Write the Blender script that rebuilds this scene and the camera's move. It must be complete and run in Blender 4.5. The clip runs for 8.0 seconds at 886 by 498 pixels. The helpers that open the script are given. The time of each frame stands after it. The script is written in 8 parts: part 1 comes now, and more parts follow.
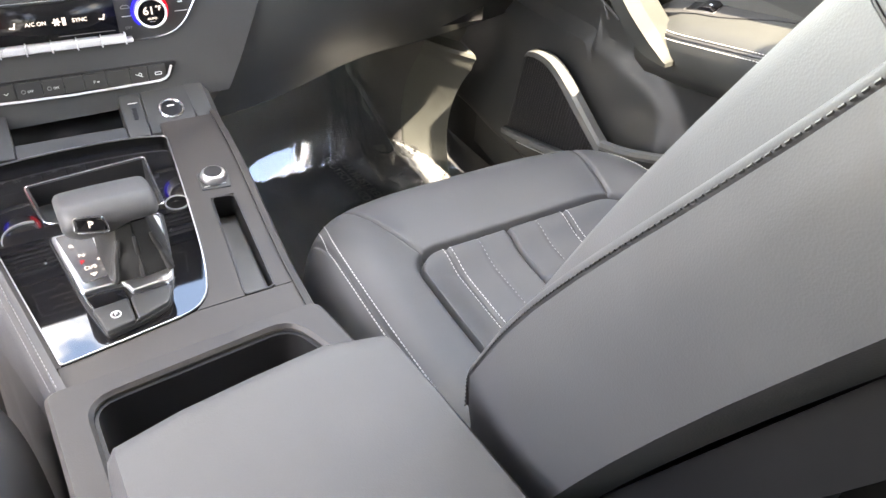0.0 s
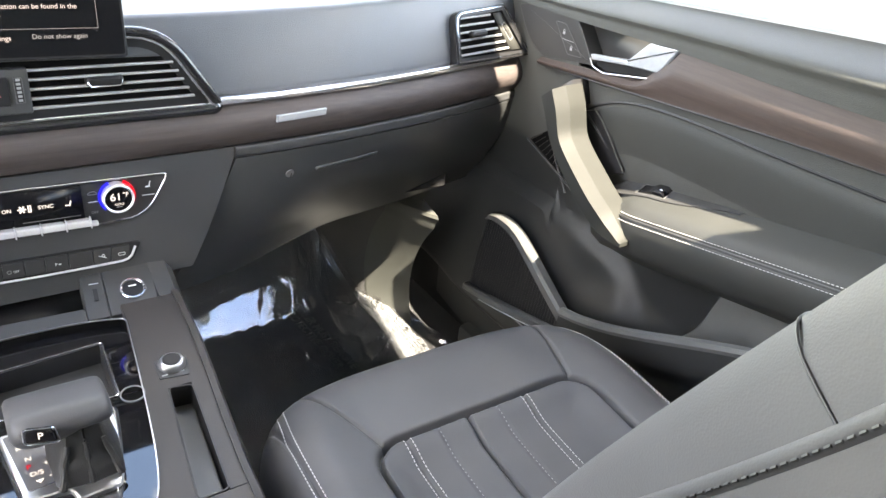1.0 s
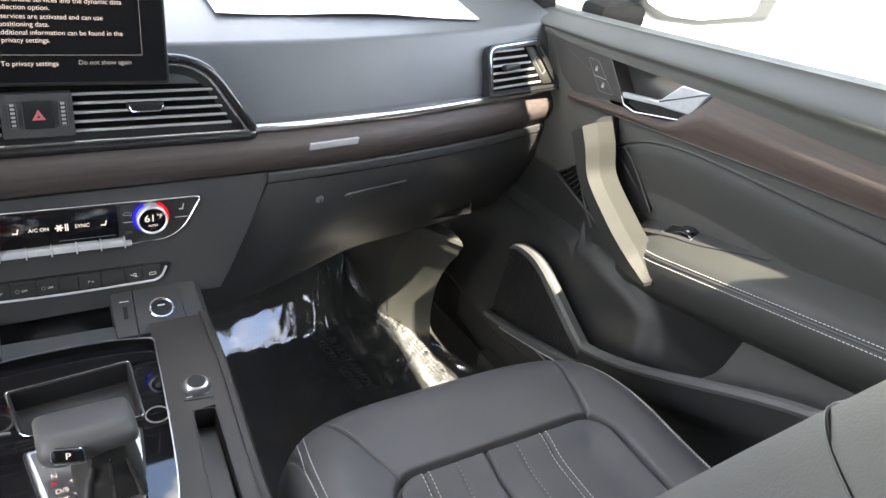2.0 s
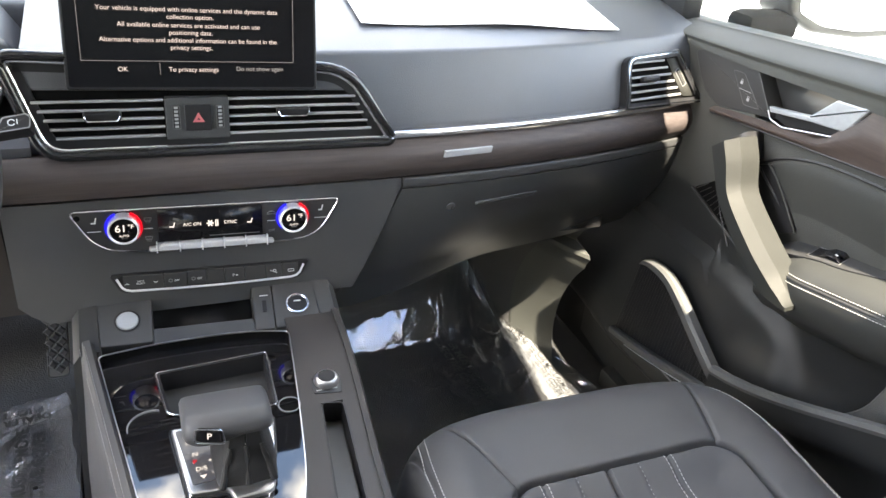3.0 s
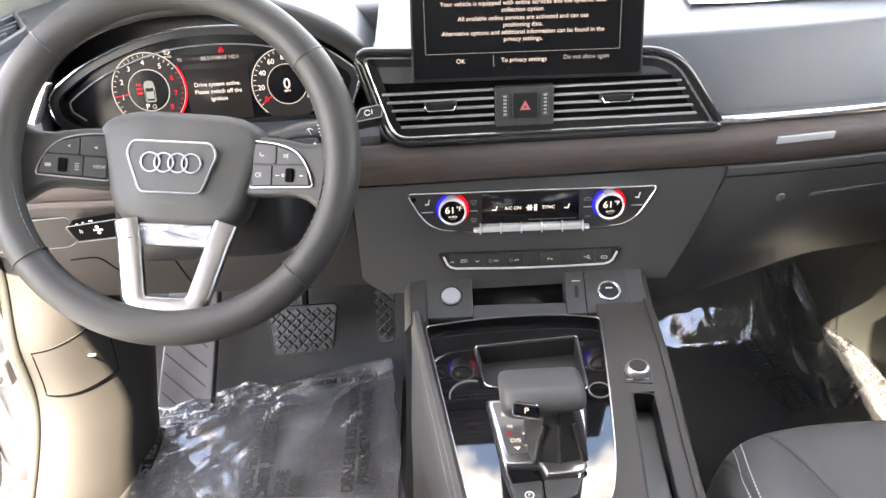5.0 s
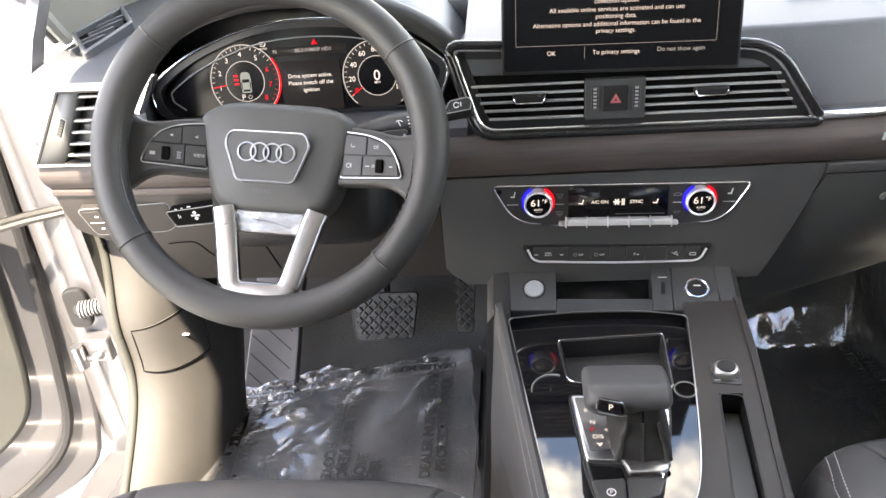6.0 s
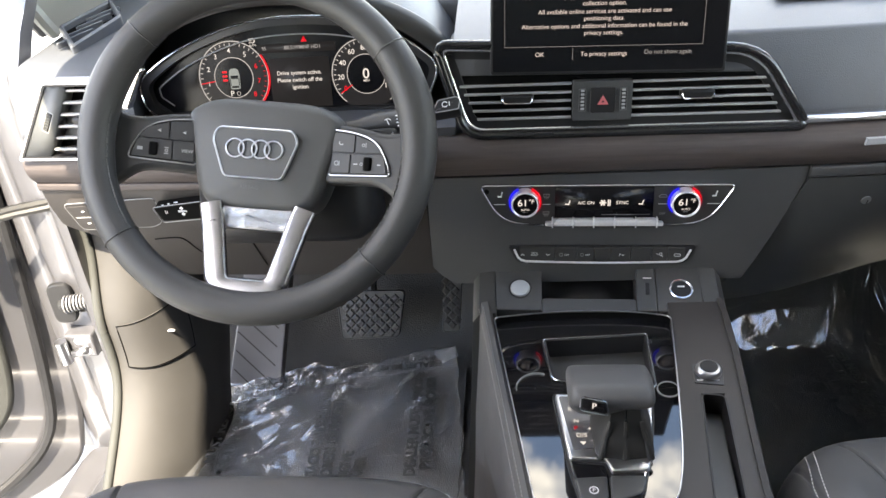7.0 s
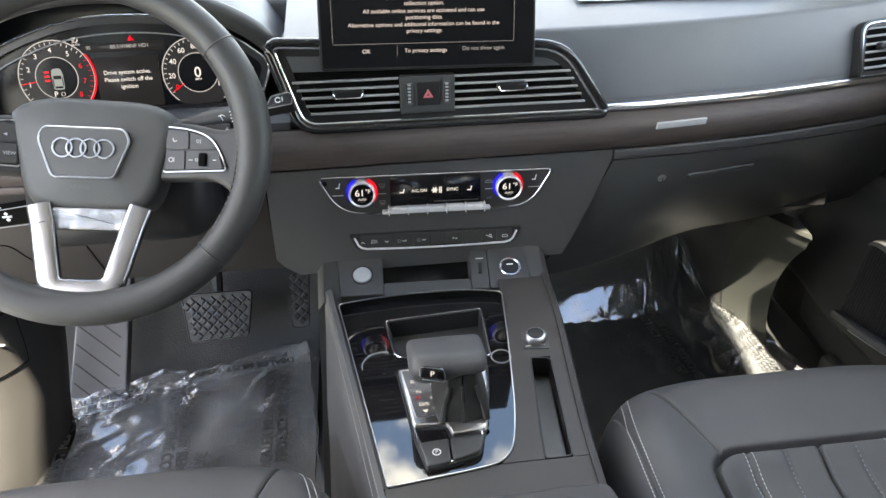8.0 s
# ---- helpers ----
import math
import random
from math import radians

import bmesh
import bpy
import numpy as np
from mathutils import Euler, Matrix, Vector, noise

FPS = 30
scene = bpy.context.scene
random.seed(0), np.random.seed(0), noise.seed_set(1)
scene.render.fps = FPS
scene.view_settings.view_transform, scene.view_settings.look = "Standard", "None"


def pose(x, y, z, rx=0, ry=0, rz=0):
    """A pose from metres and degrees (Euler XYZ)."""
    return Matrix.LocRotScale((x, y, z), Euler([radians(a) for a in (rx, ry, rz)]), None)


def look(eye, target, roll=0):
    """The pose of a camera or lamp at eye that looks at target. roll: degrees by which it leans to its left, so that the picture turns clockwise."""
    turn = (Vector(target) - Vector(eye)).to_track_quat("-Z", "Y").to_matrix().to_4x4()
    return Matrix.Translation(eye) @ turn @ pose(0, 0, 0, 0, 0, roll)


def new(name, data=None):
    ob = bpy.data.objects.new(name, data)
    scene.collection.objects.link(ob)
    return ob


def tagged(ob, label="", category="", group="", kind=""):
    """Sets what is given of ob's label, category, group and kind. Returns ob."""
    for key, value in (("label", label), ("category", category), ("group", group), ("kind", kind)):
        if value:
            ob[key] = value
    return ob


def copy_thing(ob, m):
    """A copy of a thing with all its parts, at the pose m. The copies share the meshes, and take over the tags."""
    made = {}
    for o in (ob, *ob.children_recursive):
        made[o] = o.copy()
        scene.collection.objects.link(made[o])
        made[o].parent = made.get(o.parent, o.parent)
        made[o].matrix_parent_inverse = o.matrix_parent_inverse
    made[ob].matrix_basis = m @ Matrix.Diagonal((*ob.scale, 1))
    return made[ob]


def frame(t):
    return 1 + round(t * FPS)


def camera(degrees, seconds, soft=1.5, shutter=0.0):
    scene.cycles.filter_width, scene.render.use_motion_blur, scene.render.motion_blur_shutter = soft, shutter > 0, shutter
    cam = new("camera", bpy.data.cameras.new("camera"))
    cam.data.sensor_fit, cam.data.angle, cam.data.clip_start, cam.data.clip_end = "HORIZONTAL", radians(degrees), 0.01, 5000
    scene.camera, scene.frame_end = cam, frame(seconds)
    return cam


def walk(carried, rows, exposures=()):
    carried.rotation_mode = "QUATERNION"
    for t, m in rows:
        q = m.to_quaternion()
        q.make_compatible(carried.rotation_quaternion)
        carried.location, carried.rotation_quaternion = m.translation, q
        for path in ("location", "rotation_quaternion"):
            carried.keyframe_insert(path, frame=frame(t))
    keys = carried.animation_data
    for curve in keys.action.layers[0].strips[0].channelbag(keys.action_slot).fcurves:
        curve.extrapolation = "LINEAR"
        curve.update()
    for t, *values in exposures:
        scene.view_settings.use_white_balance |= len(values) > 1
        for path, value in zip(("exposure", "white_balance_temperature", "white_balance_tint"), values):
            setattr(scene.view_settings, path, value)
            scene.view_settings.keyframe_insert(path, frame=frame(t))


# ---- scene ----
cam = camera(60.4, 8.0)
PATH = [
    (0, (-0.065, -0.731, 0.855), (0.807, 0.584, -0.373), 4.4),
    (0.2, (-0.063, -0.7244, 0.8808), (0.8418, 0.6584, -0.2438), 4.26),
    (0.3, (-0.061, -0.7166, 0.8902), (0.8662, 0.6846, -0.1932), 4.44),
    (0.5, (-0.051, -0.702, 0.902), (0.932, 0.702, -0.129), 5.0),
    (1, (-0.048, -0.696, 0.925), (0.976, 0.715, -0.054), 6.1),
    (1.2, (-0.0471, -0.692, 0.9309), (0.9781, 0.7321, -0.026), 6.5),
    (2.3, (-0.0549, -0.687, 0.9481), (0.8979, 0.7919, -0.004), 8.3),
    (2.5, (-0.055, -0.686, 0.946), (0.829, 0.833, -0.007), 7.5),
    (3, (-0.062, -0.688, 0.945), (0.642, 0.919, -0.015), 5.5),
    (3.5, (-0.065, -0.684, 0.941), (0.431, 0.993, -0.028), 2.4),
    (4, (-0.07, -0.683, 0.938), (0.238, 1.033, -0.042), 0.2),
    (4.5, (-0.08, -0.686, 0.94), (0.081, 1.049, -0.043), -1.6),
    (5, (-0.089, -0.688, 0.94), (-0.125, 1.052, -0.047), -4.0),
    (5.2, (-0.091, -0.6909, 0.9399), (-0.186, 1.046, -0.049), -4.6),
    (6.3, (-0.1, -0.6901, 0.9471), (-0.35, 1.024, -0.051), -5.9),
    (6.5, (-0.1, -0.692, 0.946), (-0.344, 1.023, -0.052), -5.6),
    (7, (-0.098, -0.694, 0.947), (-0.3, 1.025, -0.054), -4.7),
    (7.5, (-0.09, -0.703, 0.949), (-0.193, 1.023, -0.055), -3.1),
    (7.8, (-0.0834, -0.727, 0.9426), (-0.0136, 1.0084, -0.046), -1.5),
    (8, (-0.082, -0.743, 0.952), (0.098, 0.973, -0.058), -1.5),
]
walk(cam, [(t, look(eye, target, roll)) for t, eye, target, roll in PATH], exposures=[(0, 5.32, 8700, 19), (0.5, 5.07, 8400, 18), (1.0, 4.76, 8250, 17), (2.5, 4.12, 8200, 16), (3.0, 4.40, 8250, 16.5), (3.5, 4.62, 8300, 17), (4.5, 4.74, 8850, 19.5), (6.5, 4.06, 8550, 17.5), (7.5, 3.9, 8000, 14), (8.0, 4.1, 8150, 13)])

# ---- world and sun ----
world = bpy.data.worlds.new("sky")
scene.world = world
world.use_nodes = True
wn = world.node_tree.nodes
sky = wn.new("ShaderNodeTexSky")
sky.sky_type = "NISHITA"
sky.sun_disc = False
sky.dust_density = 0.0
SUN_ELEV, SUN_TURN = 55.0, 179.0   # degrees; turn is clockwise from straight ahead
sky.sun_elevation, sky.sun_rotation = radians(SUN_ELEV), radians(SUN_TURN)
# scattered white clouds over the blue
wl = world.node_tree.links
wtc = wn.new("ShaderNodeTexCoord")
cloud = wn.new("ShaderNodeTexNoise")
cloud.inputs["Scale"].default_value, cloud.inputs["Detail"].default_value, cloud.inputs["Roughness"].default_value = 4.5, 7, 0.58
cmap = wn.new("ShaderNodeMapping")
cmap.inputs["Location"].default_value = (7.3, 2.1, 9.6)
wl.new(wtc.outputs["Generated"], cmap.inputs["Vector"])
wl.new(cmap.outputs[0], cloud.inputs["Vector"])
cover = wn.new("ShaderNodeMapRange")
cover.inputs[1].default_value, cover.inputs[2].default_value = 0.50, 0.60
wl.new(cloud.outputs[0], cover.inputs[0])
over = wn.new("ShaderNodeMix")
over.data_type = "RGBA"
over.inputs[7].default_value = (7.5, 7.6, 7.8, 1)
wl.new(cover.outputs[0], over.inputs[0])
wl.new(sky.outputs[0], over.inputs[6])
wl.new(over.outputs[2], wn["Background"].inputs[0])
wn["Background"].inputs[1].default_value = 0.15
sun = new("sun", bpy.data.lights.new("sun", "SUN"))
sun.data.energy, sun.data.angle, sun.data.color = 2.4, radians(0.5), (0.97, 1.0, 0.94)
ce, se = math.cos(radians(SUN_ELEV)), math.sin(radians(SUN_ELEV))
sun_dir = Vector((math.sin(radians(SUN_TURN)) * ce, math.cos(radians(SUN_TURN)) * ce, se))
sun.matrix_basis = look(sun_dir * 10, (0, 0, 0))


# ---- materials ----
def material(name, color, rough=0.5, metal=0.0, grain=0.0, grain_size=0.001, blotch=0.12, coat=0.0, spec=0.5, color2=None, stretch=(1, 1, 1)):
    """A surface with blotches of two tones, roughness that varies and a fine grain in relief. grain_size in metres."""
    m = bpy.data.materials.new(name)
    m.use_nodes = True
    nt = m.node_tree
    n, l = nt.nodes, nt.links
    b = n["Principled BSDF"]
    tc = n.new("ShaderNodeTexCoord")
    mp = n.new("ShaderNodeMapping")
    mp.inputs["Scale"].default_value = stretch
    l.new(tc.outputs["Object"], mp.inputs[0])
    big = n.new("ShaderNodeTexNoise")
    big.inputs["Scale"].default_value, big.inputs["Detail"].default_value = 14, 5
    l.new(mp.outputs[0], big.inputs["Vector"])
    ramp = n.new("ShaderNodeMix")
    ramp.data_type = "RGBA"
    c2 = color2 or tuple(min(1, c * (1 + 2 * blotch)) for c in color)
    c1 = color if color2 else tuple(c * (1 - blotch) for c in color)
    ramp.inputs[6].default_value, ramp.inputs[7].default_value = (*c1, 1), (*c2, 1)
    l.new(big.outputs[0], ramp.inputs[0])
    l.new(ramp.outputs[2], b.inputs["Base Color"])
    rr = n.new("ShaderNodeMapRange")
    rr.inputs[3].default_value, rr.inputs[4].default_value = max(0.0, rough * 0.85), min(1.0, rough * 1.15)
    l.new(big.outputs[0], rr.inputs[0])
    l.new(rr.outputs[0], b.inputs["Roughness"])
    b.inputs["Metallic"].default_value = metal
    b.inputs["Specular IOR Level"].default_value = spec
    b.inputs["Coat Weight"].default_value = coat
    if grain:
        fine = n.new("ShaderNodeTexVoronoi")
        fine.inputs["Scale"].default_value = 1 / grain_size
        l.new(tc.outputs["Object"], fine.inputs["Vector"])
        bump = n.new("ShaderNodeBump")
        bump.inputs["Strength"].default_value, bump.inputs["Distance"].default_value = grain, grain_size * 0.3
        l.new(fine.outputs["Distance"], bump.inputs["Height"])
        l.new(bump.outputs[0], b.inputs["Normal"])
    return m


def glow(name, color, strength=1.0, rough=0.2):
    m = bpy.data.materials.new(name)
    m.use_nodes = True
    b = m.node_tree.nodes["Principled BSDF"]
    b.inputs["Base Color"].default_value = (*[c * 0.04 for c in color], 1)
    b.inputs["Emission Color"].default_value = (*color, 1)
    b.inputs["Emission Strength"].default_value = strength
    b.inputs["Roughness"].default_value = 0.4
    b.inputs["Specular IOR Level"].default_value = 0.12
    return m


def wood_material(name, dark, light, axis=0):
    m = material(name, dark, rough=0.55, spec=0.25)
    n, l = m.node_tree.nodes, m.node_tree.links
    b = n["Principled BSDF"]
    tc = n.new("ShaderNodeTexCoord")
    mp = n.new("ShaderNodeMapping")
    sc = [120, 120, 120]
    sc[axis] = 5
    mp.inputs["Scale"].default_value = sc
    nz = n.new("ShaderNodeTexNoise")
    nz.inputs["Scale"].default_value, nz.inputs["Detail"].default_value, nz.inputs["Roughness"].default_value = 2.2, 6, 0.7
    mix = n.new("ShaderNodeMix")
    mix.data_type = "RGBA"
    mix.inputs[6].default_value, mix.inputs[7].default_value = (*dark, 1), (*light, 1)
    l.new(tc.outputs["Object"], mp.inputs[0])
    l.new(mp.outputs[0], nz.inputs["Vector"])
    l.new(nz.outputs[0], mix.inputs[0])
    l.new(mix.outputs[2], b.inputs["Base Color"])
    bump = n.new("ShaderNodeBump")
    bump.inputs["Strength"].default_value, bump.inputs["Distance"].default_value = 0.35, 0.0004
    l.new(nz.outputs[0], bump.inputs["Height"])
    l.new(bump.outputs[0], b.inputs["Normal"])
    return m


def film_material(name="clear_film", haze_amount=0.05, relief=0.10, even=0.5, most=3.0, rough=0.04, gloss=0.50):
    """Thin clear plastic sheet, wrinkled: mostly see-through, with a sharp gloss."""
    m = bpy.data.materials.new(name)
    m.use_nodes = True
    n, l = m.node_tree.nodes, m.node_tree.links
    n.remove(n["Principled BSDF"])
    out = n["Material Output"]
    tr = n.new("ShaderNodeBsdfTransparent")
    tr.inputs[0].default_value = (0.93, 0.94, 0.95, 1)
    gl = n.new("ShaderNodeBsdfGlossy")
    gl.inputs["Roughness"].default_value = rough
    fr = n.new("ShaderNodeLayerWeight")
    sq = n.new("ShaderNodeMath")
    sq.operation = "POWER"
    sq.inputs[1].default_value = 3.0
    mul = n.new("ShaderNodeMath")
    mul.operation = "MULTIPLY_ADD"
    mul.inputs[1].default_value, mul.inputs[2].default_value = gloss, 0.044
    mix = n.new("ShaderNodeMixShader")
    nz = n.new("ShaderNodeTexNoise")
    nz.inputs["Scale"].default_value, nz.inputs["Detail"].default_value, nz.inputs["Distortion"].default_value = 22, 3, 0.6
    tc = n.new("ShaderNodeTexCoord")
    bump = n.new("ShaderNodeBump")
    bump.inputs["Strength"].default_value, bump.inputs["Distance"].default_value = relief, 0.006
    l.new(tc.outputs["Object"], nz.inputs["Vector"])
    l.new(nz.outputs[0], bump.inputs["Height"])
    l.new(bump.outputs[0], gl.inputs["Normal"])
    l.new(fr.outputs["Facing"], sq.inputs[0])
    l.new(sq.outputs[0], mul.inputs[0])
    l.new(mul.outputs[0], mix.inputs[0])
    l.new(tr.outputs[0], mix.inputs[1])
    l.new(gl.outputs[0], mix.inputs[2])
    haze = n.new("ShaderNodeBsdfDiffuse")
    haze.inputs[0].default_value = (0.75, 0.76, 0.78, 1)
    veil = n.new("ShaderNodeMixShader")
    # milky where the sheet is creased and rubbed
    rub = n.new("ShaderNodeTexNoise")
    rub.inputs["Scale"].default_value, rub.inputs["Detail"].default_value, rub.inputs["Roughness"].default_value, rub.inputs["Distortion"].default_value = 7, 8, 0.66, 1.4
    l.new(tc.outputs["Object"], rub.inputs["Vector"])
    lines = n.new("ShaderNodeMapRange")
    lines.inputs[1].default_value, lines.inputs[2].default_value = 0.50, 0.68
    lines.inputs[3].default_value, lines.inputs[4].default_value = haze_amount * even, haze_amount * most
    l.new(rub.outputs[0], lines.inputs[0])
    l.new(lines.outputs[0], veil.inputs[0])
    l.new(mix.outputs[0], veil.inputs[1])
    l.new(haze.outputs[0], veil.inputs[2])
    l.new(veil.outputs[0], out.inputs[0])
    return m


def glass_material(tint):
    m = bpy.data.materials.new("clear_glass")
    m.use_nodes = True
    n, l = m.node_tree.nodes, m.node_tree.links
    n.remove(n["Principled BSDF"])
    tr, gl, fr, mix, pw, mul = (n.new(k) for k in ("ShaderNodeBsdfTransparent", "ShaderNodeBsdfGlossy", "ShaderNodeLayerWeight", "ShaderNodeMixShader", "ShaderNodeMath", "ShaderNodeMath"))
    pw.operation, mul.operation = "POWER", "MULTIPLY_ADD"
    pw.inputs[1].default_value, mul.inputs[1].default_value, mul.inputs[2].default_value = 4.0, 0.6, 0.03
    l.new(fr.outputs["Facing"], pw.inputs[0])
    l.new(pw.outputs[0], mul.inputs[0])
    tr.inputs[0].default_value = (*tint, 1)
    gl.inputs["Roughness"].default_value = 0.01
    l.new(mul.outputs[0], mix.inputs[0])
    l.new(tr.outputs[0], mix.inputs[1])
    l.new(gl.outputs[0], mix.inputs[2])
    l.new(mix.outputs[0], n["Material Output"].inputs[0])
    return m


DASH = material("soft_dash_plastic", (0.056, 0.060, 0.067), 0.46, grain=0.5, grain_size=0.0011)
LOWER = material("lower_dash_plastic", (0.039, 0.040, 0.041), 0.45, grain=0.4, grain_size=0.0010, spec=0.4)
GLOVE = material("smooth_glovebox_plastic", (0.037, 0.0385, 0.039), 0.30, grain=0.2, grain_size=0.0010, spec=0.5)
DOORP = material("door_soft_plastic", (0.045, 0.046, 0.043), 0.72, grain=0.5, grain_size=0.0012, spec=0.25)
LEATHER = material("black_leather", (0.058, 0.058, 0.060), 0.50, grain=0.22, grain_size=0.0011, spec=0.3)
WHEEL_LEATHER = material("smooth_wheel_leather", (0.027, 0.027, 0.027), 0.50, grain=0.25, grain_size=0.0009, spec=0.35)
CONSOLE = material("console_plastic", (0.034, 0.031, 0.030), 0.46, grain=0.25, grain_size=0.0009, spec=0.3)
DARK = material("dark_plastic", (0.014, 0.014, 0.015), 0.4, blotch=0.2, spec=0.25)
BLACK_GLOSS = material("piano_black", (0.006, 0.006, 0.007), 0.035, blotch=0.2, coat=0.6)
CHROME = material("satin_chrome", (0.78, 0.78, 0.8), 0.16, metal=1.0, blotch=0.04)
VENT_RIM = material("satin_vent_rim", (0.30, 0.30, 0.31), 0.3, metal=1.0, blotch=0.05)
SILVER = material("bright_silver_plastic", (0.55, 0.55, 0.56), 0.28, metal=0.35)
STRIP_BADGE = material("brushed_badge_metal", (0.30, 0.315, 0.33), 0.35, metal=0.3, stretch=(1, 12, 12))
BADGE = material("pale_satin_metal", (0.55, 0.56, 0.58), 0.35, metal=0.35)
TREAD = material("glossy_tread_rubber", (0.017, 0.017, 0.018), 0.28, blotch=0.2, spec=0.4)
SPOKE = material("satin_spoke_metal", (0.28, 0.28, 0.29), 0.25, metal=1.0, blotch=0.05)
BOOT = material("boot_leather", (0.020, 0.020, 0.020), 0.5, grain=0.5, grain_size=0.001, spec=0.25)
ALU = material("brushed_aluminium", (0.62, 0.62, 0.64), 0.3, metal=1.0, blotch=0.06, stretch=(1, 12, 12))
CARPET = material("black_carpet", (0.027, 0.027, 0.027), 0.95, grain=1.0, grain_size=0.0022, blotch=0.3)
RUBBER = material("black_rubber", (0.02, 0.02, 0.02), 0.6, blotch=0.2)
PAINT = material("silver_white_paint", (0.082, 0.081, 0.087), 0.34, metal=0.25, blotch=0.03, coat=1.0)
HEADLINER = material("grey_headliner", (0.6, 0.59, 0.57), 0.9, grain=0.6, grain_size=0.0015)
WOOD = wood_material("dark_brown_wood", (0.023, 0.0195, 0.0195), (0.092, 0.075, 0.071))
WOOD_DOOR = wood_material("dark_brown_wood_door", (0.026, 0.019, 0.017), (0.074, 0.053, 0.046), 1)
PAPER = material("white_paper", (0.82, 0.82, 0.8), 0.7, blotch=0.02)
INK = material("black_ink", (0.02, 0.02, 0.02), 0.5)
STITCH = material("grey_thread", (0.42, 0.41, 0.40), 0.7)
SCREEN_BLACK = material("screen_glass", (0.006, 0.006, 0.007), 0.2, blotch=0.1, spec=0.12)
# Near-black; holds painted shade of vent depths as well as black gaps and trim.
VOID = material("near_black_shade_and_trim", (0.003, 0.003, 0.003), 0.9, spec=0.05)
HAZARD = material("dull_red_print", (0.42, 0.10, 0.11), 0.5)
WHITE_GLOW = glow("white_light", (0.95, 0.97, 1.0), 0.062)
SCREEN_TEXT = glow("screen_text_light", (1.0, 0.93, 0.95), 0.058)
GREY_GLOW = glow("grey_light", (0.5, 0.52, 0.56), 0.05)
RED_GLOW = glow("red_light", (1.0, 0.010, 0.030), 0.062)
BLUE_GLOW = glow("blue_light", (0.010, 0.014, 1.0), 0.075)
RING_METAL = material("satin_ring_metal", (0.40, 0.40, 0.41), 0.32, metal=0.9)
DIAL_RING = material("pale_dial_metal", (0.62, 0.62, 0.64), 0.35, metal=0.5)
PILLAR = material("pale_pillar_trim", (0.33, 0.35, 0.32), 0.7, grain=0.4, grain_size=0.0014)
RUBBER_PALE = material("pale_grey_print", (0.26, 0.26, 0.26), 0.5)
GREY_PRINT = material("grey_print", (0.16, 0.16, 0.16), 0.5)
RING_GLOW = glow("pale_ring_light", (0.6, 0.62, 0.65), 0.065)
CAR_GLOW = glow("car_picture_light", (0.42, 0.50, 0.52), 0.045)
GAUGE = glow("gauge_backlight", (0.06, 0.062, 0.07), 0.022)
GAITER = material("grey_ribbed_rubber", (0.11, 0.11, 0.115), 0.4)
RUBBER_LIGHT = material("worn_rubber", (0.062, 0.062, 0.061), 0.5, blotch=0.2)
FOOTREST = material("grey_footrest_plastic", (0.095, 0.098, 0.108), 0.5, grain=0.5, grain_size=0.001)
# Gloss black plate; its bright reflection is put into the grey colour.
GREY_SHEEN = material("gloss_black_sheen_grey", (0.085, 0.085, 0.088), 0.25, blotch=0.05)
FRAME_GREY = material("grey_frame_plastic", (0.075, 0.077, 0.076), 0.5, grain=0.3, grain_size=0.001)
HUB = material("matte_airbag_plastic", (0.050, 0.050, 0.049), 0.55, grain=0.4, grain_size=0.0009, spec=0.4)
SLAT = material("satin_vent_slat", (0.20, 0.20, 0.20), 0.3, blotch=0.15)
# Paler copy of SLAT; the slats' grey highlights are put into its colour.
SLAT_BRIGHT = material("highlight_vent_slat", (0.26, 0.26, 0.26), 0.30, blotch=0.15)
GLOSS_FRAME = material("gloss_vent_frame", (0.012, 0.012, 0.013), 0.16, blotch=0.15)
DARKGREY = material("dark_grey_plastic", (0.028, 0.028, 0.028), 0.42, blotch=0.15, spec=0.3)
DOOR_HARD = material("hard_door_plastic", (0.019, 0.020, 0.020), 0.45, grain=0.4, grain_size=0.0011, spec=0.35)
DOOR_LEATHER = material("door_leather", (0.027, 0.028, 0.026), 0.55, grain=0.25, grain_size=0.0011, spec=0.3)
BUTTON = material("dark_button_plastic", (0.026, 0.026, 0.026), 0.45, grain=0.3, grain_size=0.0010, spec=0.35)
# Lower dash plastic again, with its brown shade put into the colour.
KNEE_SHADED = material("shade_tinted_dash_plastic", (0.0225, 0.0200, 0.0192), 0.5, grain=0.4, grain_size=0.0010, spec=0.25)
FOOT_TRIM = material("warm_grey_trim_plastic", (0.047, 0.0445, 0.0425), 0.62, grain=0.4, grain_size=0.0011, spec=0.25)
KICK = material("kick_panel_plastic", (0.042, 0.044, 0.040), 0.6, grain=0.4, grain_size=0.0011, spec=0.2)
GRIP = material("smooth_grey_grip", (0.017, 0.018, 0.0165), 0.6, grain=0.3, grain_size=0.001, spec=0.25)
MIRROR = material("mirror_glass", (0.62, 0.63, 0.64), 0.015, metal=1.0, blotch=0.01)
BRASS = material("worn_strap_metal", (0.17, 0.165, 0.155), 0.35, metal=1.0)
PRINT = material("white_print", (0.6, 0.6, 0.6), 0.5)
FILM = film_material(haze_amount=0.024, relief=0.05)
DULL_FILM = film_material("dull_clear_film", 0.036, 0.05, 0.8, 2.2, 0.05, 0.12)
GLASS = glass_material((0.92, 0.95, 0.94))
TINTED = glass_material((0.16, 0.18, 0.18))
FELT = material("grey_pocket_felt", (0.085, 0.085, 0.08), 0.9, grain=0.6, grain_size=0.0012)
MILKY = film_material("milky_film", 0.10, 0.10)
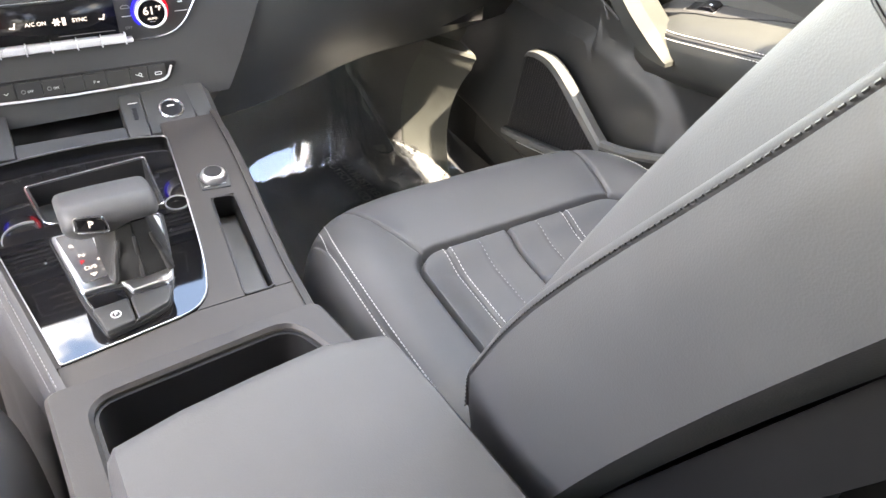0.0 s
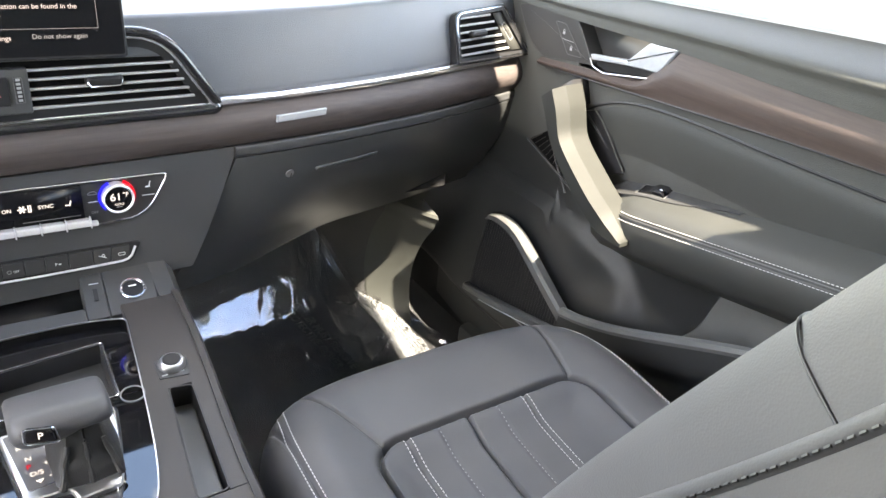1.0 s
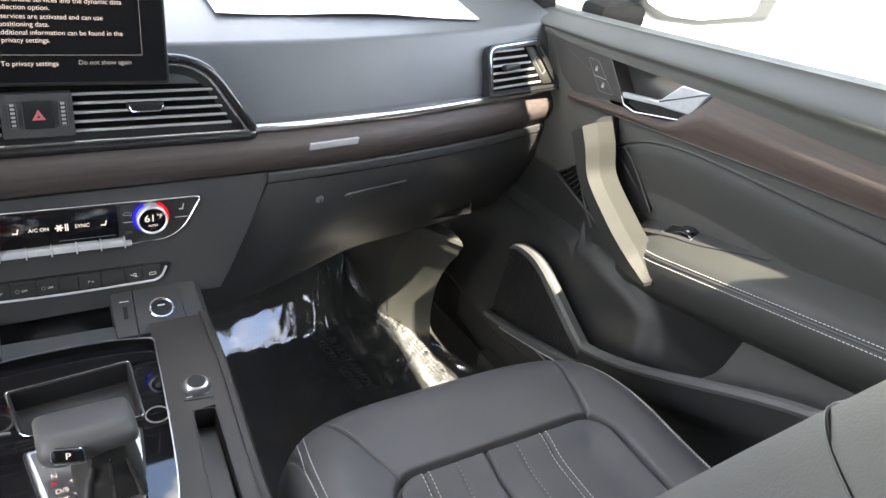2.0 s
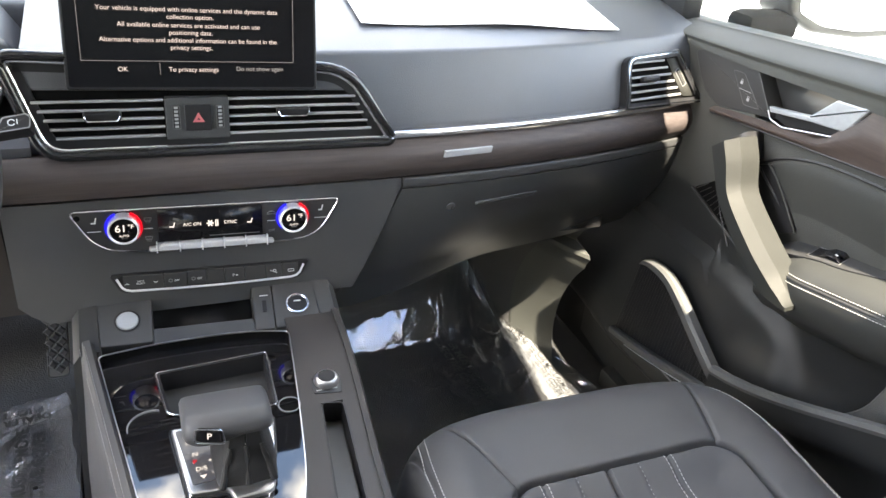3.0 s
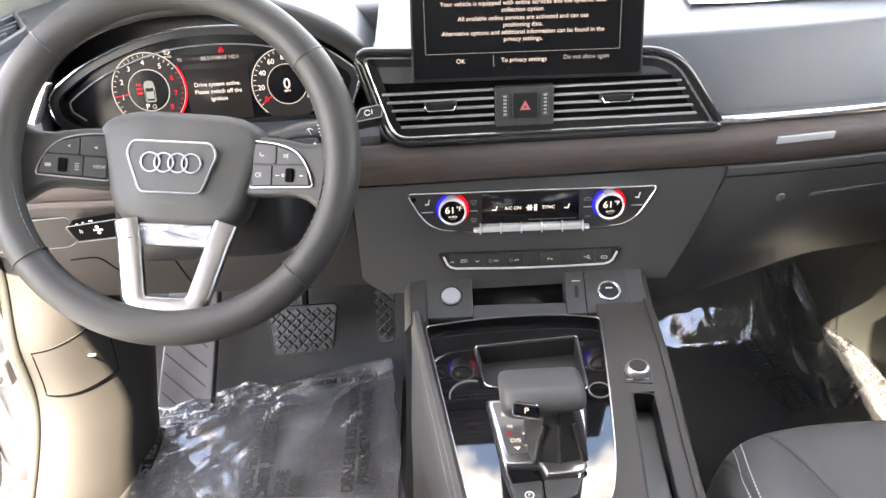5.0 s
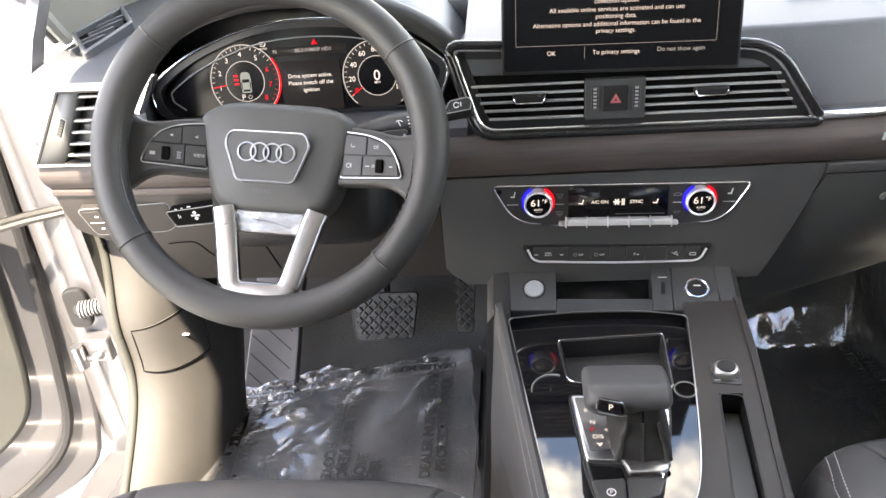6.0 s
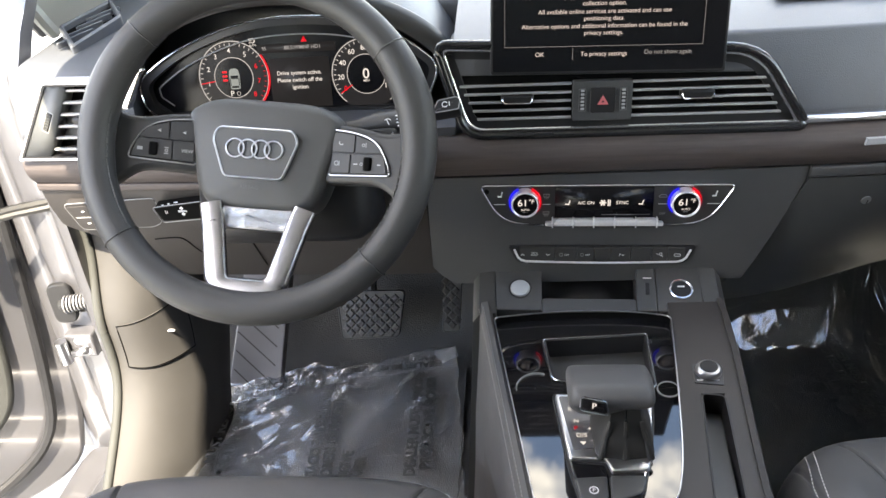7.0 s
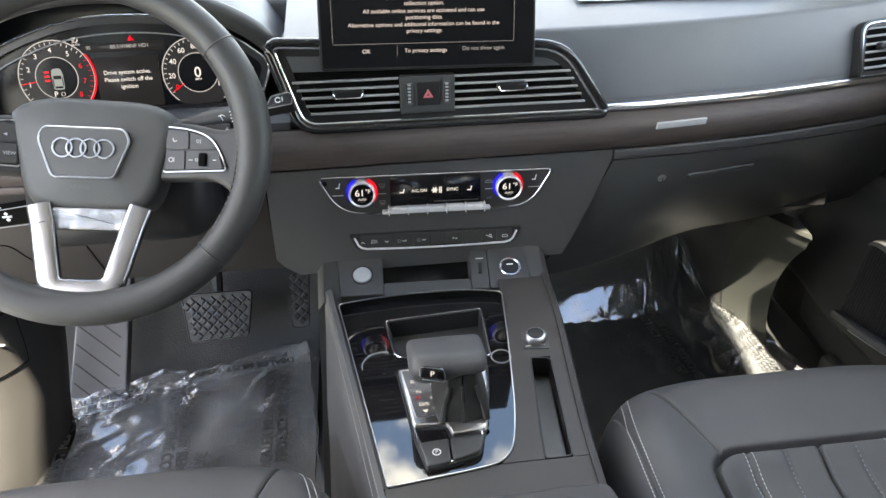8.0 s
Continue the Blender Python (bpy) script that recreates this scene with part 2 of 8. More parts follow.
STRIP_FILM = film_material("rubbed_border_film", 0.09, 0.03, 0.9, 1.5, 0.2, 0.15)
CONCRETE = material("pale_concrete", (0.40, 0.405, 0.40), 0.9, grain=0.5, grain_size=0.01, blotch=0.15)


# ---- building helpers ----
def thing(name, at, label, category, group="", kind=""):
    return tagged(place_at(new(name), at), label, category, group, kind)


def place_at(ob, at):
    ob.matrix_basis = Matrix.Translation(at)
    return ob


def mesh_of(name, bm, mat, smooth=True, crease=38):
    me = bpy.data.meshes.new(name)
    bmesh.ops.recalc_face_normals(bm, faces=bm.faces)
    hard = bm.edges.layers.int.get("hard")
    for e in bm.edges:
        e.smooth = len(e.link_faces) == 2 and e.calc_face_angle(0) <= radians(crease) and not (hard and e[hard])
    bm.to_mesh(me)
    bm.free()
    for p in me.polygons:
        p.use_smooth = smooth
    me.materials.append(mat)
    return me


def hang(ob, parent):
    """Put ob, built in world coordinates, under parent without moving it."""
    ob.parent = parent
    if parent.parent is None:
        ob.matrix_parent_inverse = parent.matrix_basis.inverted()
    else:
        ob.matrix_parent_inverse = Matrix()
    return ob


def part(name, bm, mat, parent, label="", smooth=True):
    ob = hang(new(name, mesh_of(name, bm, mat, smooth)), parent)
    return tagged(ob, label)


def solo(name, bm, mat, label, category, kind="", group="", smooth=True):
    return tagged(new(name, mesh_of(name, bm, mat, smooth)), label, category, group, kind)


def flat_faces(bm, faces):
    """Keep these faces flat: their rims shade as hard edges."""
    hard = bm.edges.layers.int.get("hard") or bm.edges.layers.int.new("hard")
    for f in faces:
        for e in f.edges:
            e[hard] = 1


def box(lo, hi, bevel=0.0, seg=2, bm=None):
    bm2 = bmesh.new()
    c = [(a + b) / 2 for a, b in zip(lo, hi)]
    s = [b - a for a, b in zip(lo, hi)]
    bmesh.ops.create_cube(bm2, size=1, matrix=Matrix.Translation(c) @ Matrix.Diagonal((*s, 1)))
    if bevel:
        bmesh.ops.bevel(bm2, geom=bm2.edges[:], offset=bevel, segments=seg, profile=0.5, affect="EDGES")
        if bevel < 0.005:
            bm2.edges.layers.int.new("hard")
            flat_faces(bm2, sorted(bm2.faces, key=lambda f: -f.calc_area())[:6])
    return bm2


def moved(bm, m):
    bmesh.ops.transform(bm, matrix=m, verts=bm.verts)
    return bm


def joined(*bms):
    out = bmesh.new()
    for b in bms:
        me = bpy.data.meshes.new("tmp")
        b.to_mesh(me)
        b.free()
        out.from_mesh(me)
        bpy.data.meshes.remove(me)
    return out


def rounded(pts, r, n=4):
    """A polygon with its corners rounded by r (a number, or one for each corner)."""
    out = []
    k = len(pts)
    for i, p in enumerate(pts):
        rad = r[i] if isinstance(r, (list, tuple)) else r
        p = Vector(p)
        a, b = Vector(pts[i - 1]) - p, Vector(pts[(i + 1) % k]) - p
        if rad <= 0:
            out.append(p)
            continue
        la, lb = min(rad, a.length * 0.49), min(rad, b.length * 0.49)
        s, e = p + a.normalized() * la, p + b.normalized() * lb
        for j in range(n + 1):
            t = j / n
            out.append(s * (1 - t) ** 2 + p * 2 * t * (1 - t) + e * t * t)
    return out


def slab(pts, frame_m, depth, bevel=0.0, seg=2):
    """A plate: outline in the plane of frame_m (its z is the front), depth metres behind it."""
    bm = bmesh.new()
    vs = [bm.verts.new((p[0], p[1], 0)) for p in pts]
    f = bm.faces.new(vs)
    if f.calc_area() and f.normal.z < 0:
        f.normal_flip()
    r = bmesh.ops.extrude_face_region(bm, geom=[f])
    for v in r["geom"]:
        if isinstance(v, bmesh.types.BMVert):
            v.co.z -= depth
    bm.normal_update()
    if bevel:
        top = [e for e in bm.edges if abs(e.verts[0].co.z) < 1e-9 and abs(e.verts[1].co.z) < 1e-9]
        bmesh.ops.bevel(bm, geom=top, offset=bevel, segments=seg, profile=0.5, affect="EDGES")
        bm.edges.layers.int.new("hard")
        flat_faces(bm, [f for f in bm.faces if all(abs(v.co.z) < 1e-6 for v in f.verts)])
    return moved(bm, frame_m)


def dome(pts, frame_m, depth, r, n=6):
    """A plate with a broad rounded edge of radius r."""
    c = sum((Vector(p[:2]) for p in pts), Vector((0, 0))) / len(pts)
    size = sum((Vector(p[:2]) - c).length for p in pts) / len(pts)
    rings = [[(p[0], p[1], -depth) for p in pts]]
    for k in range(n + 1):
        a = math.pi / 2 * k / n
        s = 1 - r * (1 - math.cos(a)) / size
        rings.append([(c.x + (p[0] - c.x) * s, c.y + (p[1] - c.y) * s, -r * (1 - math.sin(a))) for p in pts])
    for s, z in ((0.8, 0.0025), (0.5, 0.0055), (0.2, 0.0068)):
        s *= 1 - r / size
        rings.append([(c.x + (p[0] - c.x) * s, c.y + (p[1] - c.y) * s, z) for p in pts])
    return moved(loft(rings), frame_m)


def ring_plate(outer, inner, frame_m, depth, bevel=0.0):
    """A frame between two outlines with the same number of points."""
    bm = bmesh.new()
    n = len(outer)
    loops = []
    for pts, z in ((outer, 0), (inner, 0), (inner, -depth), (outer, -depth)):
        loops.append([bm.verts.new((p[0], p[1], z)) for p in pts])
    for k in range(4):
        a, b = loops[k], loops[(k + 1) % 4]
        for i in range(n):
            bm.faces.new((a[i], a[(i + 1) % n], b[(i + 1) % n], b[i]))
    if bevel:
        top = [e for e in bm.edges if all(abs(v.co.z) < 1e-9 for v in e.verts) and len({v in loops[0] for v in e.verts}) == 1]
        bmesh.ops.bevel(bm, geom=top, offset=bevel, segments=1, affect="EDGES")
    return moved(bm, frame_m)


def inset(pts, d):
    """The outline drawn in by d (outline runs round once, either way)."""
    n = len(pts)
    area = sum(pts[i][0] * pts[(i + 1) % n][1] - pts[(i + 1) % n][0] * pts[i][1] for i in range(n))
    sgn = 1 if area > 0 else -1
    out = []
    for i in range(n):
        p, a, b = Vector(pts[i][:2]), Vector(pts[i - 1][:2]), Vector(pts[(i + 1) % n][:2])
        u, v = (p - a), (b - p)
        if u.length < 1e-9 or v.length < 1e-9:
            u = v = (b - a)
        u, v = u.normalized(), v.normalized()
        nn = Vector((-u.y - v.y, u.x + v.x)) * sgn
        nn.normalize()
        c = max(0.4, nn.dot(Vector((-u.y, u.x)) * sgn))
        out.append(p + nn * d / c)
    return out


def tube(path, r, n=8, closed=False, squash=1.0):
    """A round bar along path; r a number or one for each point."""
    bm = bmesh.new()
    pts = [Vector(p) for p in path]
    k = len(pts)
    rings = []
    up = Vector((0.03, 0.02, 1)).normalized()
    for i, p in enumerate(pts):
        a = pts[i - 1] if (i or closed) else p
        b = pts[(i + 1) % k] if (i < k - 1 or closed) else p
        t = (b - a).normalized()
        s = t.cross(up)
        if s.length < 1e-3:
            s = t.cross(Vector((1, 0, 0)))
        s.normalize()
        w = s.cross(t)
        rad = r[i] if isinstance(r, (list, tuple)) else r
        rings.append([bm.verts.new(p + s * rad * math.cos(2 * math.pi * j / n) + w * rad * squash * math.sin(2 * math.pi * j / n)) for j in range(n)])
    for i in range(k if closed else k - 1):
        a, b = rings[i], rings[(i + 1) % k]
        for j in range(n):
            bm.faces.new((a[j], a[(j + 1) % n], b[(j + 1) % n], b[j]))
    if not closed:
        bm.faces.new(rings[0])
        bm.faces.new(rings[-1])
    return bm


def sheet(f, nu, nv, back):
    """A surface f(u, v), thickened by the vector back."""
    bm = bmesh.new()
    back = Vector(back)
    front = [[bm.verts.new(f(i / nu, j / nv)) for j in range(nv + 1)] for i in range(nu + 1)]
    rear = [[bm.verts.new(v.co + back) for v in row] for row in front]
    for i in range(nu):
        for j in range(nv):
            bm.faces.new((front[i][j], front[i + 1][j], front[i + 1][j + 1], front[i][j + 1]))
            bm.faces.new((rear[i][j], rear[i][j + 1], rear[i + 1][j + 1], rear[i + 1][j]))
    for i in range(nu):
        for j in (0, nv):
            bm.faces.new((front[i][j], front[i + 1][j], rear[i + 1][j], rear[i][j]))
    for j in range(nv):
        for i in (0, nu):
            bm.faces.new((front[i][j], front[i][j + 1], rear[i][j + 1], rear[i][j]))
    return bm


def loft(rings, closed_ends=True):
    bm = bmesh.new()
    rs = [[bm.verts.new(p) for p in ring] for ring in rings]
    n = len(rs[0])
    for a, b in zip(rs, rs[1:]):
        for j in range(n):
            bm.faces.new((a[j], a[(j + 1) % n], b[(j + 1) % n], b[j]))
    if closed_ends:
        bm.faces.new(rs[0])
        bm.faces.new(rs[-1])
    return bm


def disc(frame_m, r, depth, bevel=0.0, n=32):
    return slab([(r * math.cos(2 * math.pi * i / n), r * math.sin(2 * math.pi * i / n)) for i in range(n)], frame_m, depth, bevel)


def annulus(frame_m, r0, r1, depth, n=40, bevel=0.0, start=0, stop=360):
    if stop - start >= 360:
        c = [(math.cos(2 * math.pi * i / n), math.sin(2 * math.pi * i / n)) for i in range(n)]
        return ring_plate([(r1 * a, r1 * b) for a, b in c], [(r0 * a, r0 * b) for a, b in c], frame_m, depth, bevel)
    a0, a1 = radians(start), radians(stop)
    pts = [(r1 * math.cos(a0 + (a1 - a0) * i / n), r1 * math.sin(a0 + (a1 - a0) * i / n)) for i in range(n + 1)]
    pts += [(r0 * math.cos(a1 + (a0 - a1) * i / n), r0 * math.sin(a1 + (a0 - a1) * i / n)) for i in range(n + 1)]
    bm = bmesh.new()
    f = [bm.verts.new((x, y, 0)) for x, y in pts]
    g = [bm.verts.new((x, y, -depth)) for x, y in pts]
    k = n + 1
    for i in range(n):
        o = 2 * k - 1 - i
        bm.faces.new((f[i], f[i + 1], f[o - 1], f[o]))
        bm.faces.new((g[i], g[i + 1], g[o - 1], g[o]))
    for i in range(2 * k):
        bm.faces.new((f[i], f[(i + 1) % (2 * k)], g[(i + 1) % (2 * k)], g[i]))
    return moved(bm, frame_m)


def facing(at, normal, up=(0, 0, 1)):
    """A frame at a place: z along normal, y as far up as may be, x to the right of one who looks at it."""
    z = Vector(normal).normalized()
    x = Vector(up).cross(z).normalized()
    y = z.cross(x)
    return Matrix.Translation(at) @ Matrix((x, y, z)).transposed().to_4x4()


def words(name, text, frame_m, size, mat, parent, align="CENTER", width=1.0, bold=0.012):
    """Lettering as a mesh, size metres high, lying on frame_m."""
    cu = bpy.data.curves.new("lettering", "FONT")
    cu.body, cu.size, cu.align_x, cu.align_y = text, size * 1.38, align, "CENTER"
    cu.offset = size * bold
    tmp = bpy.data.objects.new("lettering", cu)
    me = bpy.data.meshes.new_from_object(tmp)
    bpy.data.objects.remove(tmp)
    me.transform(frame_m @ Matrix.Diagonal((width, 1, 1, 1)) @ Matrix.Translation((0, 0, 0.0004)))
    me.materials.clear()
    me.materials.append(mat)
    return hang(new(name, me), parent)


def smooth01(a, b, x):
    t = min(1.0, max(0.0, (x - a) / (b - a)))
    return t * t * (3 - 2 * t)


def lerp(a, b, t):
    return a + (b - a) * t


def path_at(pts, t):
    """The place at t (0 to 1) along a smooth line through pts."""
    k = len(pts) - 1
    s = min(k - 1e-9, max(0, t * k))
    i = int(s)
    f = s - i
    p = [Vector(pts[max(0, min(k, i + d))]) for d in (-1, 0, 1, 2)]
    return 0.5 * (2 * p[1] + (p[2] - p[0]) * f + (2 * p[0] - 5 * p[1] + 4 * p[2] - p[3]) * f * f + (3 * p[1] - p[0] - 3 * p[2] + p[3]) * f ** 3)


def rounded_path(pts, r, n=6):
    """An open run of points with rounded corners."""
    pts = [Vector((p[0], p[1], 0)) for p in pts]
    run = [pts[0]]
    for a, b, c in zip(pts, pts[1:], pts[2:]):
        k = min(r, 0.45 * (a - b).length, 0.45 * (c - b).length)
        p, q = b + (a - b).normalized() * k, b + (c - b).normalized() * k
        run += [p.lerp(b, t).lerp(b.lerp(q, t), t) for t in [i / n for i in range(n + 1)]]
    return run + [pts[-1]]


def curve_pts(pts, n):
    return [path_at(pts, i / n) for i in range(n + 1)]


def stitches(path, parent, name="stitching", length=0.0030, gap=0.0017, r=0.0005, mat=None):
    """A row of short raised threads along a dense path."""
    pts = [Vector(p) for p in path]
    bm = bmesh.new()
    run, on = 0.0, True
    start = pts[0]
    segs = []
    for a, b in zip(pts, pts[1:]):
        d = (b - a).length
        pos = 0.0
        while d - pos > 1e-9:
            need = (length if on else gap) - run
            step = min(need, d - pos)
            pos += step
            run += step
            here = a.lerp(b, pos / d)
            if run >= (length if on else gap) - 1e-9:
                if on:
                    segs.append((start, here))
                else:
                    start = here
                on, run = not on, 0.0
    for a, b in segs:
        t = (b - a)
        if t.length < 1e-5:
            continue
        t.normalize()
        s = t.cross(Vector((0.1, 0.2, 1))).normalized()
        w = s.cross(t)
        lo = [bm.verts.new(a + (s * x + w * z) * r) for x, z in ((1, 0), (0, 1), (-1, 0), (0, -1))]
        hi = [bm.verts.new(b + (s * x + w * z) * r) for x, z in ((1, 0), (0, 1), (-1, 0), (0, -1))]
        for i in range(4):
            bm.faces.new((lo[i], lo[(i + 1) % 4], hi[(i + 1) % 4], hi[i]))
        bm.faces.new(lo)
        bm.faces.new(hi)
    return part(name, bm, mat or STITCH, parent, "pale contrast stitching", smooth=False)


# ---- the car's shell ----
FLOOR = 0.05
ground = solo("ground", box((-1500, -1500, -0.42), (1500, 1500, -0.36)), CONCRETE, "pale sunlit concrete ground outside the car", "ground", "structure", smooth=False)


def toe_rise(y):
    """Height of the toe board over the floor."""
    t = max(0.0, y - 0.44)
    return 1.18 * (math.sqrt(t * t + 0.0016) - 0.04)


def floor_shape(u, v):
    x, s = lerp(-0.72, 0.72, u), v
    y = lerp(-1.9, 0.44, s / 0.7) if s < 0.7 else 0.44 + (s - 0.7) / 0.3 * 0.34
    z = FLOOR + toe_rise(y)
    return Vector((x, y, z))


solo("floor", sheet(floor_shape, 8, 40, (0, 0, -0.06)), CARPET, "black carpeted car floor rising to the toe board", "floor", "structure")
solo("firewall", box((-0.74, 0.80, 0.2), (0.74, 0.86, 0.72)), CARPET, "black carpeted firewall under the dashboard", "firewall", "structure", smooth=False)


# Unseen roof; the steps in its edges are set to shape the sun patches.
def roof_shape(u, v):
    y = lerp(-2.0, 0.10, v)
    wide = lerp(-0.030, -0.003, smooth01(-0.60, -0.33, y)) + 0.115 * smooth01(-0.264, -0.248, y) - 0.071 * smooth01(-0.245, -0.234, y) + 0.050 * smooth01(-0.13, -0.10, y) + 0.060 * smooth01(-0.62, -0.70, y)
    x = lerp(-0.605 - 0.036 * smooth01(-0.46, -0.26, y), 0.603 + wide, u)
    return Vector((x, y, 1.205 - 0.06 * (x / 0.6) ** 2 - 0.035 * smooth01(0.6, 1.0, v)))


solo("ceiling", sheet(roof_shape, 12, 210, (0, 0, 0.05)), HEADLINER, "unseen pale grey headliner, edges shaped to bound the sunlight", "headliner", "structure")
for side in (-1, 1):
    # pillars from the dash end up to the roof, and the rear ones
    def pillar_shape(u, v, side=side):
        z = lerp(0.70, 1.14, u)
        a = Vector((side * lerp(0.768, 0.630, u ** 1.2), lerp(0.395, -0.06, u), z))
        b = Vector((side * lerp(0.640, 0.545, u ** 1.2), lerp(0.640, -0.01, u), z + 0.02))
        p = a.lerp(b, v)
        return p + Vector((-side * 0.016 * math.sin(math.pi * v), 0, 0))

    solo("windscreen_pillar", sheet(pillar_shape, 16, 12, (side * 0.03, 0.01, 0)), PILLAR, "grey-green trimmed windscreen pillar", "pillar", "structure")
    solo("pillar_flange", tube([pillar_shape(k / 16, 0) + Vector((side * 0.010, 0, 0)) for k in range(17)], 0.011, 8), PILLAR, "pale folded edge of the windscreen pillar", "flange", "structure")
    solo("pillar_seal", tube([pillar_shape(k / 16, 0) + Vector((side * 0.030, 0.004, 0)) for k in range(17)], 0.009, 8), RUBBER, "dark rubber seal along the windscreen pillar", "seal", "structure")
    b = [(side * 0.76, -0.66, 0.05), (side * 0.76, -0.66, 0.7), (side * 0.72, -0.69, 0.95), (side * 0.63, -0.73, 1.16)]
    solo("door_pillar", tube(curve_pts(b, 12), 0.06, 10), PILLAR, "pale grey trimmed pillar behind the front door", "pillar", "structure")
    solo("rear_side_wall", box((side * 0.70 - 0.03, -2.0, 0.0), (side * 0.70 + 0.03, -0.86, 0.76)), DOORP, "dark rear door trim", "wall", "structure", smooth=False)
    tinted = solo("window_3" if side < 0 else "window_4", sheet(lambda u, v, side=side: Vector((side * lerp(0.71, 0.62, v), lerp(-2.0, -0.80, u), lerp(0.74, 1.16, v))), 4, 4, (side * 0.005, 0, 0)), TINTED, "dark tinted rear side window", "window", "structure")
solo("window_5", sheet(lambda u, v: Vector((lerp(-0.70, 0.70, u), lerp(-2.05, -1.98, v), lerp(0.84, 1.19, v))), 4, 4, (0, -0.005, 0)), TINTED, "dark tinted tailgate window", "window", "structure")
solo("rear_wall", box((-0.73, -2.06, 0.0), (0.73, -2.0, 0.86)), DOORP, "dark wall behind the rear seats", "wall", "structure", smooth=False)


def windscreen_shape(u, v):
    x = lerp(-1, 1, u)
    w = lerp(0.72, 0.56, v)
    return Vector((x * w, lerp(0.78, -0.05, v) - 0.07 * x * x, lerp(0.80, 1.165, v) + 0.05 * math.sin(math.pi * v)))


screen_glass = solo("window_1", sheet(windscreen_shape, 12, 8, (0, 0, 0.005)), GLASS, "clear raked windscreen", "window", "structure")
screen_glass.visible_shadow = False


# ---- dashboard ----
def bow(x):
    """How far the dashboard draws back towards the doors."""
    return (0.30 if x > 0 else 0.08) * max(0.0, abs(x) - 0.2) ** 2


def dash_sweep(profile, x0, x1, n=40):
    """A closed (y, z) profile carried along the dashboard."""
    rings = []
    for i in range(n + 1):
        x = lerp(x0, x1, i / n)
        rings.append([(x, y + bow(x), z) for y, z in profile])
    return loft(rings)


dash = thing("dashboard", (0, 0.4, FLOOR), "dark grey soft-touch car dashboard with wood and chrome strips", "dashboard")
top_profile = rounded([(0.122, 0.634), (0.139, 0.680), (0.157, 0.7155), (0.36, 0.752), (0.80, 0.800), (0.80, 0.62), (0.20, 0.60), (0.135, 0.61)], [0.004, 0.04, 0.005, 0.1, 0.01, 0, 0, 0], 5)
part("upper_panel", dash_sweep(top_profile, -0.168, 0.735), DASH, dash)
end_profile = rounded([(0.122, 0.634), (0.130, 0.696), (0.160, 0.710), (0.34, 0.722), (0.80, 0.760), (0.80, 0.62), (0.20, 0.60), (0.135, 0.61)], [0.004, 0.015, 0.03, 0.1, 0.01, 0, 0, 0], 5)
part("upper_panel", dash_sweep(end_profile, -0.706, -0.590, 12), DASH, dash)
part("upper_panel", dash_sweep(rounded([(0.30, 0.62), (0.30, 0.738), (0.36, 0.750), (0.80, 0.800), (0.80, 0.62)], 0.01, 3), -0.5895, -0.1685, 16), DASH, dash)
part("cluster_shelf", dash_sweep([(0.122, 0.632), (0.122, 0.612), (0.30, 0.612), (0.30, 0.632)], -0.5895, -0.1685, 16), DASH, dash)
part("decor_strip", dash_sweep(rounded([(0.117, 0.622), (0.102, 0.606), (0.104, 0.588), (0.118, 0.572), (0.16, 0.572), (0.16, 0.622)], [0.003, 0.012, 0.012, 0.003, 0, 0], 4), -0.704, 0.728), WOOD, dash, "dark brown open-pore wood strip")
part("chrome_strip", dash_sweep(rounded([(0.114, 0.632), (0.112, 0.624), (0.13, 0.623), (0.13, 0.633)], 0.002, 3), 0.205, 0.722), CHROME, dash, "bright chrome strip")
part("lower_lip", dash_sweep(rounded([(0.1145, 0.571), (0.1145, 0.5575), (0.15, 0.5575), (0.15, 0.571)], [0.003, 0.003, 0, 0], 3), 0.2285, 0.728), LOWER, dash)
part("lower_lip", dash_sweep(rounded([(0.1145, 0.573), (0.1155, 0.5625), (0.15, 0.5625), (0.15, 0.573)], [0.003, 0.003, 0, 0], 3), -0.704, -0.215), WOOD, dash)


def seam_right(z):
    return lerp(0.150, 0.228, min(1.0, max(0.0, (z - 0.405) / 0.155)) ** 0.8)


def glove_shape(u, v):
    z = lerp(0.556, 0.378, v)
    x = lerp(seam_right(z) + 0.002, 0.712, u)
    deep = (0.556 - z) / 0.17
    y = 0.116 + bow(x) + 0.08 * deep ** 1.5 * smooth01(0.1, 0.4, u * 0.55 + 0.12) + 0.02 * deep
    return Vector((x, y, z))


glove = part("glovebox_door", sheet(glove_shape, 30, 14, (0, 0.03, 0.006)), GLOVE, dash, "smooth dark grey glovebox lid")
part("lid_edge", tube([glove_shape(k / 30, 1) + Vector((0, 0.004, 0.001)) for k in range(4, 31)], 0.0042, 8), GLOVE, glove)


def stack_shape(u, v):
    z = lerp(0.570, 0.428, v)
    left = lerp(-0.207, -0.178, smooth01(0.45, 0.425, z))
    x = lerp(left, seam_right(z), u)
    return Vector((x, 0.118 - 0.008 * v + 0.25 * max(0, abs(x) - 0.15) ** 2, z))


part("centre_panel", sheet(stack_shape, 24, 12, (0, 0.05, 0)), LOWER, dash, "dark grey centre panel")


def knee_y(x, z):
    return 0.120 + bow(x) + 0.07 * max(0.0, (0.563 - z) / 0.16) ** 1.4


def knee_shape(u, v):
    z = lerp(0.563, 0.388, v)
    x = lerp(-0.704 + 0.040 * smooth01(0.505, 0.474, z) + 0.018 * smooth01(0.470, 0.40, z), -0.210, u)
    return Vector((x, knee_y(x, z), z))


part("knee_panel", sheet(knee_shape, 24, 24, (0, 0.04, 0)), KNEE_SHADED, dash, "lower dash panel below the steering column, browned as if shaded")
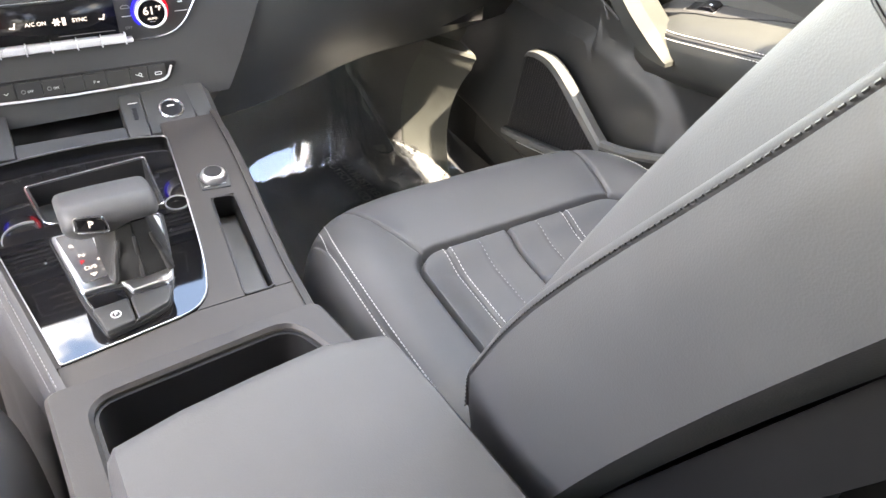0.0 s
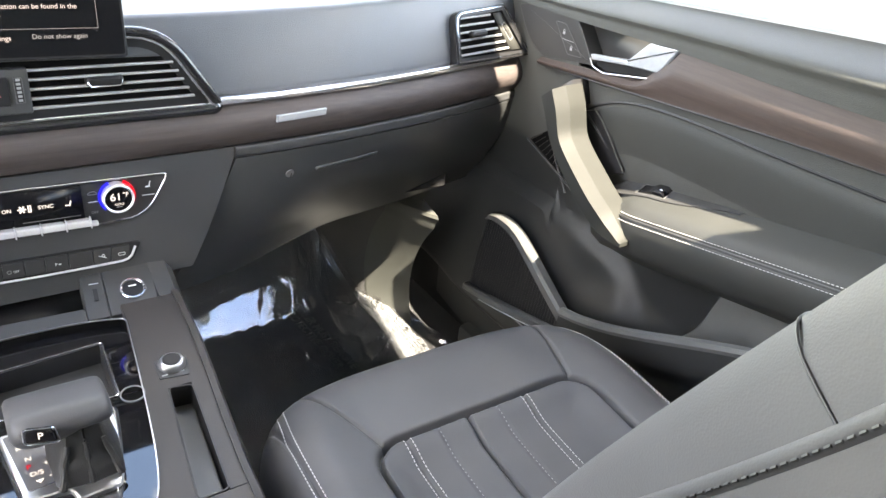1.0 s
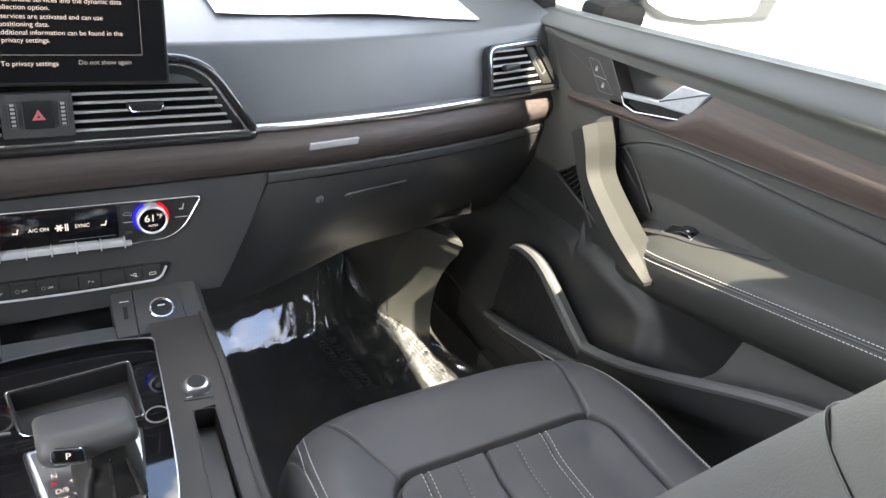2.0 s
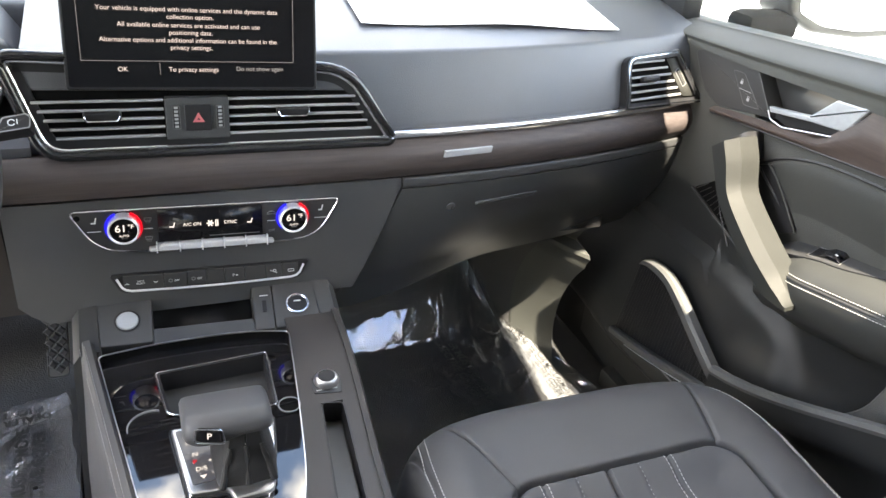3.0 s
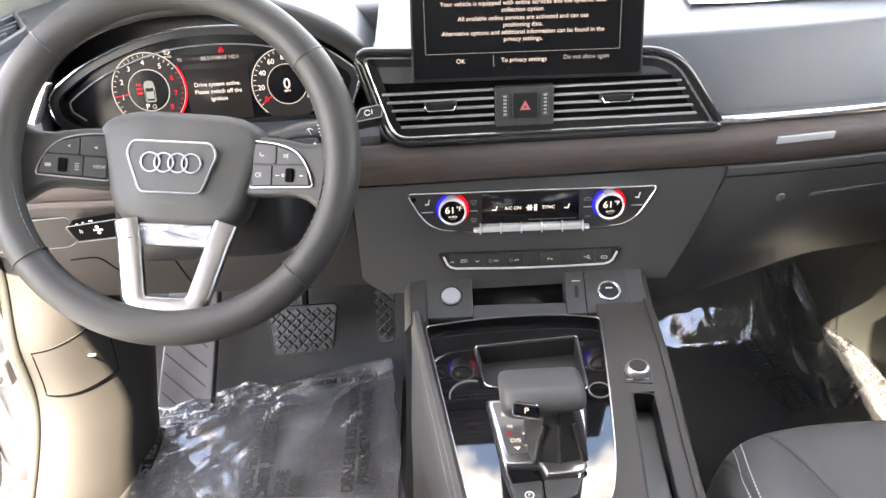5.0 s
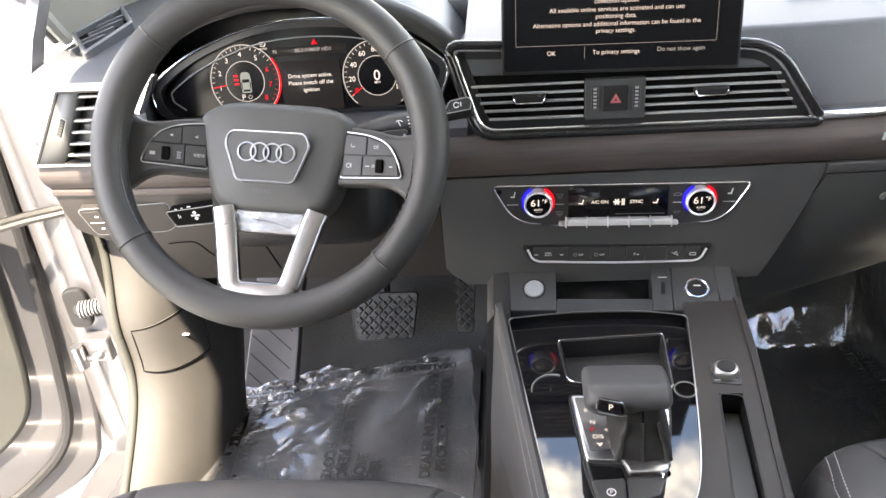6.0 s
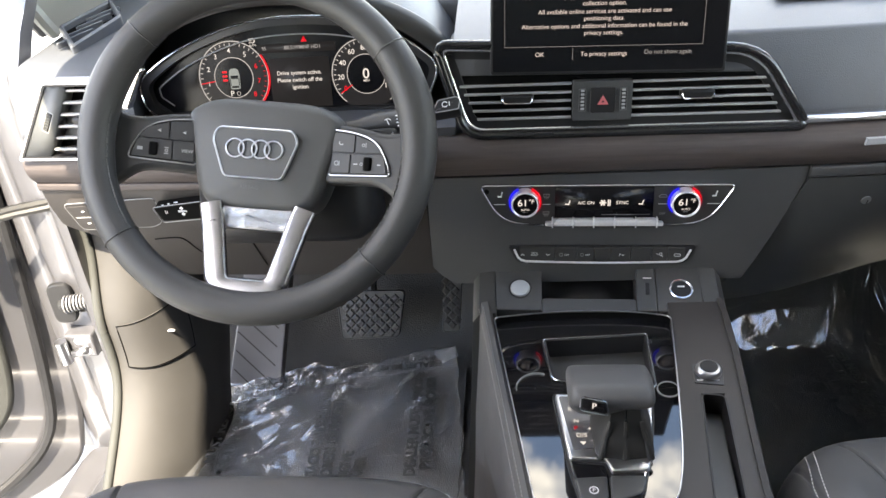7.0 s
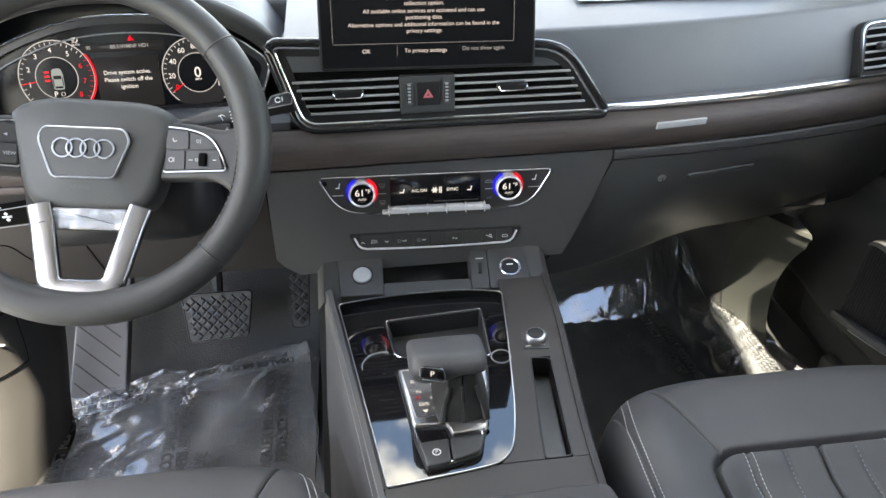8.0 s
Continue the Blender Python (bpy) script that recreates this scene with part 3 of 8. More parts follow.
# underside that hides the back of the lower dash
part("underside", box((-0.66, 0.24, 0.40), (0.62, 0.80, 0.43)), DARK, dash, smooth=False)

# centre air vent, a slanted four-cornered bezel
VF = facing((-0.0045, 0.116, 0.663), (0, -1, 0.06)) @ pose(0, 0, 0, 0, 0, -0.7)
bez_out = rounded([(-0.148, -0.037), (0.212, -0.036), (0.160, 0.043), (-0.176, 0.058)], [0.02, 0.004, 0.03, 0.01], 5)
vent = part("centre_vent", ring_plate(bez_out, inset(bez_out, 0.0035), VF, 0.02, 0.001), CHROME, dash, "chrome-edged centre air vent")
part("vent_surround", ring_plate(inset(bez_out, 0.0035), inset(bez_out, 0.012), VF @ Matrix.Translation((0, 0, -0.003)), 0.02), DARK, vent)
# Black sheet just behind the slats, in place of the duct's shade.
part("vent_shade", slab(inset(bez_out, 0.004), VF @ Matrix.Translation((0, 0, -0.0054)), 0.03), VOID, vent)
part("vent_brow", slab([(-0.170, 0.026), (0.165, 0.020), (0.155, 0.036), (-0.172, 0.050)], VF @ Matrix.Translation((0, 0, -0.004)), 0.02, 0.003), DASH, vent)
for k in range(5):
    yy = 0.0150 - 0.0094 * k
    for x0, x1 in ((-0.156 + 0.0045 * k, -0.034), (0.030, 0.170 + 0.0050 * k)):
        part("vent_slat", moved(box((x0, -0.0011, -0.0046), (x1, 0.0011, 0.0), 0.0006, 1), VF @ pose(0, yy, 0.0004, 3, 0, 0)), SLAT_BRIGHT, vent)
part("outer_frame", tube([VF @ Vector((p[0], p[1], 0.0)) for p in inset(bez_out, -0.0045)], 0.0050, 14, True), GLOSS_FRAME, vent, "dark outer frame")
for x in (-0.093, 0.100):
    tab = part("vent_tab", moved(box((x - 0.018, -0.0045, -0.008), (x + 0.018, 0.0055, 0.005), 0.003, 3), VF), DARK, vent, "dark vent tab with a bright edge")
    part("tab_edge", tube([VF @ Vector((x + dx, dy, 0.0042)) for dx, dy in ((-0.017, 0.001), (-0.014, -0.0042), (0.014, -0.0042), (0.017, 0.001))], 0.0009, 6), CHROME, tab)
hz = part("hazard_block", slab(rounded([(-0.033, -0.026), (0.031, -0.026), (0.031, 0.018), (-0.033, 0.018)], 0.002), VF @ Matrix.Translation((0, 0, 0.003)), 0.02, 0.001), LOWER, vent)
part("hazard_button", slab(rounded([(-0.014, -0.017), (0.013, -0.017), (0.013, 0.011), (-0.014, 0.011)], 0.002), VF @ Matrix.Translation((0, 0, 0.005)), 0.004, 0.0008), DARK, hz)
part("hazard_mark", ring_plate([(-0.0065, -0.0075), (0.0055, -0.0075), (-0.0005, 0.0028)], [(-0.0022, -0.0053), (0.0012, -0.0053), (-0.0005, -0.0024)], VF @ Matrix.Translation((0, 0, 0.0056)), 0.0004), HAZARD, hz, "dull red warning triangle")
for x in (-0.0225, 0.0215):
    part("vent_wheel", slab(rounded([(x - 0.004, -0.015), (x + 0.004, -0.015), (x + 0.004, 0.009), (x - 0.004, 0.009)], 0.001), VF @ Matrix.Translation((0, 0, 0.0045)), 0.003, 0.0005), DARK, hz)
    for k in range(6):
        part("wheel_rib", moved(box((x - 0.0019, -0.0130 + 0.0040 * k, 0.0045), (x + 0.0019, -0.0108 + 0.0040 * k, 0.0054)), VF), RUBBER_PALE, hz, smooth=False)
    wo = rounded([(x - 0.0038, -0.0148), (x + 0.0038, -0.0148), (x + 0.0038, 0.0100), (x - 0.0038, 0.0100)], 0.001, 2)
    part("wheel_rim", ring_plate(wo, inset(wo, 0.0007), VF @ Matrix.Translation((0, 0, 0.0052)), 0.002), RUBBER_LIGHT, hz)

# ---- touch screen ----
SF = facing((0.0, 0.118, 0.745), (0, -1, 0.16)) @ pose(0, 0, 0, 0, 0, -1.6)
tablet = thing("touch_screen", (0, 0.14, 0.69), "wide black touch screen showing a privacy notice", "screen")
part("housing", slab(rounded([(-0.1245, -0.0555), (0.1215, -0.0555), (0.1200, 0.078), (-0.1230, 0.078)], 0.004), SF, 0.012, 0.0015), DARK, tablet)
part("display", slab(rounded([(-0.1215, -0.0520), (0.1185, -0.0520), (0.1170, 0.075), (-0.1200, 0.075)], 0.003), SF @ Matrix.Translation((0, 0, 0.0008)), 0.002), SCREEN_BLACK, tablet)
part("stand", box((-0.06, 0.12, 0.70), (0.06, 0.17, 0.735), 0.006), DARK, tablet)

# ---- climate panel ----
CF = facing((0.0002, 0.111, 0.5378), (0, -1, 0.05)) @ pose(0, 0, 0, 0, 0, -1.5)
clim = thing("climate_panel", (0, 0.12, 0.5), "climate control panel with two dials and a black display", "control panel")
c_out = rounded([(-0.1465, 0.0203), (0.1500, 0.0200), (0.1215, -0.0302), (0.072, -0.0318), (-0.066, -0.0325), (-0.1200, -0.0288)], [0.010, 0.010, 0.026, 0.02, 0.02, 0.026], 6)
part("chrome_rim", ring_plate(c_out, inset(c_out, 0.0021), CF, 0.012, 0.0006), CHROME, clim)
part("backing", slab(inset(c_out, 0.001), CF @ Matrix.Translation((0, 0, -0.002)), 0.01), DARKGREY, clim)
part("display", slab([(-0.0565, -0.0215), (0.0575, -0.0215), (0.0565, 0.0165), (-0.0565, 0.0170)], CF @ Matrix.Translation((0, 0, -0.0005)), 0.004), SCREEN_BLACK, clim)
part("display_line", moved(box((-0.002, -0.0175, 0), (0.054, -0.0170, 0.0004)), CF), GREY_PRINT, clim, smooth=False)
for x in (-0.0915, 0.0915):
    kf = CF @ Matrix.Translation((x, 0.0, 0))
    kn = part("dial", annulus(kf @ Matrix.Translation((0, 0, 0.012)), 0.0140, 0.0164, 0.014, bevel=0.0011), DIAL_RING, clim, "chrome-ringed temperature dial")
    part("dial_face", disc(kf @ Matrix.Translation((0, 0, 0.010)), 0.0145, 0.01), SCREEN_BLACK, kn)
    part("blue_arc", annulus(kf @ Matrix.Translation((0, 0, 0.003)), 0.0166, 0.0192, 0.002, 20, start=115, stop=228), BLUE_GLOW, kn, "blue lit arc")
    part("red_arc", annulus(kf @ Matrix.Translation((0, 0, 0.003)), 0.0166, 0.0192, 0.002, 20, start=-48, stop=65), RED_GLOW, kn, "red lit arc")
for k in range(5):
    x = -0.0470 + 0.0242 * k
    part("toggle_button", moved(box((x - 0.0119, -0.0302, -0.004), (x + 0.0119, -0.0218, 0.0065), 0.0024, 3), CF), SILVER, clim, "bright metal toggle button")
for x in (-0.0630, 0.0655):
    part("toggle_end", moved(box((x - 0.0045, -0.0312, -0.004), (x + 0.0045, -0.0262, 0.0045), 0.002, 3), CF), SILVER, clim)
for k in range(6):
    x = -0.0591 + 0.0242 * k
    part("toggle_notch", moved(box((x - 0.0007, -0.0318, 0.0), (x + 0.0007, -0.0196, 0.0072), 0.0005, 1), CF), BADGE, clim)

# ---- switch strip ----
WF = facing((-0.001, 0.107, 0.4668), (0, -1, 0.08)) @ pose(0, 0, 0, 0, 0, -1.6)
strip = thing("switch_strip", (0, 0.12, 0.45), "row of dark push buttons above a chrome rail", "switches")
s_out = rounded([(-0.112, 0.0115), (0.112, 0.0115), (0.101, -0.0115), (-0.101, -0.0115)], [0.004, 0.004, 0.008, 0.008], 4)
part("backing", slab(s_out, WF @ Matrix.Translation((0, 0, -0.002)), 0.008), DARK, strip)
rail = [(-0.1045, 0.0080), (-0.1000, -0.0025), (-0.0960, -0.0060), (-0.0900, -0.0078), (-0.045, -0.0090), (0.0, -0.0096), (0.045, -0.0090), (0.0900, -0.0078), (0.0960, -0.0060), (0.1000, -0.0025), (0.1045, 0.0080)]
part("chrome_rail", tube([WF @ Vector((x, y, 0.0015)) for x, y in rail], 0.0014, 8), DIAL_RING, strip)
edges = (-0.0985, -0.0550, -0.0295, -0.0083, 0.0116, 0.0347, 0.0595, 0.0784, 0.0985)
for x0, x1 in zip(edges, edges[1:]):
    part("push_button", moved(box((x0 + 0.0004, -0.0074, -0.004), (x1 - 0.0004, 0.0105, 0.0004), 0.0006, 1), WF), DARKGREY, strip)

# ---- centre console ----
cons = thing("centre_console", (0, -0.1, FLOOR), "dark grey centre console between the seats with gloss black inlay", "console")
CT = 0.405


def console_half(y, side):
    if side < 0:
        return -0.0965 - 0.0430 * min(1.1, max(-0.2, (y + 0.24) / 0.29))
    return lerp(0.1185, 0.1345, smooth01(-0.25, 0.06, y))


def console_run(ys, top, cut_in=0.0):
    rings = []
    for y in ys:
        l, r = console_half(y, -1), console_half(y, 1)
        rings.append([(l - 0.035, y, FLOOR), (l - 0.018, y, 0.27), (l - 0.006, y, top - 0.03), (l - 0.001, y, top - 0.008), (l + 0.006, y, top), (r - 0.006, y, top), (r + 0.001, y, top - 0.008), (r + 0.006, y, top - 0.03), (r + 0.012, y, 0.27), (r + 0.03, y, FLOOR)])
    return loft(rings)


part("body", console_run([0.115, 0.09, 0.05, 0.0, -0.05, -0.10, -0.15, -0.20, -0.24, -0.262], CT - 0.0375), CONSOLE, cons)
# deck: right strip, left lip and rear strip round the inlay
inlay_pts = [(-0.1315, 0.0530), (-0.060, 0.0625), (0.030, 0.0615), (0.0730, 0.0510), (0.0620, -0.072), (0.0505, -0.174), (0.0355, -0.2240), (-0.013, -0.2313), (-0.0875, -0.2410)]
inlay = rounded(inlay_pts, [0.008, 0.05, 0.05, 0.008, 0.05, 0.05, 0.024, 0.03, 0.005], 6)
# the deck rises towards the dashboard
DECK = Matrix.Translation((0, -0.1453, 0.4002)) @ pose(0, 0, 0, 7, 0, 0) @ Matrix.Diagonal((1, 0.925, 1, 1)) @ Matrix.Translation((0, 0.15, -CT))
IF = DECK @ Matrix.Translation((0, 0, CT))


def dpart(name, bm, mat, parent, label="", smooth=True):
    """A part that lies on the tilted deck."""
    return part(name, moved(bm, DECK), mat, parent, label, smooth)




def deck_strip(name, f0, f1, y0, y1, mat, n=14):
    def f(u, v):
        y = lerp(y0, y1, v)
        return Vector((lerp(f0(y), f1(y), u), y, CT))
    return dpart(name, sheet(f, 4, n, (0, 0, -0.038)), mat, cons)


def inlay_right(y):
    pts = [(0.055, 0.0722), (-0.06, 0.0628), (-0.125, 0.0558), (-0.170, 0.0500), (-0.195, 0.0440), (-0.2120, 0.0370), (-0.2260, 0.0250)]
    for (a, xa), (b, xb) in zip(pts, pts[1:]):
        if y >= b:
            return lerp(xb, xa, (y - b) / (a - b)) if y < a else xa
    return pts[-1][1]


def slot_l(y):
    return lerp(0.0692, 0.0836, (y + 0.2245) / 0.1494)


def slot_r(y):
    return lerp(0.0978, 0.1067, (y + 0.2245) / 0.1494)


deck_strip("deck", inlay_right, lambda y: console_half(y, 1) - 0.003, 0.078, -0.0751, CONSOLE)
deck_strip("deck", slot_r, lambda y: console_half(y, 1) - 0.003, -0.0751, -0.2245, CONSOLE)
deck_strip("deck", inlay_right, slot_l, -0.0751, -0.2245, CONSOLE)
deck_strip("deck", lambda y: console_half(y, -1) + 0.004, lambda y: lerp(-0.0870, -0.1310, (y + 0.241) / 0.294), 0.078, -0.241, CONSOLE)


def rear_deck(u, v):
    x0, x1 = console_half(-0.26, -1) + 0.004, console_half(-0.26, 1) - 0.003
    x = lerp(x0, x1, u)
    edge = lerp(-0.2405, -0.2240, min(1, max(0, (x + 0.087) / 0.117))) if x < 0.030 else -0.2246
    return Vector((x, lerp(edge - 0.001, -0.290, v), CT))


dpart("rear_deck", sheet(rear_deck, 16, 3, (0, 0, -0.03)), CONSOLE, cons)
# side walls of the deck's edge, leather on the driver's side
for side, mat in ((-1, LEATHER), (1, CONSOLE)):
    ys = [0.082, 0.05, 0.0, -0.05, -0.10, -0.15, -0.20, -0.25, -0.290]
    rr = []
    for y in ys:
        x = console_half(y, side)
        rr.append([(x - side * 0.005, y, CT + 0.003), (x + side * 0.002, y, CT + 0.001), (x + side * 0.007, y, CT - 0.012), (x + side * 0.010, y, CT - 0.05), (x + side * 0.022, y, 0.24), (x + side * 0.036, y, FLOOR), (x + side * 0.026, y, FLOOR), (x - side * 0.004, y, CT - 0.05)])
    dpart("side_wall", loft(rr), mat, cons, "soft leather-covered console side" if side < 0 else "")
lp = [(console_half(y, -1) - 0.001, y, CT + 0.0024) for y in [0.072 - 0.0084 * k for k in range(41)]]
lp = [DECK @ Vector(p) for p in lp]
stitches(lp, cons, r=0.00035, mat=GREY_PRINT)
stitches([(x - 0.0052, y, z - 0.0030) for x, y, z in lp], cons, r=0.00035, mat=GREY_PRINT)
for side, mat in ((-1, WHEEL_LEATHER), (1, LOWER)):
    rr = []
    for y, z in ((0.145, 0.4585), (0.12, 0.4475), (0.09, 0.4345), (0.055, 0.4195)):
        x = -0.148 if side < 0 else 0.133
        rr.append([(x - side * 0.018, y, z + 0.001), (x + side * 0.001, y, z - 0.001), (x + side * 0.009, y, z - 0.012), (x + side * 0.016, y, 0.30), (x + side * 0.036, y, FLOOR), (x + side * 0.02, y, FLOOR), (x - side * 0.002, y, 0.36)])
    part("fascia_side", loft(rr), mat, cons)
# sloping fascia with the start button, socket and open shelf
FF = facing((-0.0042, 0.0847, 0.4320), (0, -0.40, 0.917), (0, 0.917, 0.40)) @ pose(0, 0, 0, 0, 0, -1.8)


def fascia_piece(pts, name="fascia"):
    return part(name, slab(rounded(pts, 0.0025), FF, 0.03, 0.0015), LOWER, cons)


fascia_piece([(-0.1235, -0.030), (-0.0690, -0.030), (-0.0690, 0.046), (-0.1300, 0.046)])
fascia_piece([(0.0425, -0.030), (0.0655, -0.030), (0.0680, 0.046), (0.0450, 0.046)], "socket_plate")
fascia_piece([(0.0662, -0.030), (0.1185, -0.030), (0.1225, 0.046), (0.0686, 0.046)])
fascia_piece([(-0.0688, -0.036), (0.0424, -0.036), (0.0424, -0.0130), (-0.0688, -0.0130)], "shelf_lip")
part("shelf_floor", moved(box((-0.070, -0.02, -0.040), (0.046, 0.07, -0.036)), FF), DARK, cons, "dark open storage shelf")
part("shelf_back", moved(box((-0.070, 0.066, -0.040), (0.046, 0.070, 0.02)), FF), DARK, cons)
sb = part("start_button", disc(FF @ Matrix.Translation((-0.0952, 0.0002, 0.003)), 0.0118, 0.006, 0.0015), STRIP_BADGE, cons, "round satin metal start button")
part("button_ring", annulus(FF @ Matrix.Translation((-0.0952, 0.0002, 0.001)), 0.0121, 0.0140, 0.003), DARK, sb)
part("socket", slab(rounded([(0.0536, -0.0065), (0.0584, -0.0065), (0.0592, 0.0095), (0.0544, 0.0095)], 0.001), FF @ Matrix.Translation((0, 0, 0.001)), 0.002), DARK, cons)
part("socket_mark", moved(box((-0.005, -0.0005, 0), (0.005, 0.0005, 0.0004)), FF @ Matrix.Translation((0.0572, 0.0165, 0.0006))), PRINT, cons, smooth=False)
so = part("power_socket", annulus(FF @ Matrix.Translation((0.0952, 0.0, 0.004)), 0.0112, 0.0142, 0.006, bevel=0.001), CHROME, cons, "chrome-ringed round socket")
part("socket_cap", disc(FF @ Matrix.Translation((0.0952, 0.0, 0.003)), 0.0113, 0.005, 0.001), DARK, so)
part("cap_mark", moved(box((-0.004, -0.0006, 0), (0.004, 0.0006, 0.001)), FF @ Matrix.Translation((0.0952, 0.003, 0.003))), PRINT, so)

# gloss inlay with its tray cut out, as four pieces
tray = [(-0.0765, 0.0140), (0.0425, 0.0225), (0.0410, -0.0670), (-0.0680, -0.0560)]
tin = rounded(tray, [0.006, 0.006, 0.008, 0.012], 4)
GM = IF @ Matrix.Translation((0, 0, -0.0005))
GU = GM @ Matrix.Translation((0, -0.0565, 0)) @ pose(0, 0, 0, -4.0, 0, 0) @ Matrix.Translation((0, 0.0565, 0))   # the front part lies flatter
for pts, gm in (([(-0.1305, 0.0525), (-0.060, 0.0610), (0.030, 0.0600), (0.0725, 0.0500), (0.0700, 0.0227), (-0.0763, 0.0142), (-0.1240, 0.0142)], GU),
                ([(-0.1240, 0.0140), (-0.0767, 0.0140), (-0.0682, -0.0562), (-0.1140, -0.0562)], GU),
                ([(0.0427, 0.0225), (0.0700, 0.0225), (0.0620, -0.0672), (0.0412, -0.0672)], GU),
                ([(-0.1140, -0.0564), (-0.0682, -0.0564), (0.0412, -0.0674), (0.0620, -0.0674), (0.0500, -0.174), (0.0350, -0.2225), (-0.013, -0.2300), (-0.0870, -0.2395)], GM)):
    part("gloss_inlay", slab(pts, gm, 0.004), BLACK_GLOSS, cons, "mirror-gloss black inlay", smooth=False)
part("inlay_rim", ring_plate(inlay, inset(inlay, 0.0012), IF @ Matrix.Translation((0, 0, 0.0022)), 0.0014, 0.0004), RING_METAL, cons, "thin chrome rim")
# Near-black ring; shade of the gap under the rim is in its colour.
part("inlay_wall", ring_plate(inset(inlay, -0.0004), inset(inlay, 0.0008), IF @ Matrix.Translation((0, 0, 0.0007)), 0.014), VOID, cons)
tr_ = part("tray", ring_plate(tin, inset(tin, 0.0018), IF @ Matrix.Translation((0, 0, 0.0012)), 0.004, 0.0005), CHROME, cons, "rubber-lined tray with a chrome edge")
part("tray_wall", ring_plate(inset(tin, 0.0018), inset(tin, 0.004), IF, 0.034), DARK, tr_)
part("tray_mat", slab(inset(tin, 0.003), IF @ Matrix.Translation((0, 0, -0.026)), 0.004), RUBBER, tr_)
cup = part("cup_ring", annulus(IF @ Matrix.Translation((0.0515, -0.0690, 0.0010)), 0.0105, 0.0117, 0.003), GREY_PRINT, cons, "small round chrome-edged recess")
# Flat black disc on the inlay, painted as the recess's shade.
part("cup_shade", disc(IF @ Matrix.Translation((0.0515, -0.0690, 0.0001)), 0.0106, 0.002), VOID, cup)
part("cup_arc", annulus(IF @ Matrix.Translation((-0.083, -0.066, 0.0010)), 0.022, 0.0232, 0.003, 20, start=70, stop=190), GREY_PRINT, cons)

# volume knob and its plate
vk = thing("volume_knob", (0.097, -0.04, CT), "small knurled satin metal knob on a dark plate", "knob")
part("plate", slab(rounded([(0.0812, -0.0310), (0.1130, -0.0330), (0.1085, -0.0640), (0.0795, -0.0600)], 0.002), IF @ Matrix.Translation((0, 0, 0.0012)), 0.003, 0.0005), LOWER, vk)
dpart("knob", loft([[(0.0957 + r * math.cos(a), -0.0445 + r * math.sin(a), CT + z) for a in [2 * math.pi * i / 28 for i in range(28)]] for r, z in ((0.0125, 0.001), (0.0138, 0.0025), (0.0138, 0.0050), (0.0118, 0.0090), (0.0104, 0.0098))]), RING_METAL, vk)
dpart("cap", disc(Matrix.Translation((0.0957, -0.0445, CT + 0.0112)), 0.0092, 0.003, 0.001), DARK, vk)
for x in (0.0855, 0.1020):
    dpart("skip_mark", box((x - 0.0030, -0.0570, CT + 0.001), (x + 0.0030, -0.0561, CT + 0.0016)), PRINT, vk, smooth=False)

# narrow phone slot with a ribbed mat
ps = dpart("phone_slot", box((0.066, -0.229, 0.360), (0.111, -0.073, 0.3705)), DARK, cons, "narrow open phone slot", smooth=False)
sl_o = rounded([(0.0832, -0.0748), (0.1071, -0.0790), (0.0982, -0.2248), (0.0688, -0.2252)], [0.006, 0.006, 0.006, 0.006], 4)
part("slot_rim", ring_plate(sl_o, inset(sl_o, 0.0015), IF @ Matrix.Translation((0, 0, 0.0012)), 0.03), DARK, ps)
dpart("slot_mat", moved(box((-0.0132, -0.071, -0.002), (0.0132, 0.071, 0.002), 0.002), Matrix.Translation((0.0868, -0.1505, 0.3875)) @ pose(0, 0, 0, -7, 0, -5)), RUBBER_LIGHT, ps, "ribbed grey rubber mat")

# ---- gear selector ----
sel = thing("gear_selector", (-0.02, -0.13, CT), "automatic gear selector with black leather grip and satin metal gate", "gear lever")
gate = rounded([(-0.0690, -0.0780), (0.0345, -0.0810), (0.0280, -0.135), (0.0095, -0.2120), (-0.0115, -0.2205), (-0.0475, -0.2280), (-0.0575, -0.182)], [0.006, 0.008, 0.02, 0.012, 0.012, 0.008, 0.01], 4)
part("gate_frame", slab(gate, IF @ Matrix.Translation((0, 0, 0.004)), 0.004, 0.0012), DARK, sel)
gate2 = inset(gate, 0.0025)
part("gate_rim", ring_plate(gate2, inset(gate2, 0.0016), IF @ Matrix.Translation((0, 0, 0.006)), 0.003, 0.0004), CHROME, sel)
part("gate", slab(rounded([(-0.0665, -0.084), (0.029, -0.089), (0.022, -0.166), (0.016, -0.184), (-0.018, -0.186), (-0.022, -0.172), (-0.0565, -0.170)], [0.004, 0.006, 0.006, 0.006, 0.003, 0.003, 0.006]), IF @ Matrix.Translation((0, 0, 0.009)), 0.008, 0.0022), ALU, sel, "satin metal gate plate")
ind = part("indicator", slab(rounded([(-0.0625, -0.088), (-0.034, -0.089), (-0.031, -0.158), (-0.0520, -0.160)], 0.003), IF @ Matrix.Translation((0, 0, 0.0098)), 0.003), GREY_SHEEN, sel, "gear indicator plate, greyed by a painted reflection")
for tx, x, y, mt in (("R", -0.0525, -0.1075, WHITE_GLOW), ("N", -0.0470, -0.1235, WHITE_GLOW), ("P", -0.0480, -0.1330, RED_GLOW), ("D/S", -0.0430, -0.1425, WHITE_GLOW)):
    words("gear_letter", tx, IF @ Matrix.Translation((x, y, 0.0101)), 0.0052, mt, ind)
words("gear_sign", "+", IF @ Matrix.Translation((-0.0345, -0.134, 0.0101)), 0.005, WHITE_GLOW, ind)
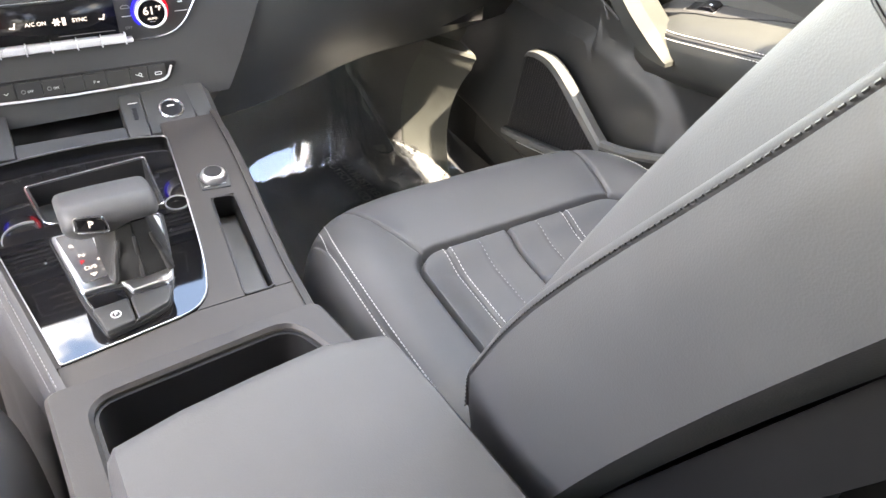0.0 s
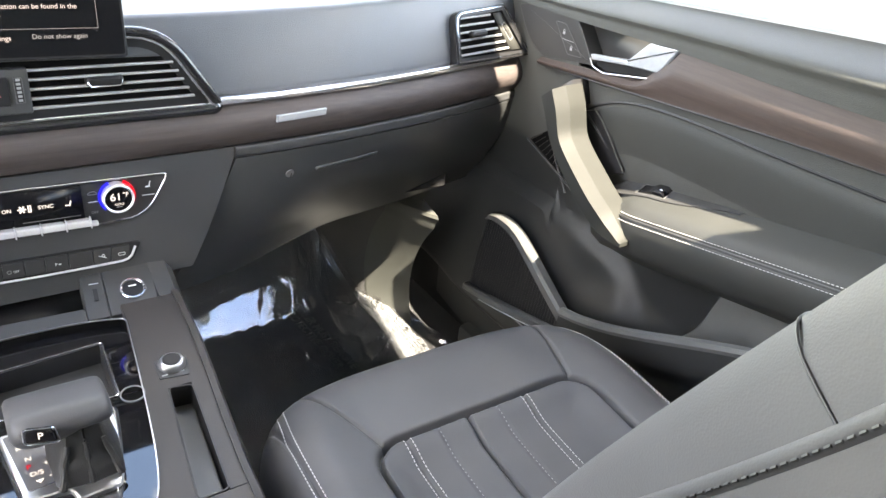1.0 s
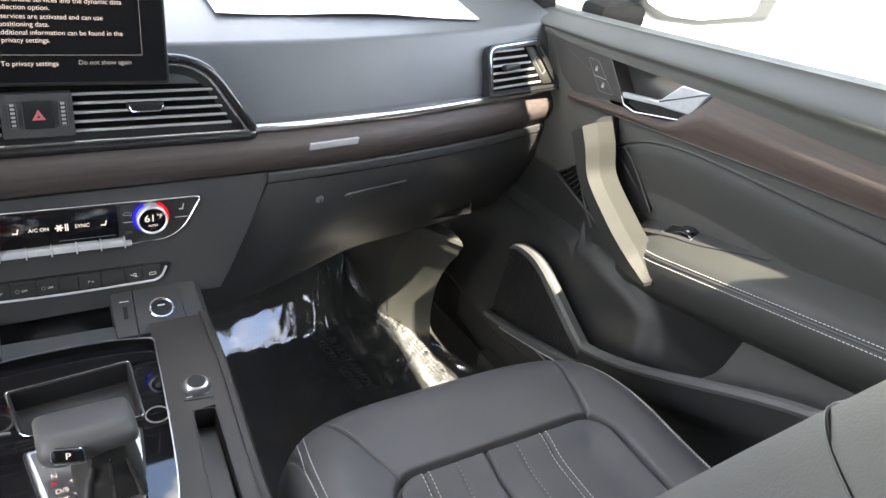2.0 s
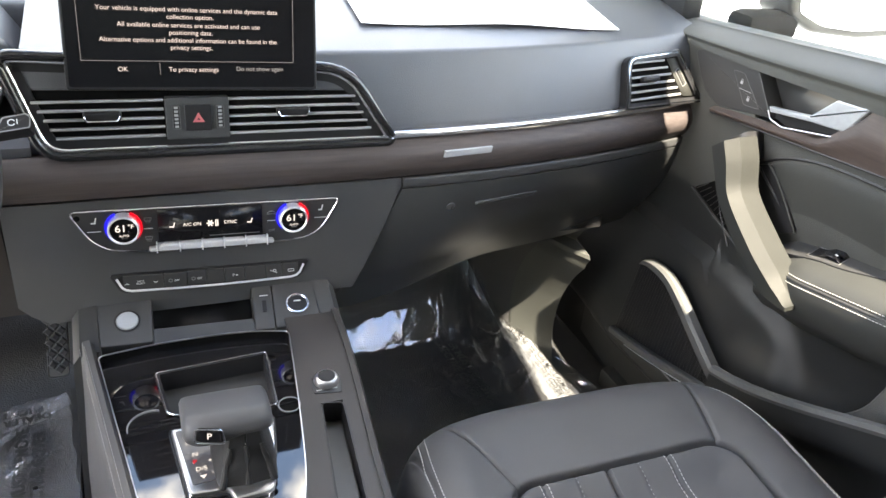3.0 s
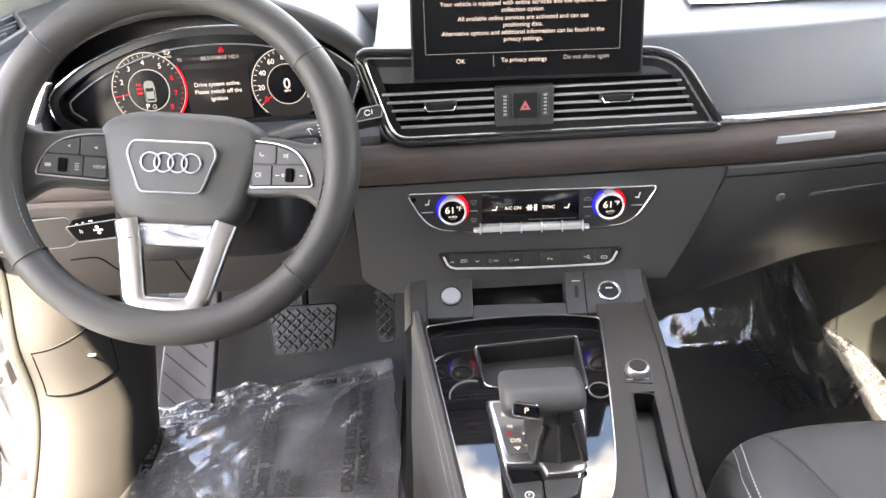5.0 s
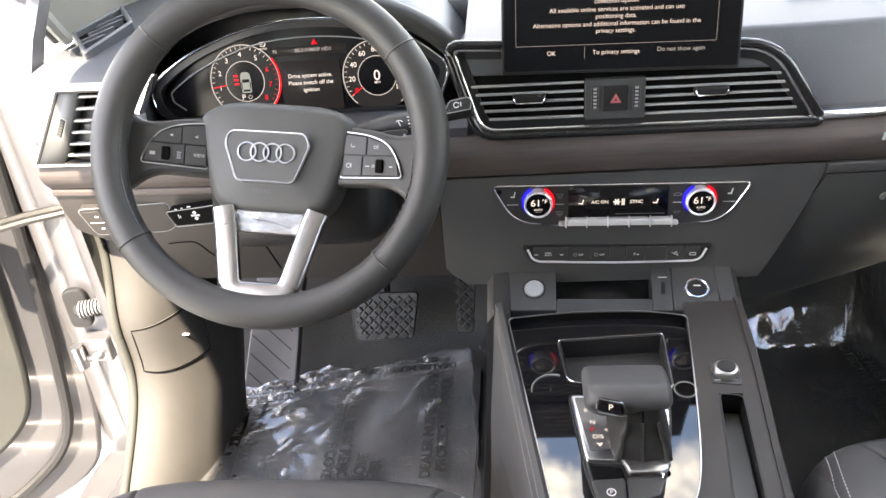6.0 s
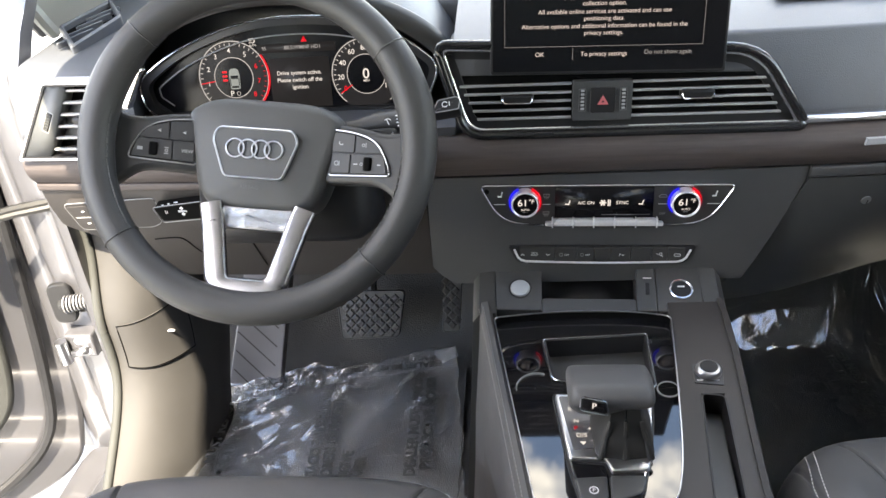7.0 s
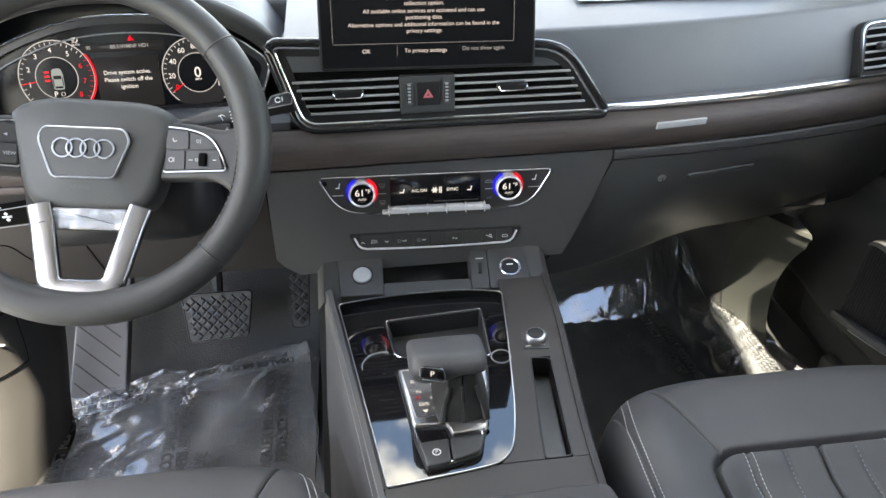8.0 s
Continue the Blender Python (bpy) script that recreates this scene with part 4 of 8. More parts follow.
words("gear_sign", "-", IF @ Matrix.Translation((-0.0335, -0.149, 0.0101)), 0.005, WHITE_GLOW, ind)
part("gear_arrow", slab([(-0.045, -0.1505), (-0.039, -0.1505), (-0.042, -0.1545)], IF @ Matrix.Translation((0, 0, 0.0104)), 0.0005), WHITE_GLOW, ind)
part("gate_well", slab(rounded([(-0.054, -0.174), (-0.024, -0.176), (-0.022, -0.192), (-0.050, -0.192)], 0.003), IF @ Matrix.Translation((0, 0, 0.0048)), 0.001), BLACK_GLOSS, sel)
br = part("parking_brake_switch", slab(rounded([(-0.0530, -0.1935), (-0.0228, -0.1910), (-0.0236, -0.2215), (-0.0478, -0.2255)], 0.003), IF @ Matrix.Translation((0, 0, 0.0085)), 0.006, 0.002), LOWER, sel, "dark parking brake switch")
part("brake_mark", annulus(IF @ Matrix.Translation((-0.0365, -0.2085, 0.0092)), 0.0034, 0.0044, 0.0006, 16), PRINT, br)
words("brake_letter", "P", IF @ Matrix.Translation((-0.0365, -0.2085, 0.0087)), 0.004, PRINT, br)
part("blank_switch", slab(rounded([(-0.0213, -0.1905), (0.0150, -0.1900), (0.0070, -0.2110), (-0.0125, -0.2185), (-0.0218, -0.2205)], 0.004), IF @ Matrix.Translation((0, 0, 0.0085)), 0.006, 0.002), LOWER, sel)
boot = []
for w, d, z in ((0.0275, 0.040, CT + 0.008), (0.0268, 0.0385, CT + 0.014), (0.0250, 0.0360, CT + 0.020), (0.0228, 0.032, CT + 0.027), (0.0200, 0.0275, CT + 0.034), (0.0170, 0.023, CT + 0.044), (0.015, 0.019, CT + 0.055)):
    boot.append([(-0.004 + sx * w, -0.128 + sy * d, z) for sx, sy in ((-1, -0.9), (-.85, -1.05), (-.05, -1.12), (0, -1.0), (.05, -1.12), (.85, -1.05), (1, -0.9), (1.08, 0), (1, 0.9), (.85, 1.05), (-.85, 1.05), (-1, 0.9), (-1.08, 0))])
dpart("boot", loft(boot), BOOT, sel, "black leather boot")
for k in range(3):
    dpart("boot_pleat", tube([(-0.004 + lerp(-0.014, -0.0235, a) + 0.0235 * k * lerp(0.6, 1.0, a), -0.128 - lerp(0.0260, 0.0425, a) - 0.0012 * math.sin(9 * a), CT + lerp(0.043, 0.0095, a)) for a in [i / 10 for i in range(11)]], [0.0022 + 0.0014 * i / 10 for i in range(11)], 8), BOOT, sel)
dpart("collar", box((-0.0185, -0.1530, CT + 0.036), (0.0110, -0.106, CT + 0.0445), 0.003, 3), CHROME, sel, "chrome collar below the grip")
head = []
# profile (y, z) of the grip, and how far it reaches to each side
hp = rounded([(-0.104, 0.456), (-0.106, 0.473), (-0.126, 0.4825), (-0.155, 0.487), (-0.166, 0.480), (-0.168, 0.470), (-0.158, 0.4600), (-0.13, 0.4575), (-0.108, 0.4575)], [0.005, 0.008, 0.02, 0.006, 0.005, 0.006, 0.008, 0.01, 0.004], 4)
cy_, cz_ = -0.138, 0.468
for f in range(25):
    a = lerp(-1, 1, f / 24)
    a = math.copysign(abs(a) ** 0.7, a)
    k = max(0.02, 1 - abs(a) ** 9) ** 0.4
    low = 0.85 + 1.15 * math.exp(-((a + 0.38) / 0.6) ** 4)
    head.append([(-0.018 + 0.0388 * a, cy_ + (p[0] - cy_) * (0.7 + 0.3 * k) + 0.005 * abs(a) ** 3, cz_ + (p[1] - cz_) * (0.5 + 0.5 * k) * (low if p[1] < cz_ else 1) - 0.003 * a * a) for p in hp])
part("grip", loft(head), LEATHER, sel, "rounded black leather grip")
PB = facing((-0.0345, -0.1645, 0.4745), (-0.20, -1, 0.12))
pb = part("park_button", slab(rounded([(-0.0120, -0.006), (0.0120, -0.0085), (0.0100, 0.0045), (-0.0110, 0.0060)], 0.003), PB @ Matrix.Translation((0, 0, 0.004)), 0.008, 0.0015), BLACK_GLOSS, sel, "gloss black park button with a chrome edge")
part("button_edge", tube([PB @ Vector((p[0], p[1], 0.0035)) for p in rounded([(-0.0128, -0.0068), (0.0128, -0.0092), (0.0108, 0.0052), (-0.0118, 0.0068)], 0.003)], 0.0008, 6, True), CHROME, pb)
words("park_letter", "P", PB @ Matrix.Translation((0, -0.0005, 0.0042)), 0.0062, WHITE_GLOW, pb)

# ---- storage bin and armrest behind the console ----
binb = thing("storage_bin", (0, -0.30, FLOOR), "deep open storage bin with a smooth dark rim", "storage bin")
BO = [(-0.104, -0.268), (0.118, -0.262), (0.132, -0.36), (-0.100, -0.42)]
bo = rounded(BO, [0.012, 0.012, 0, 0], 5)
bi = rounded([(-0.076, -0.292), (0.088, -0.278), (0.112, -0.345), (-0.074, -0.405)], [0.02, 0.02, 0.004, 0.004], 5)
while len(bi) < len(bo):
    bi.append(bi[-1])
bo = rounded(BO, [0.012, 0.012, 0.004, 0.004], 5)
BM = Matrix.Translation((0, 0, CT + 0.002))
part("rim", ring_plate(bo, bi, BM, 0.03, 0.003), CONSOLE, binb)
part("well", ring_plate(bi, inset(bi, 0.003), BM @ Matrix.Translation((0, 0, -0.006)), 0.11), DARK, binb)
part("well_floor", slab(bi, BM @ Matrix.Translation((0, 0, -0.085)), 0.01), DARK, binb)
part("body", box((-0.110, -0.66, FLOOR), (0.118, -0.27, 0.31), 0.006), CONSOLE, binb)
arm = thing("armrest", (0.03, -0.5, FLOOR), "padded grey-black leather armrest lid between the seats", "armrest")
rings = []
for k in range(19):
    a = k / 18
    rr = []
    for sx, sz in ((-1, -0.055), (-1.0, -0.03), (-0.975, -0.012), (-0.92, -0.003), (-0.5, 0.001), (0, 0.002), (0.5, 0.001), (0.92, -0.003), (0.975, -0.012), (1.0, -0.03), (1, -0.055)):
        front = lerp(-0.372, -0.348, (sx + 1) / 2) - 0.014 * max(0.0, sx - 0.55) ** 1.5 / 0.3 - 0.004 * abs(sx) ** 8
        y = lerp(front, -0.68, a ** 1.4)
        zt = 0.4555 + 0.010 * a - 0.030 * (1 - smooth01(0, 0.10, a)) ** 2.2
        rr.append((lerp(0.030, 0.036, a) + sx * lerp(0.107, 0.114, a), y, zt + sz))
    rings.append(rr)
part("lid", loft(rings), LEATHER, arm)
part("hinge_block", box((-0.07, -0.68, 0.31), (0.13, -0.46, 0.41), 0.01), CONSOLE, arm)
# ---- steering wheel ----
WC = Vector((-0.364, 0.0, 0.658))
COL = facing(WC, (0, -math.cos(radians(21)), math.sin(radians(21))))
WFR = facing((-0.361, 0.004, 0.665), (math.sin(radians(3)) * math.cos(radians(31)), -math.cos(radians(31)), math.sin(radians(31)))) @ pose(0, 0, 0, 0, 0, -7.5)
WH = WFR @ Matrix.Translation((-0.002, -0.008, -0.020))   # the dished hub
wheel = thing("steering_wheel", WC, "three-spoke black leather steering wheel with satin metal lower spoke", "steering wheel")


def rim_point(a, r=0.1655):
    x, y = r * math.sin(a), r * math.cos(a)
    if y < -0.10:
        y = -0.10 - (-0.10 - y) * 0.97
    return Vector((x, y, 0))


RN = 96
rim_path = [WFR @ rim_point(2 * math.pi * i / RN) for i in range(RN)]
part("rim", tube(rim_path, [0.0175 + 0.0016 * math.exp(-((abs(((i / RN * 360 + 180) % 360) - 180) - 70) / 22) ** 2) for i in range(RN)], 16, True), WHEEL_LEATHER, wheel)
for deg in (-50, 50, -128, 130):
    c = rim_point(radians(deg))
    d = (rim_point(radians(deg + 1)) - rim_point(radians(deg - 1))).normalized()
    s = Vector((-d.y, d.x, 0))
    part("rim_seam", tube([WFR @ (c + s * 0.0182 * math.cos(b) + Vector((0, 0, 1)) * 0.0182 * math.sin(b)) for b in [2 * math.pi * i / 20 for i in range(20)]], 0.0009, 5, True), INK, wheel)
for a0, a1 in ((-128, -50), (50, 130)):
    stitches([WFR @ (rim_point(radians(lerp(a0, a1, i / 60))) * 0.905 + Vector((0, 0, 0.0085))) for i in range(61)], wheel, length=0.005, gap=0.002, r=0.0009, mat=INK)
hub = rounded([(-0.089, 0.046), (-0.056, 0.0635), (0.060, 0.062), (0.0870, 0.044), (0.0625, -0.045), (0.044, -0.057), (-0.046, -0.057), (-0.0675, -0.043)], [0.016, 0.03, 0.03, 0.014, 0.022, 0.02, 0.02, 0.022], 5)
part("hub", dome(hub, WH @ Matrix.Translation((0, 0, -0.008)), 0.05, 0.017, 8), HUB, wheel, "black moulded airbag cover")
emb = rounded([(-0.040, 0.029), (0.040, 0.029), (0.046, 0.016), (0.031, -0.024), (-0.031, -0.024), (-0.046, 0.016)], 0.006, 4)
EF = WH @ Matrix.Translation((-0.0055, 0.001, 0.0))
em = part("badge_plate", slab(inset(emb, 0.001), EF, 0.004, 0.001), HUB, wheel, "dark badge plate with a bright rim")
part("badge_rim", ring_plate(emb, inset(emb, 0.0020), EF @ Matrix.Translation((0, 0, 0.0014)), 0.004, 0.0008), RING_METAL, em)
for k in range(4):
    part("badge_ring", annulus(EF @ Matrix.Translation((-0.0204 + 0.0136 * k, 0.0068, 0.0022 + 0.0002 * (k % 2))), 0.0086, 0.0103, 0.0018, 32, 0.0005), RING_METAL, em)
words("airbag_mark", "AIRBAG", WH @ Matrix.Translation((-0.0085, -0.0320, -0.0012)), 0.0042, RUBBER_LIGHT, wheel)
for s in (-1, 1):
    # the side spokes rise from the dished hub to the rim
    PF = WH @ Matrix.Translation((s * 0.062, 0, -0.015)) @ pose(0, 0, 0, 0, -s * 14, 0) @ Matrix.Translation((-s * 0.062, 0, 0.006))
    sp = [(s * 0.052, 0.044), (s * 0.100, 0.0405), (s * 0.132, 0.0325), (s * 0.152, 0.038), (s * 0.163, 0.054), (s * 0.161, -0.046), (s * 0.150, -0.038), (s * 0.128, -0.019), (s * 0.052, -0.021)]
    part("spoke", slab(rounded(sp, [0, 0.02, 0.02, 0.012, 0, 0, 0.012, 0.02, 0]), PF @ Matrix.Translation((0, 0, -0.008)), 0.022, 0.006, 3), WHEEL_LEATHER, wheel)
    ctl = rounded([(s * 0.072, 0.036), (s * 0.102, 0.033), (s * 0.124, 0.024), (s * 0.136, 0.004), (s * 0.140, -0.010), (s * 0.072, -0.012)], [0.002, 0.02, 0.014, 0.012, 0.004, 0.002], 4)
    cp = part("control_pad", slab(ctl, PF @ Matrix.Translation((0, 0, -0.006)), 0.010, 0.002), DARK, wheel, "dark thumb controls with a chrome edge")
    part("pad_edge", tube([PF @ Vector((p[0], p[1], -0.0056)) for p in ctl[4:]], 0.0008, 6), RING_METAL, cp)
    for pts in ([(0.074, 0.0125), (0.0990, 0.0125), (0.0990, 0.0310), (0.074, 0.0330)], [(0.1005, 0.0125), (0.1300, 0.0125), (0.1210, 0.0235), (0.1005, 0.0305)], [(0.074, -0.0095), (0.0950, -0.0090), (0.0950, 0.0110), (0.074, 0.0110)], [(0.0965, -0.0090), (0.1365, -0.0085), (0.1320, 0.0110), (0.0965, 0.0110)]):
        part("thumb_button", slab(rounded([(s * x, y) for x, y in pts], 0.002), PF @ Matrix.Translation((0, 0, -0.0046)), 0.002, 0.0006), BUTTON, cp)
    part("thumb_roller", moved(box((s * 0.1150 - 0.0042, -0.006, -0.008), (s * 0.1150 + 0.0042, 0.0080, -0.0014), 0.0018), PF), VOID, cp)
    BMK = PF @ Matrix.Translation((0, 0, -0.0046))
    if s < 0:
        words("view_mark", "VIEW", BMK @ Matrix.Translation((-0.081, 0.001, 0.0002)), 0.0036, RUBBER_PALE, cp)
        for x in (-0.085, -0.110):
            part("button_mark", slab([(x - 0.0020, 0.0205), (x + 0.0016, 0.0187), (x + 0.0016, 0.0223)], BMK @ Matrix.Translation((0, 0, 0.0004)), 0.0004), RUBBER_PALE, cp)
        part("button_mark", moved(box((-0.1310, -0.0015, 0), (-0.1255, 0.0020, 0.0003)), BMK), RUBBER_PALE, cp, smooth=False)
        part("button_mark", joined(moved(box((-0.1040, -0.0035, 0), (-0.0995, -0.0027, 0.0003)), BMK), moved(box((-0.1040, 0.0027, 0), (-0.0995, 0.0035, 0.0003)), BMK), annulus(BMK @ Matrix.Translation((-0.1018, 0.0, 0.0004)), 0.0011, 0.0018, 0.0004, 12)), RUBBER_PALE, cp)
    else:
        part("button_mark", annulus(BMK @ Matrix.Translation((0.084, 0.0225, 0.0004)), 0.0017, 0.0028, 0.0004, 14, start=150, stop=330), RUBBER_PALE, cp, "telephone symbol")
        part("button_mark", joined(annulus(BMK @ Matrix.Translation((0.1090, 0.0205, 0.0004)), 0.0011, 0.0018, 0.0004, 12), moved(box((0.1115, 0.0180, 0), (0.1122, 0.0230, 0.0003)), BMK)), RUBBER_PALE, cp)
        part("button_mark", joined(annulus(BMK @ Matrix.Translation((0.0800, 0.0010, 0.0004)), 0.0018, 0.0026, 0.0004, 14), moved(box((0.0828, -0.0015, 0), (0.0836, 0.0035, 0.0003)), BMK)), RUBBER_PALE, cp)
        for x, w in ((0.1015, 0.0022), (0.1275, 0.0018)):
            part("button_mark", moved(box((x - w, 0.0002, 0), (x + w, 0.0012, 0.0003)), BMK), RUBBER_PALE, cp, smooth=False)
        part("button_mark", annulus(BMK @ Matrix.Translation((0.1080, 0.0010, 0.0004)), 0.0010, 0.0016, 0.0004, 12), RUBBER_PALE, cp)
WL = WH @ Matrix.Translation((0, -0.04, -0.007)) @ pose(0, 0, 0, -13, 0, 0) @ Matrix.Translation((0, 0.04, 0))
fork = curve_pts(rounded_path([(-0.0500, -0.050), (-0.0455, -0.066), (-0.0300, -0.1385), (0.0285, -0.1385), (0.0455, -0.066), (0.0500, -0.050)], 0.014), 72)
bars = []
for k, p in enumerate(fork):
    d = (fork[min(k + 1, 72)] - fork[max(k - 1, 0)]).normalized()
    side_ = Vector((-d.y, d.x, 0))
    w = lerp(0.0125, 0.0118, 1 - abs(k / 36 - 1))
    bars.append([WL @ (p + side_ * w * math.copysign(abs(math.cos(a)) ** 0.55, math.cos(a)) + Vector((0, 0, -0.006 + 0.006 * math.copysign(abs(math.sin(a)) ** 0.7, math.sin(a))))) for a in [2 * math.pi * i / 24 for i in range(24)]])
part("lower_spoke", loft(bars), SPOKE, wheel, "forked satin metal lower spoke")
part("spoke_bridge", slab(rounded([(-0.049, -0.050), (0.049, -0.050), (0.044, -0.076), (-0.044, -0.076)], 0.003), WH @ Matrix.Translation((0, 0, -0.012)), 0.012, 0.004), VENT_RIM, wheel, "satin metal bridge")


def wrap_shape(u, v):
    """Crumpled clear film wound round the bridge."""
    x, y = lerp(-0.046, 0.046, u), lerp(-0.0735, -0.0540, v)
    k = noise.noise(Vector((x * 90, y * 60, 1.7)))
    k2 = noise.noise(Vector((x * 240, y * 160, 5.2)))
    return WH @ Vector((x, y + 0.0015 * k, -0.0060 + 0.0028 * k + 0.0012 * k2 - 0.0035 * math.exp(-((y + 0.0640) / 0.0016) ** 2)))


wrap = part("film_wrap", sheet(wrap_shape, 60, 16, (0, 0, -0.0004)), MILKY, wheel, "crumpled clear film round the bridge")
wrap.visible_shadow = False
col = thing("steering_column", (-0.364, 0.15, 0.6), "dark plastic steering column shroud with stalks", "column")
part("shroud", moved(box((-0.104, -0.106, -0.20), (0.104, 0.030, -0.075), 0.034, 4), COL), DARK, col)
part("collar", disc(COL @ Matrix.Translation((0, -0.020, -0.045)), 0.045, 0.04, 0.01), DARK, col)
stalk = part("wiper_stalk", tube([COL @ Vector(p) for p in ((0.04, 0.015, -0.080), (0.095, 0.021, -0.077), (0.118, 0.026, -0.075), (0.146, 0.029, -0.073))], [0.010, 0.012, 0.0135, 0.0125], 16), BUTTON, col, "dark wiper stalk with white symbols")
part("stalk_tip", tube([COL @ Vector(p) for p in ((0.1465, 0.029, -0.073), (0.1515, 0.0298, -0.0727))], 0.0115, 16), DARK, stalk)
SK = COL @ Matrix.Translation((0.1290, 0.0275, -0.0598))
part("stalk_mark", joined(annulus(SK @ Matrix.Translation((0, -0.0010, 0.0004)), 0.0042, 0.0048, 0.0005, 14, start=40, stop=140), moved(box((-0.0003, -0.0030, 0), (0.0003, 0.0035, 0.0005)), SK @ pose(0, 0, 0, 0, 0, 25))), PRINT, stalk, "wiper symbol")
for x, y, w in ((0.0095, 0.0065, 0.0022), (0.0100, 0.0030, 0.0012), (0.0105, -0.0005, 0.0022), (0.0110, -0.0040, 0.0012)):
    part("stalk_mark", moved(box((x - w / 2, y - 0.0006, 0), (x + w / 2, y + 0.0006, 0.0005)), SK @ Matrix.Translation((0, 0, -0.0006))), PRINT, stalk, smooth=False)
# shift paddle behind the spoke
SPD = WFR @ Matrix.Translation((0, 0, -0.035))
pad_ = part("shift_paddle", slab(rounded([(0.106, 0.014), (0.107, 0.0315), (0.1355, 0.0355), (0.1378, 0.0240), (0.134, 0.014)], [0.003, 0.005, 0.004, 0.004, 0.003], 4), SPD, 0.005, 0.0014), DARKGREY, wheel, "dark shift paddle behind the spoke")
part("paddle_mark", joined(moved(box((0.1309, 0.0280, 0), (0.1345, 0.0287, 0.0004)), SPD), moved(box((0.13235, 0.0265, 0), (0.13305, 0.0302, 0.0004)), SPD)), PRINT, pad_, "plus sign", smooth=False)
PODF = COL @ pose(0.190, 0.044, -0.076, -20, 0, 4)
pod_out = rounded([(-0.017, -0.009), (0.014, -0.007), (0.016, 0.004), (0.012, 0.008), (-0.008, 0.006)], 0.002, 3)
pod = part("button_pod", slab(pod_out, PODF, 0.022, 0.0015), DARK, col, "small dark button pod with a grey rim")
part("pod_rim", ring_plate(pod_out, inset(pod_out, 0.0010), PODF @ Matrix.Translation((0, 0, 0.0006)), 0.001), GREY_PRINT, pod)
part("pod_mark", joined(annulus(PODF @ Matrix.Translation((-0.001, 0.0, 0.0006)), 0.0026, 0.0033, 0.0005, 16, start=20, stop=330), moved(box((0.0035, -0.002, 0), (0.0042, 0.003, 0.0006)), PODF)), PRINT, pod)

# ---- instrument cluster ----
clus = thing("instrument_cluster", (-0.37, 0.2, 0.64), "digital instrument cluster with two round gauges under a curved hood", "instruments")
KF = facing((-0.372, 0.215, 0.683), (0, -1, 0.2))
kp = [(-0.166, -0.060), (-0.191, -0.041), (-0.197, -0.008), (-0.144, 0.028), (-0.062, 0.057), (0.015, 0.062), (0.089, 0.054), (0.138, 0.033), (0.177, 0.003), (0.181, -0.012), (0.160, -0.060)]
k_out = rounded(kp, [0.004, 0.01, 0.02, 0.04, 0.04, 0.04, 0.04, 0.03, 0.01, 0.01, 0.004], 4)
part("bezel", ring_plate(k_out, inset(k_out, 0.010), KF @ Matrix.Translation((0, 0, 0.012)), 0.03), DARK, clus)
part("chrome_line", tube([KF @ Vector((p[0], p[1], 0.016)) for p in inset(k_out, 0.0005)], 0.0013, 6, True), CHROME, clus)
part("display", slab(k_out, KF @ Matrix.Translation((0, 0, 0.0)), 0.006), SCREEN_BLACK, clus)


def gauge(cx, cy, r, marks, red_from, name):
    G0 = KF @ Matrix.Translation((cx, cy, 0.0012))
    g = part(name, annulus(G0, r * 0.965, r * 0.99, 0.001, 48, start=-50, stop=230), RING_GLOW, clus, "lit round gauge")
    part("gauge_face", disc(G0 @ Matrix.Translation((0, 0, -0.0004)), r, 0.0005), GAUGE, g)
    part("inner_ring", annulus(G0, r * 0.535, r * 0.555, 0.001, 36), RING_GLOW, g)
    part("inner_face", disc(G0 @ Matrix.Translation((0, 0, 0.0002)), r * 0.535, 0.0005), SCREEN_BLACK, g)
    n = 28
    for k in range(n + 1):
        a = radians(lerp(215, -35, k / n))
        m = G0 @ pose(0.90 * r * math.cos(a), 0.90 * r * math.sin(a), 0, 0, 0, math.degrees(a))
        part("tick", moved(box((-0.0016, -0.0003, 0), (0.0016, 0.0003, 0.0004)), m), RED_GLOW if red_from is not None and k / n > red_from else WHITE_GLOW, g, smooth=False)
    if red_from is not None:
        part("red_band", annulus(G0 @ Matrix.Translation((0, 0, 0.0004)), r * 0.98, r * 1.03, 0.001, 20, start=-45, stop=35), RED_GLOW, g)
    for tx, a, red in marks:
        words("gauge_number", tx, G0 @ Matrix.Translation((0.725 * r * math.cos(radians(a)), 0.725 * r * math.sin(radians(a)), 0.0004)), 0.0062, RED_GLOW if red else WHITE_GLOW, g)
    return g, G0


g, G0 = gauge(-0.077, -0.0095, 0.0453, [("1", 192, 0), ("2", 160, 0), ("3", 127, 0), ("4", 93, 0), ("5", 57, 0), ("6", 23, 1), ("7", -9, 1), ("8", -40, 1)], 0.74, "rev_counter")
part("needle", moved(box((-0.043, -0.0006, 0), (-0.024, 0.0006, 0.0006)), G0 @ pose(0, 0, 0.0006, 0, 0, 8)), RED_GLOW, g, smooth=False)
words("gear_shown", "P", G0 @ Matrix.Translation((-0.004, -0.0195, 0.0008)), 0.0068, WHITE_GLOW, g)
part("gear_hold", annulus(G0 @ Matrix.Translation((0.0040, -0.0195, 0.0008)), 0.0020, 0.0026, 0.0004, 16), RING_GLOW, g)
car = part("car_picture", slab(rounded([(-0.0062, -0.0125), (0.0062, -0.0125), (0.0068, 0.004), (0.0058, 0.0105), (0.0035, 0.0128), (-0.0035, 0.0128), (-0.0058, 0.0105), (-0.0068, 0.004)], 0.0022), G0 @ Matrix.Translation((0.001, -0.0015, 0.0008)), 0.0006), CAR_GLOW, g, "pale car seen from above")
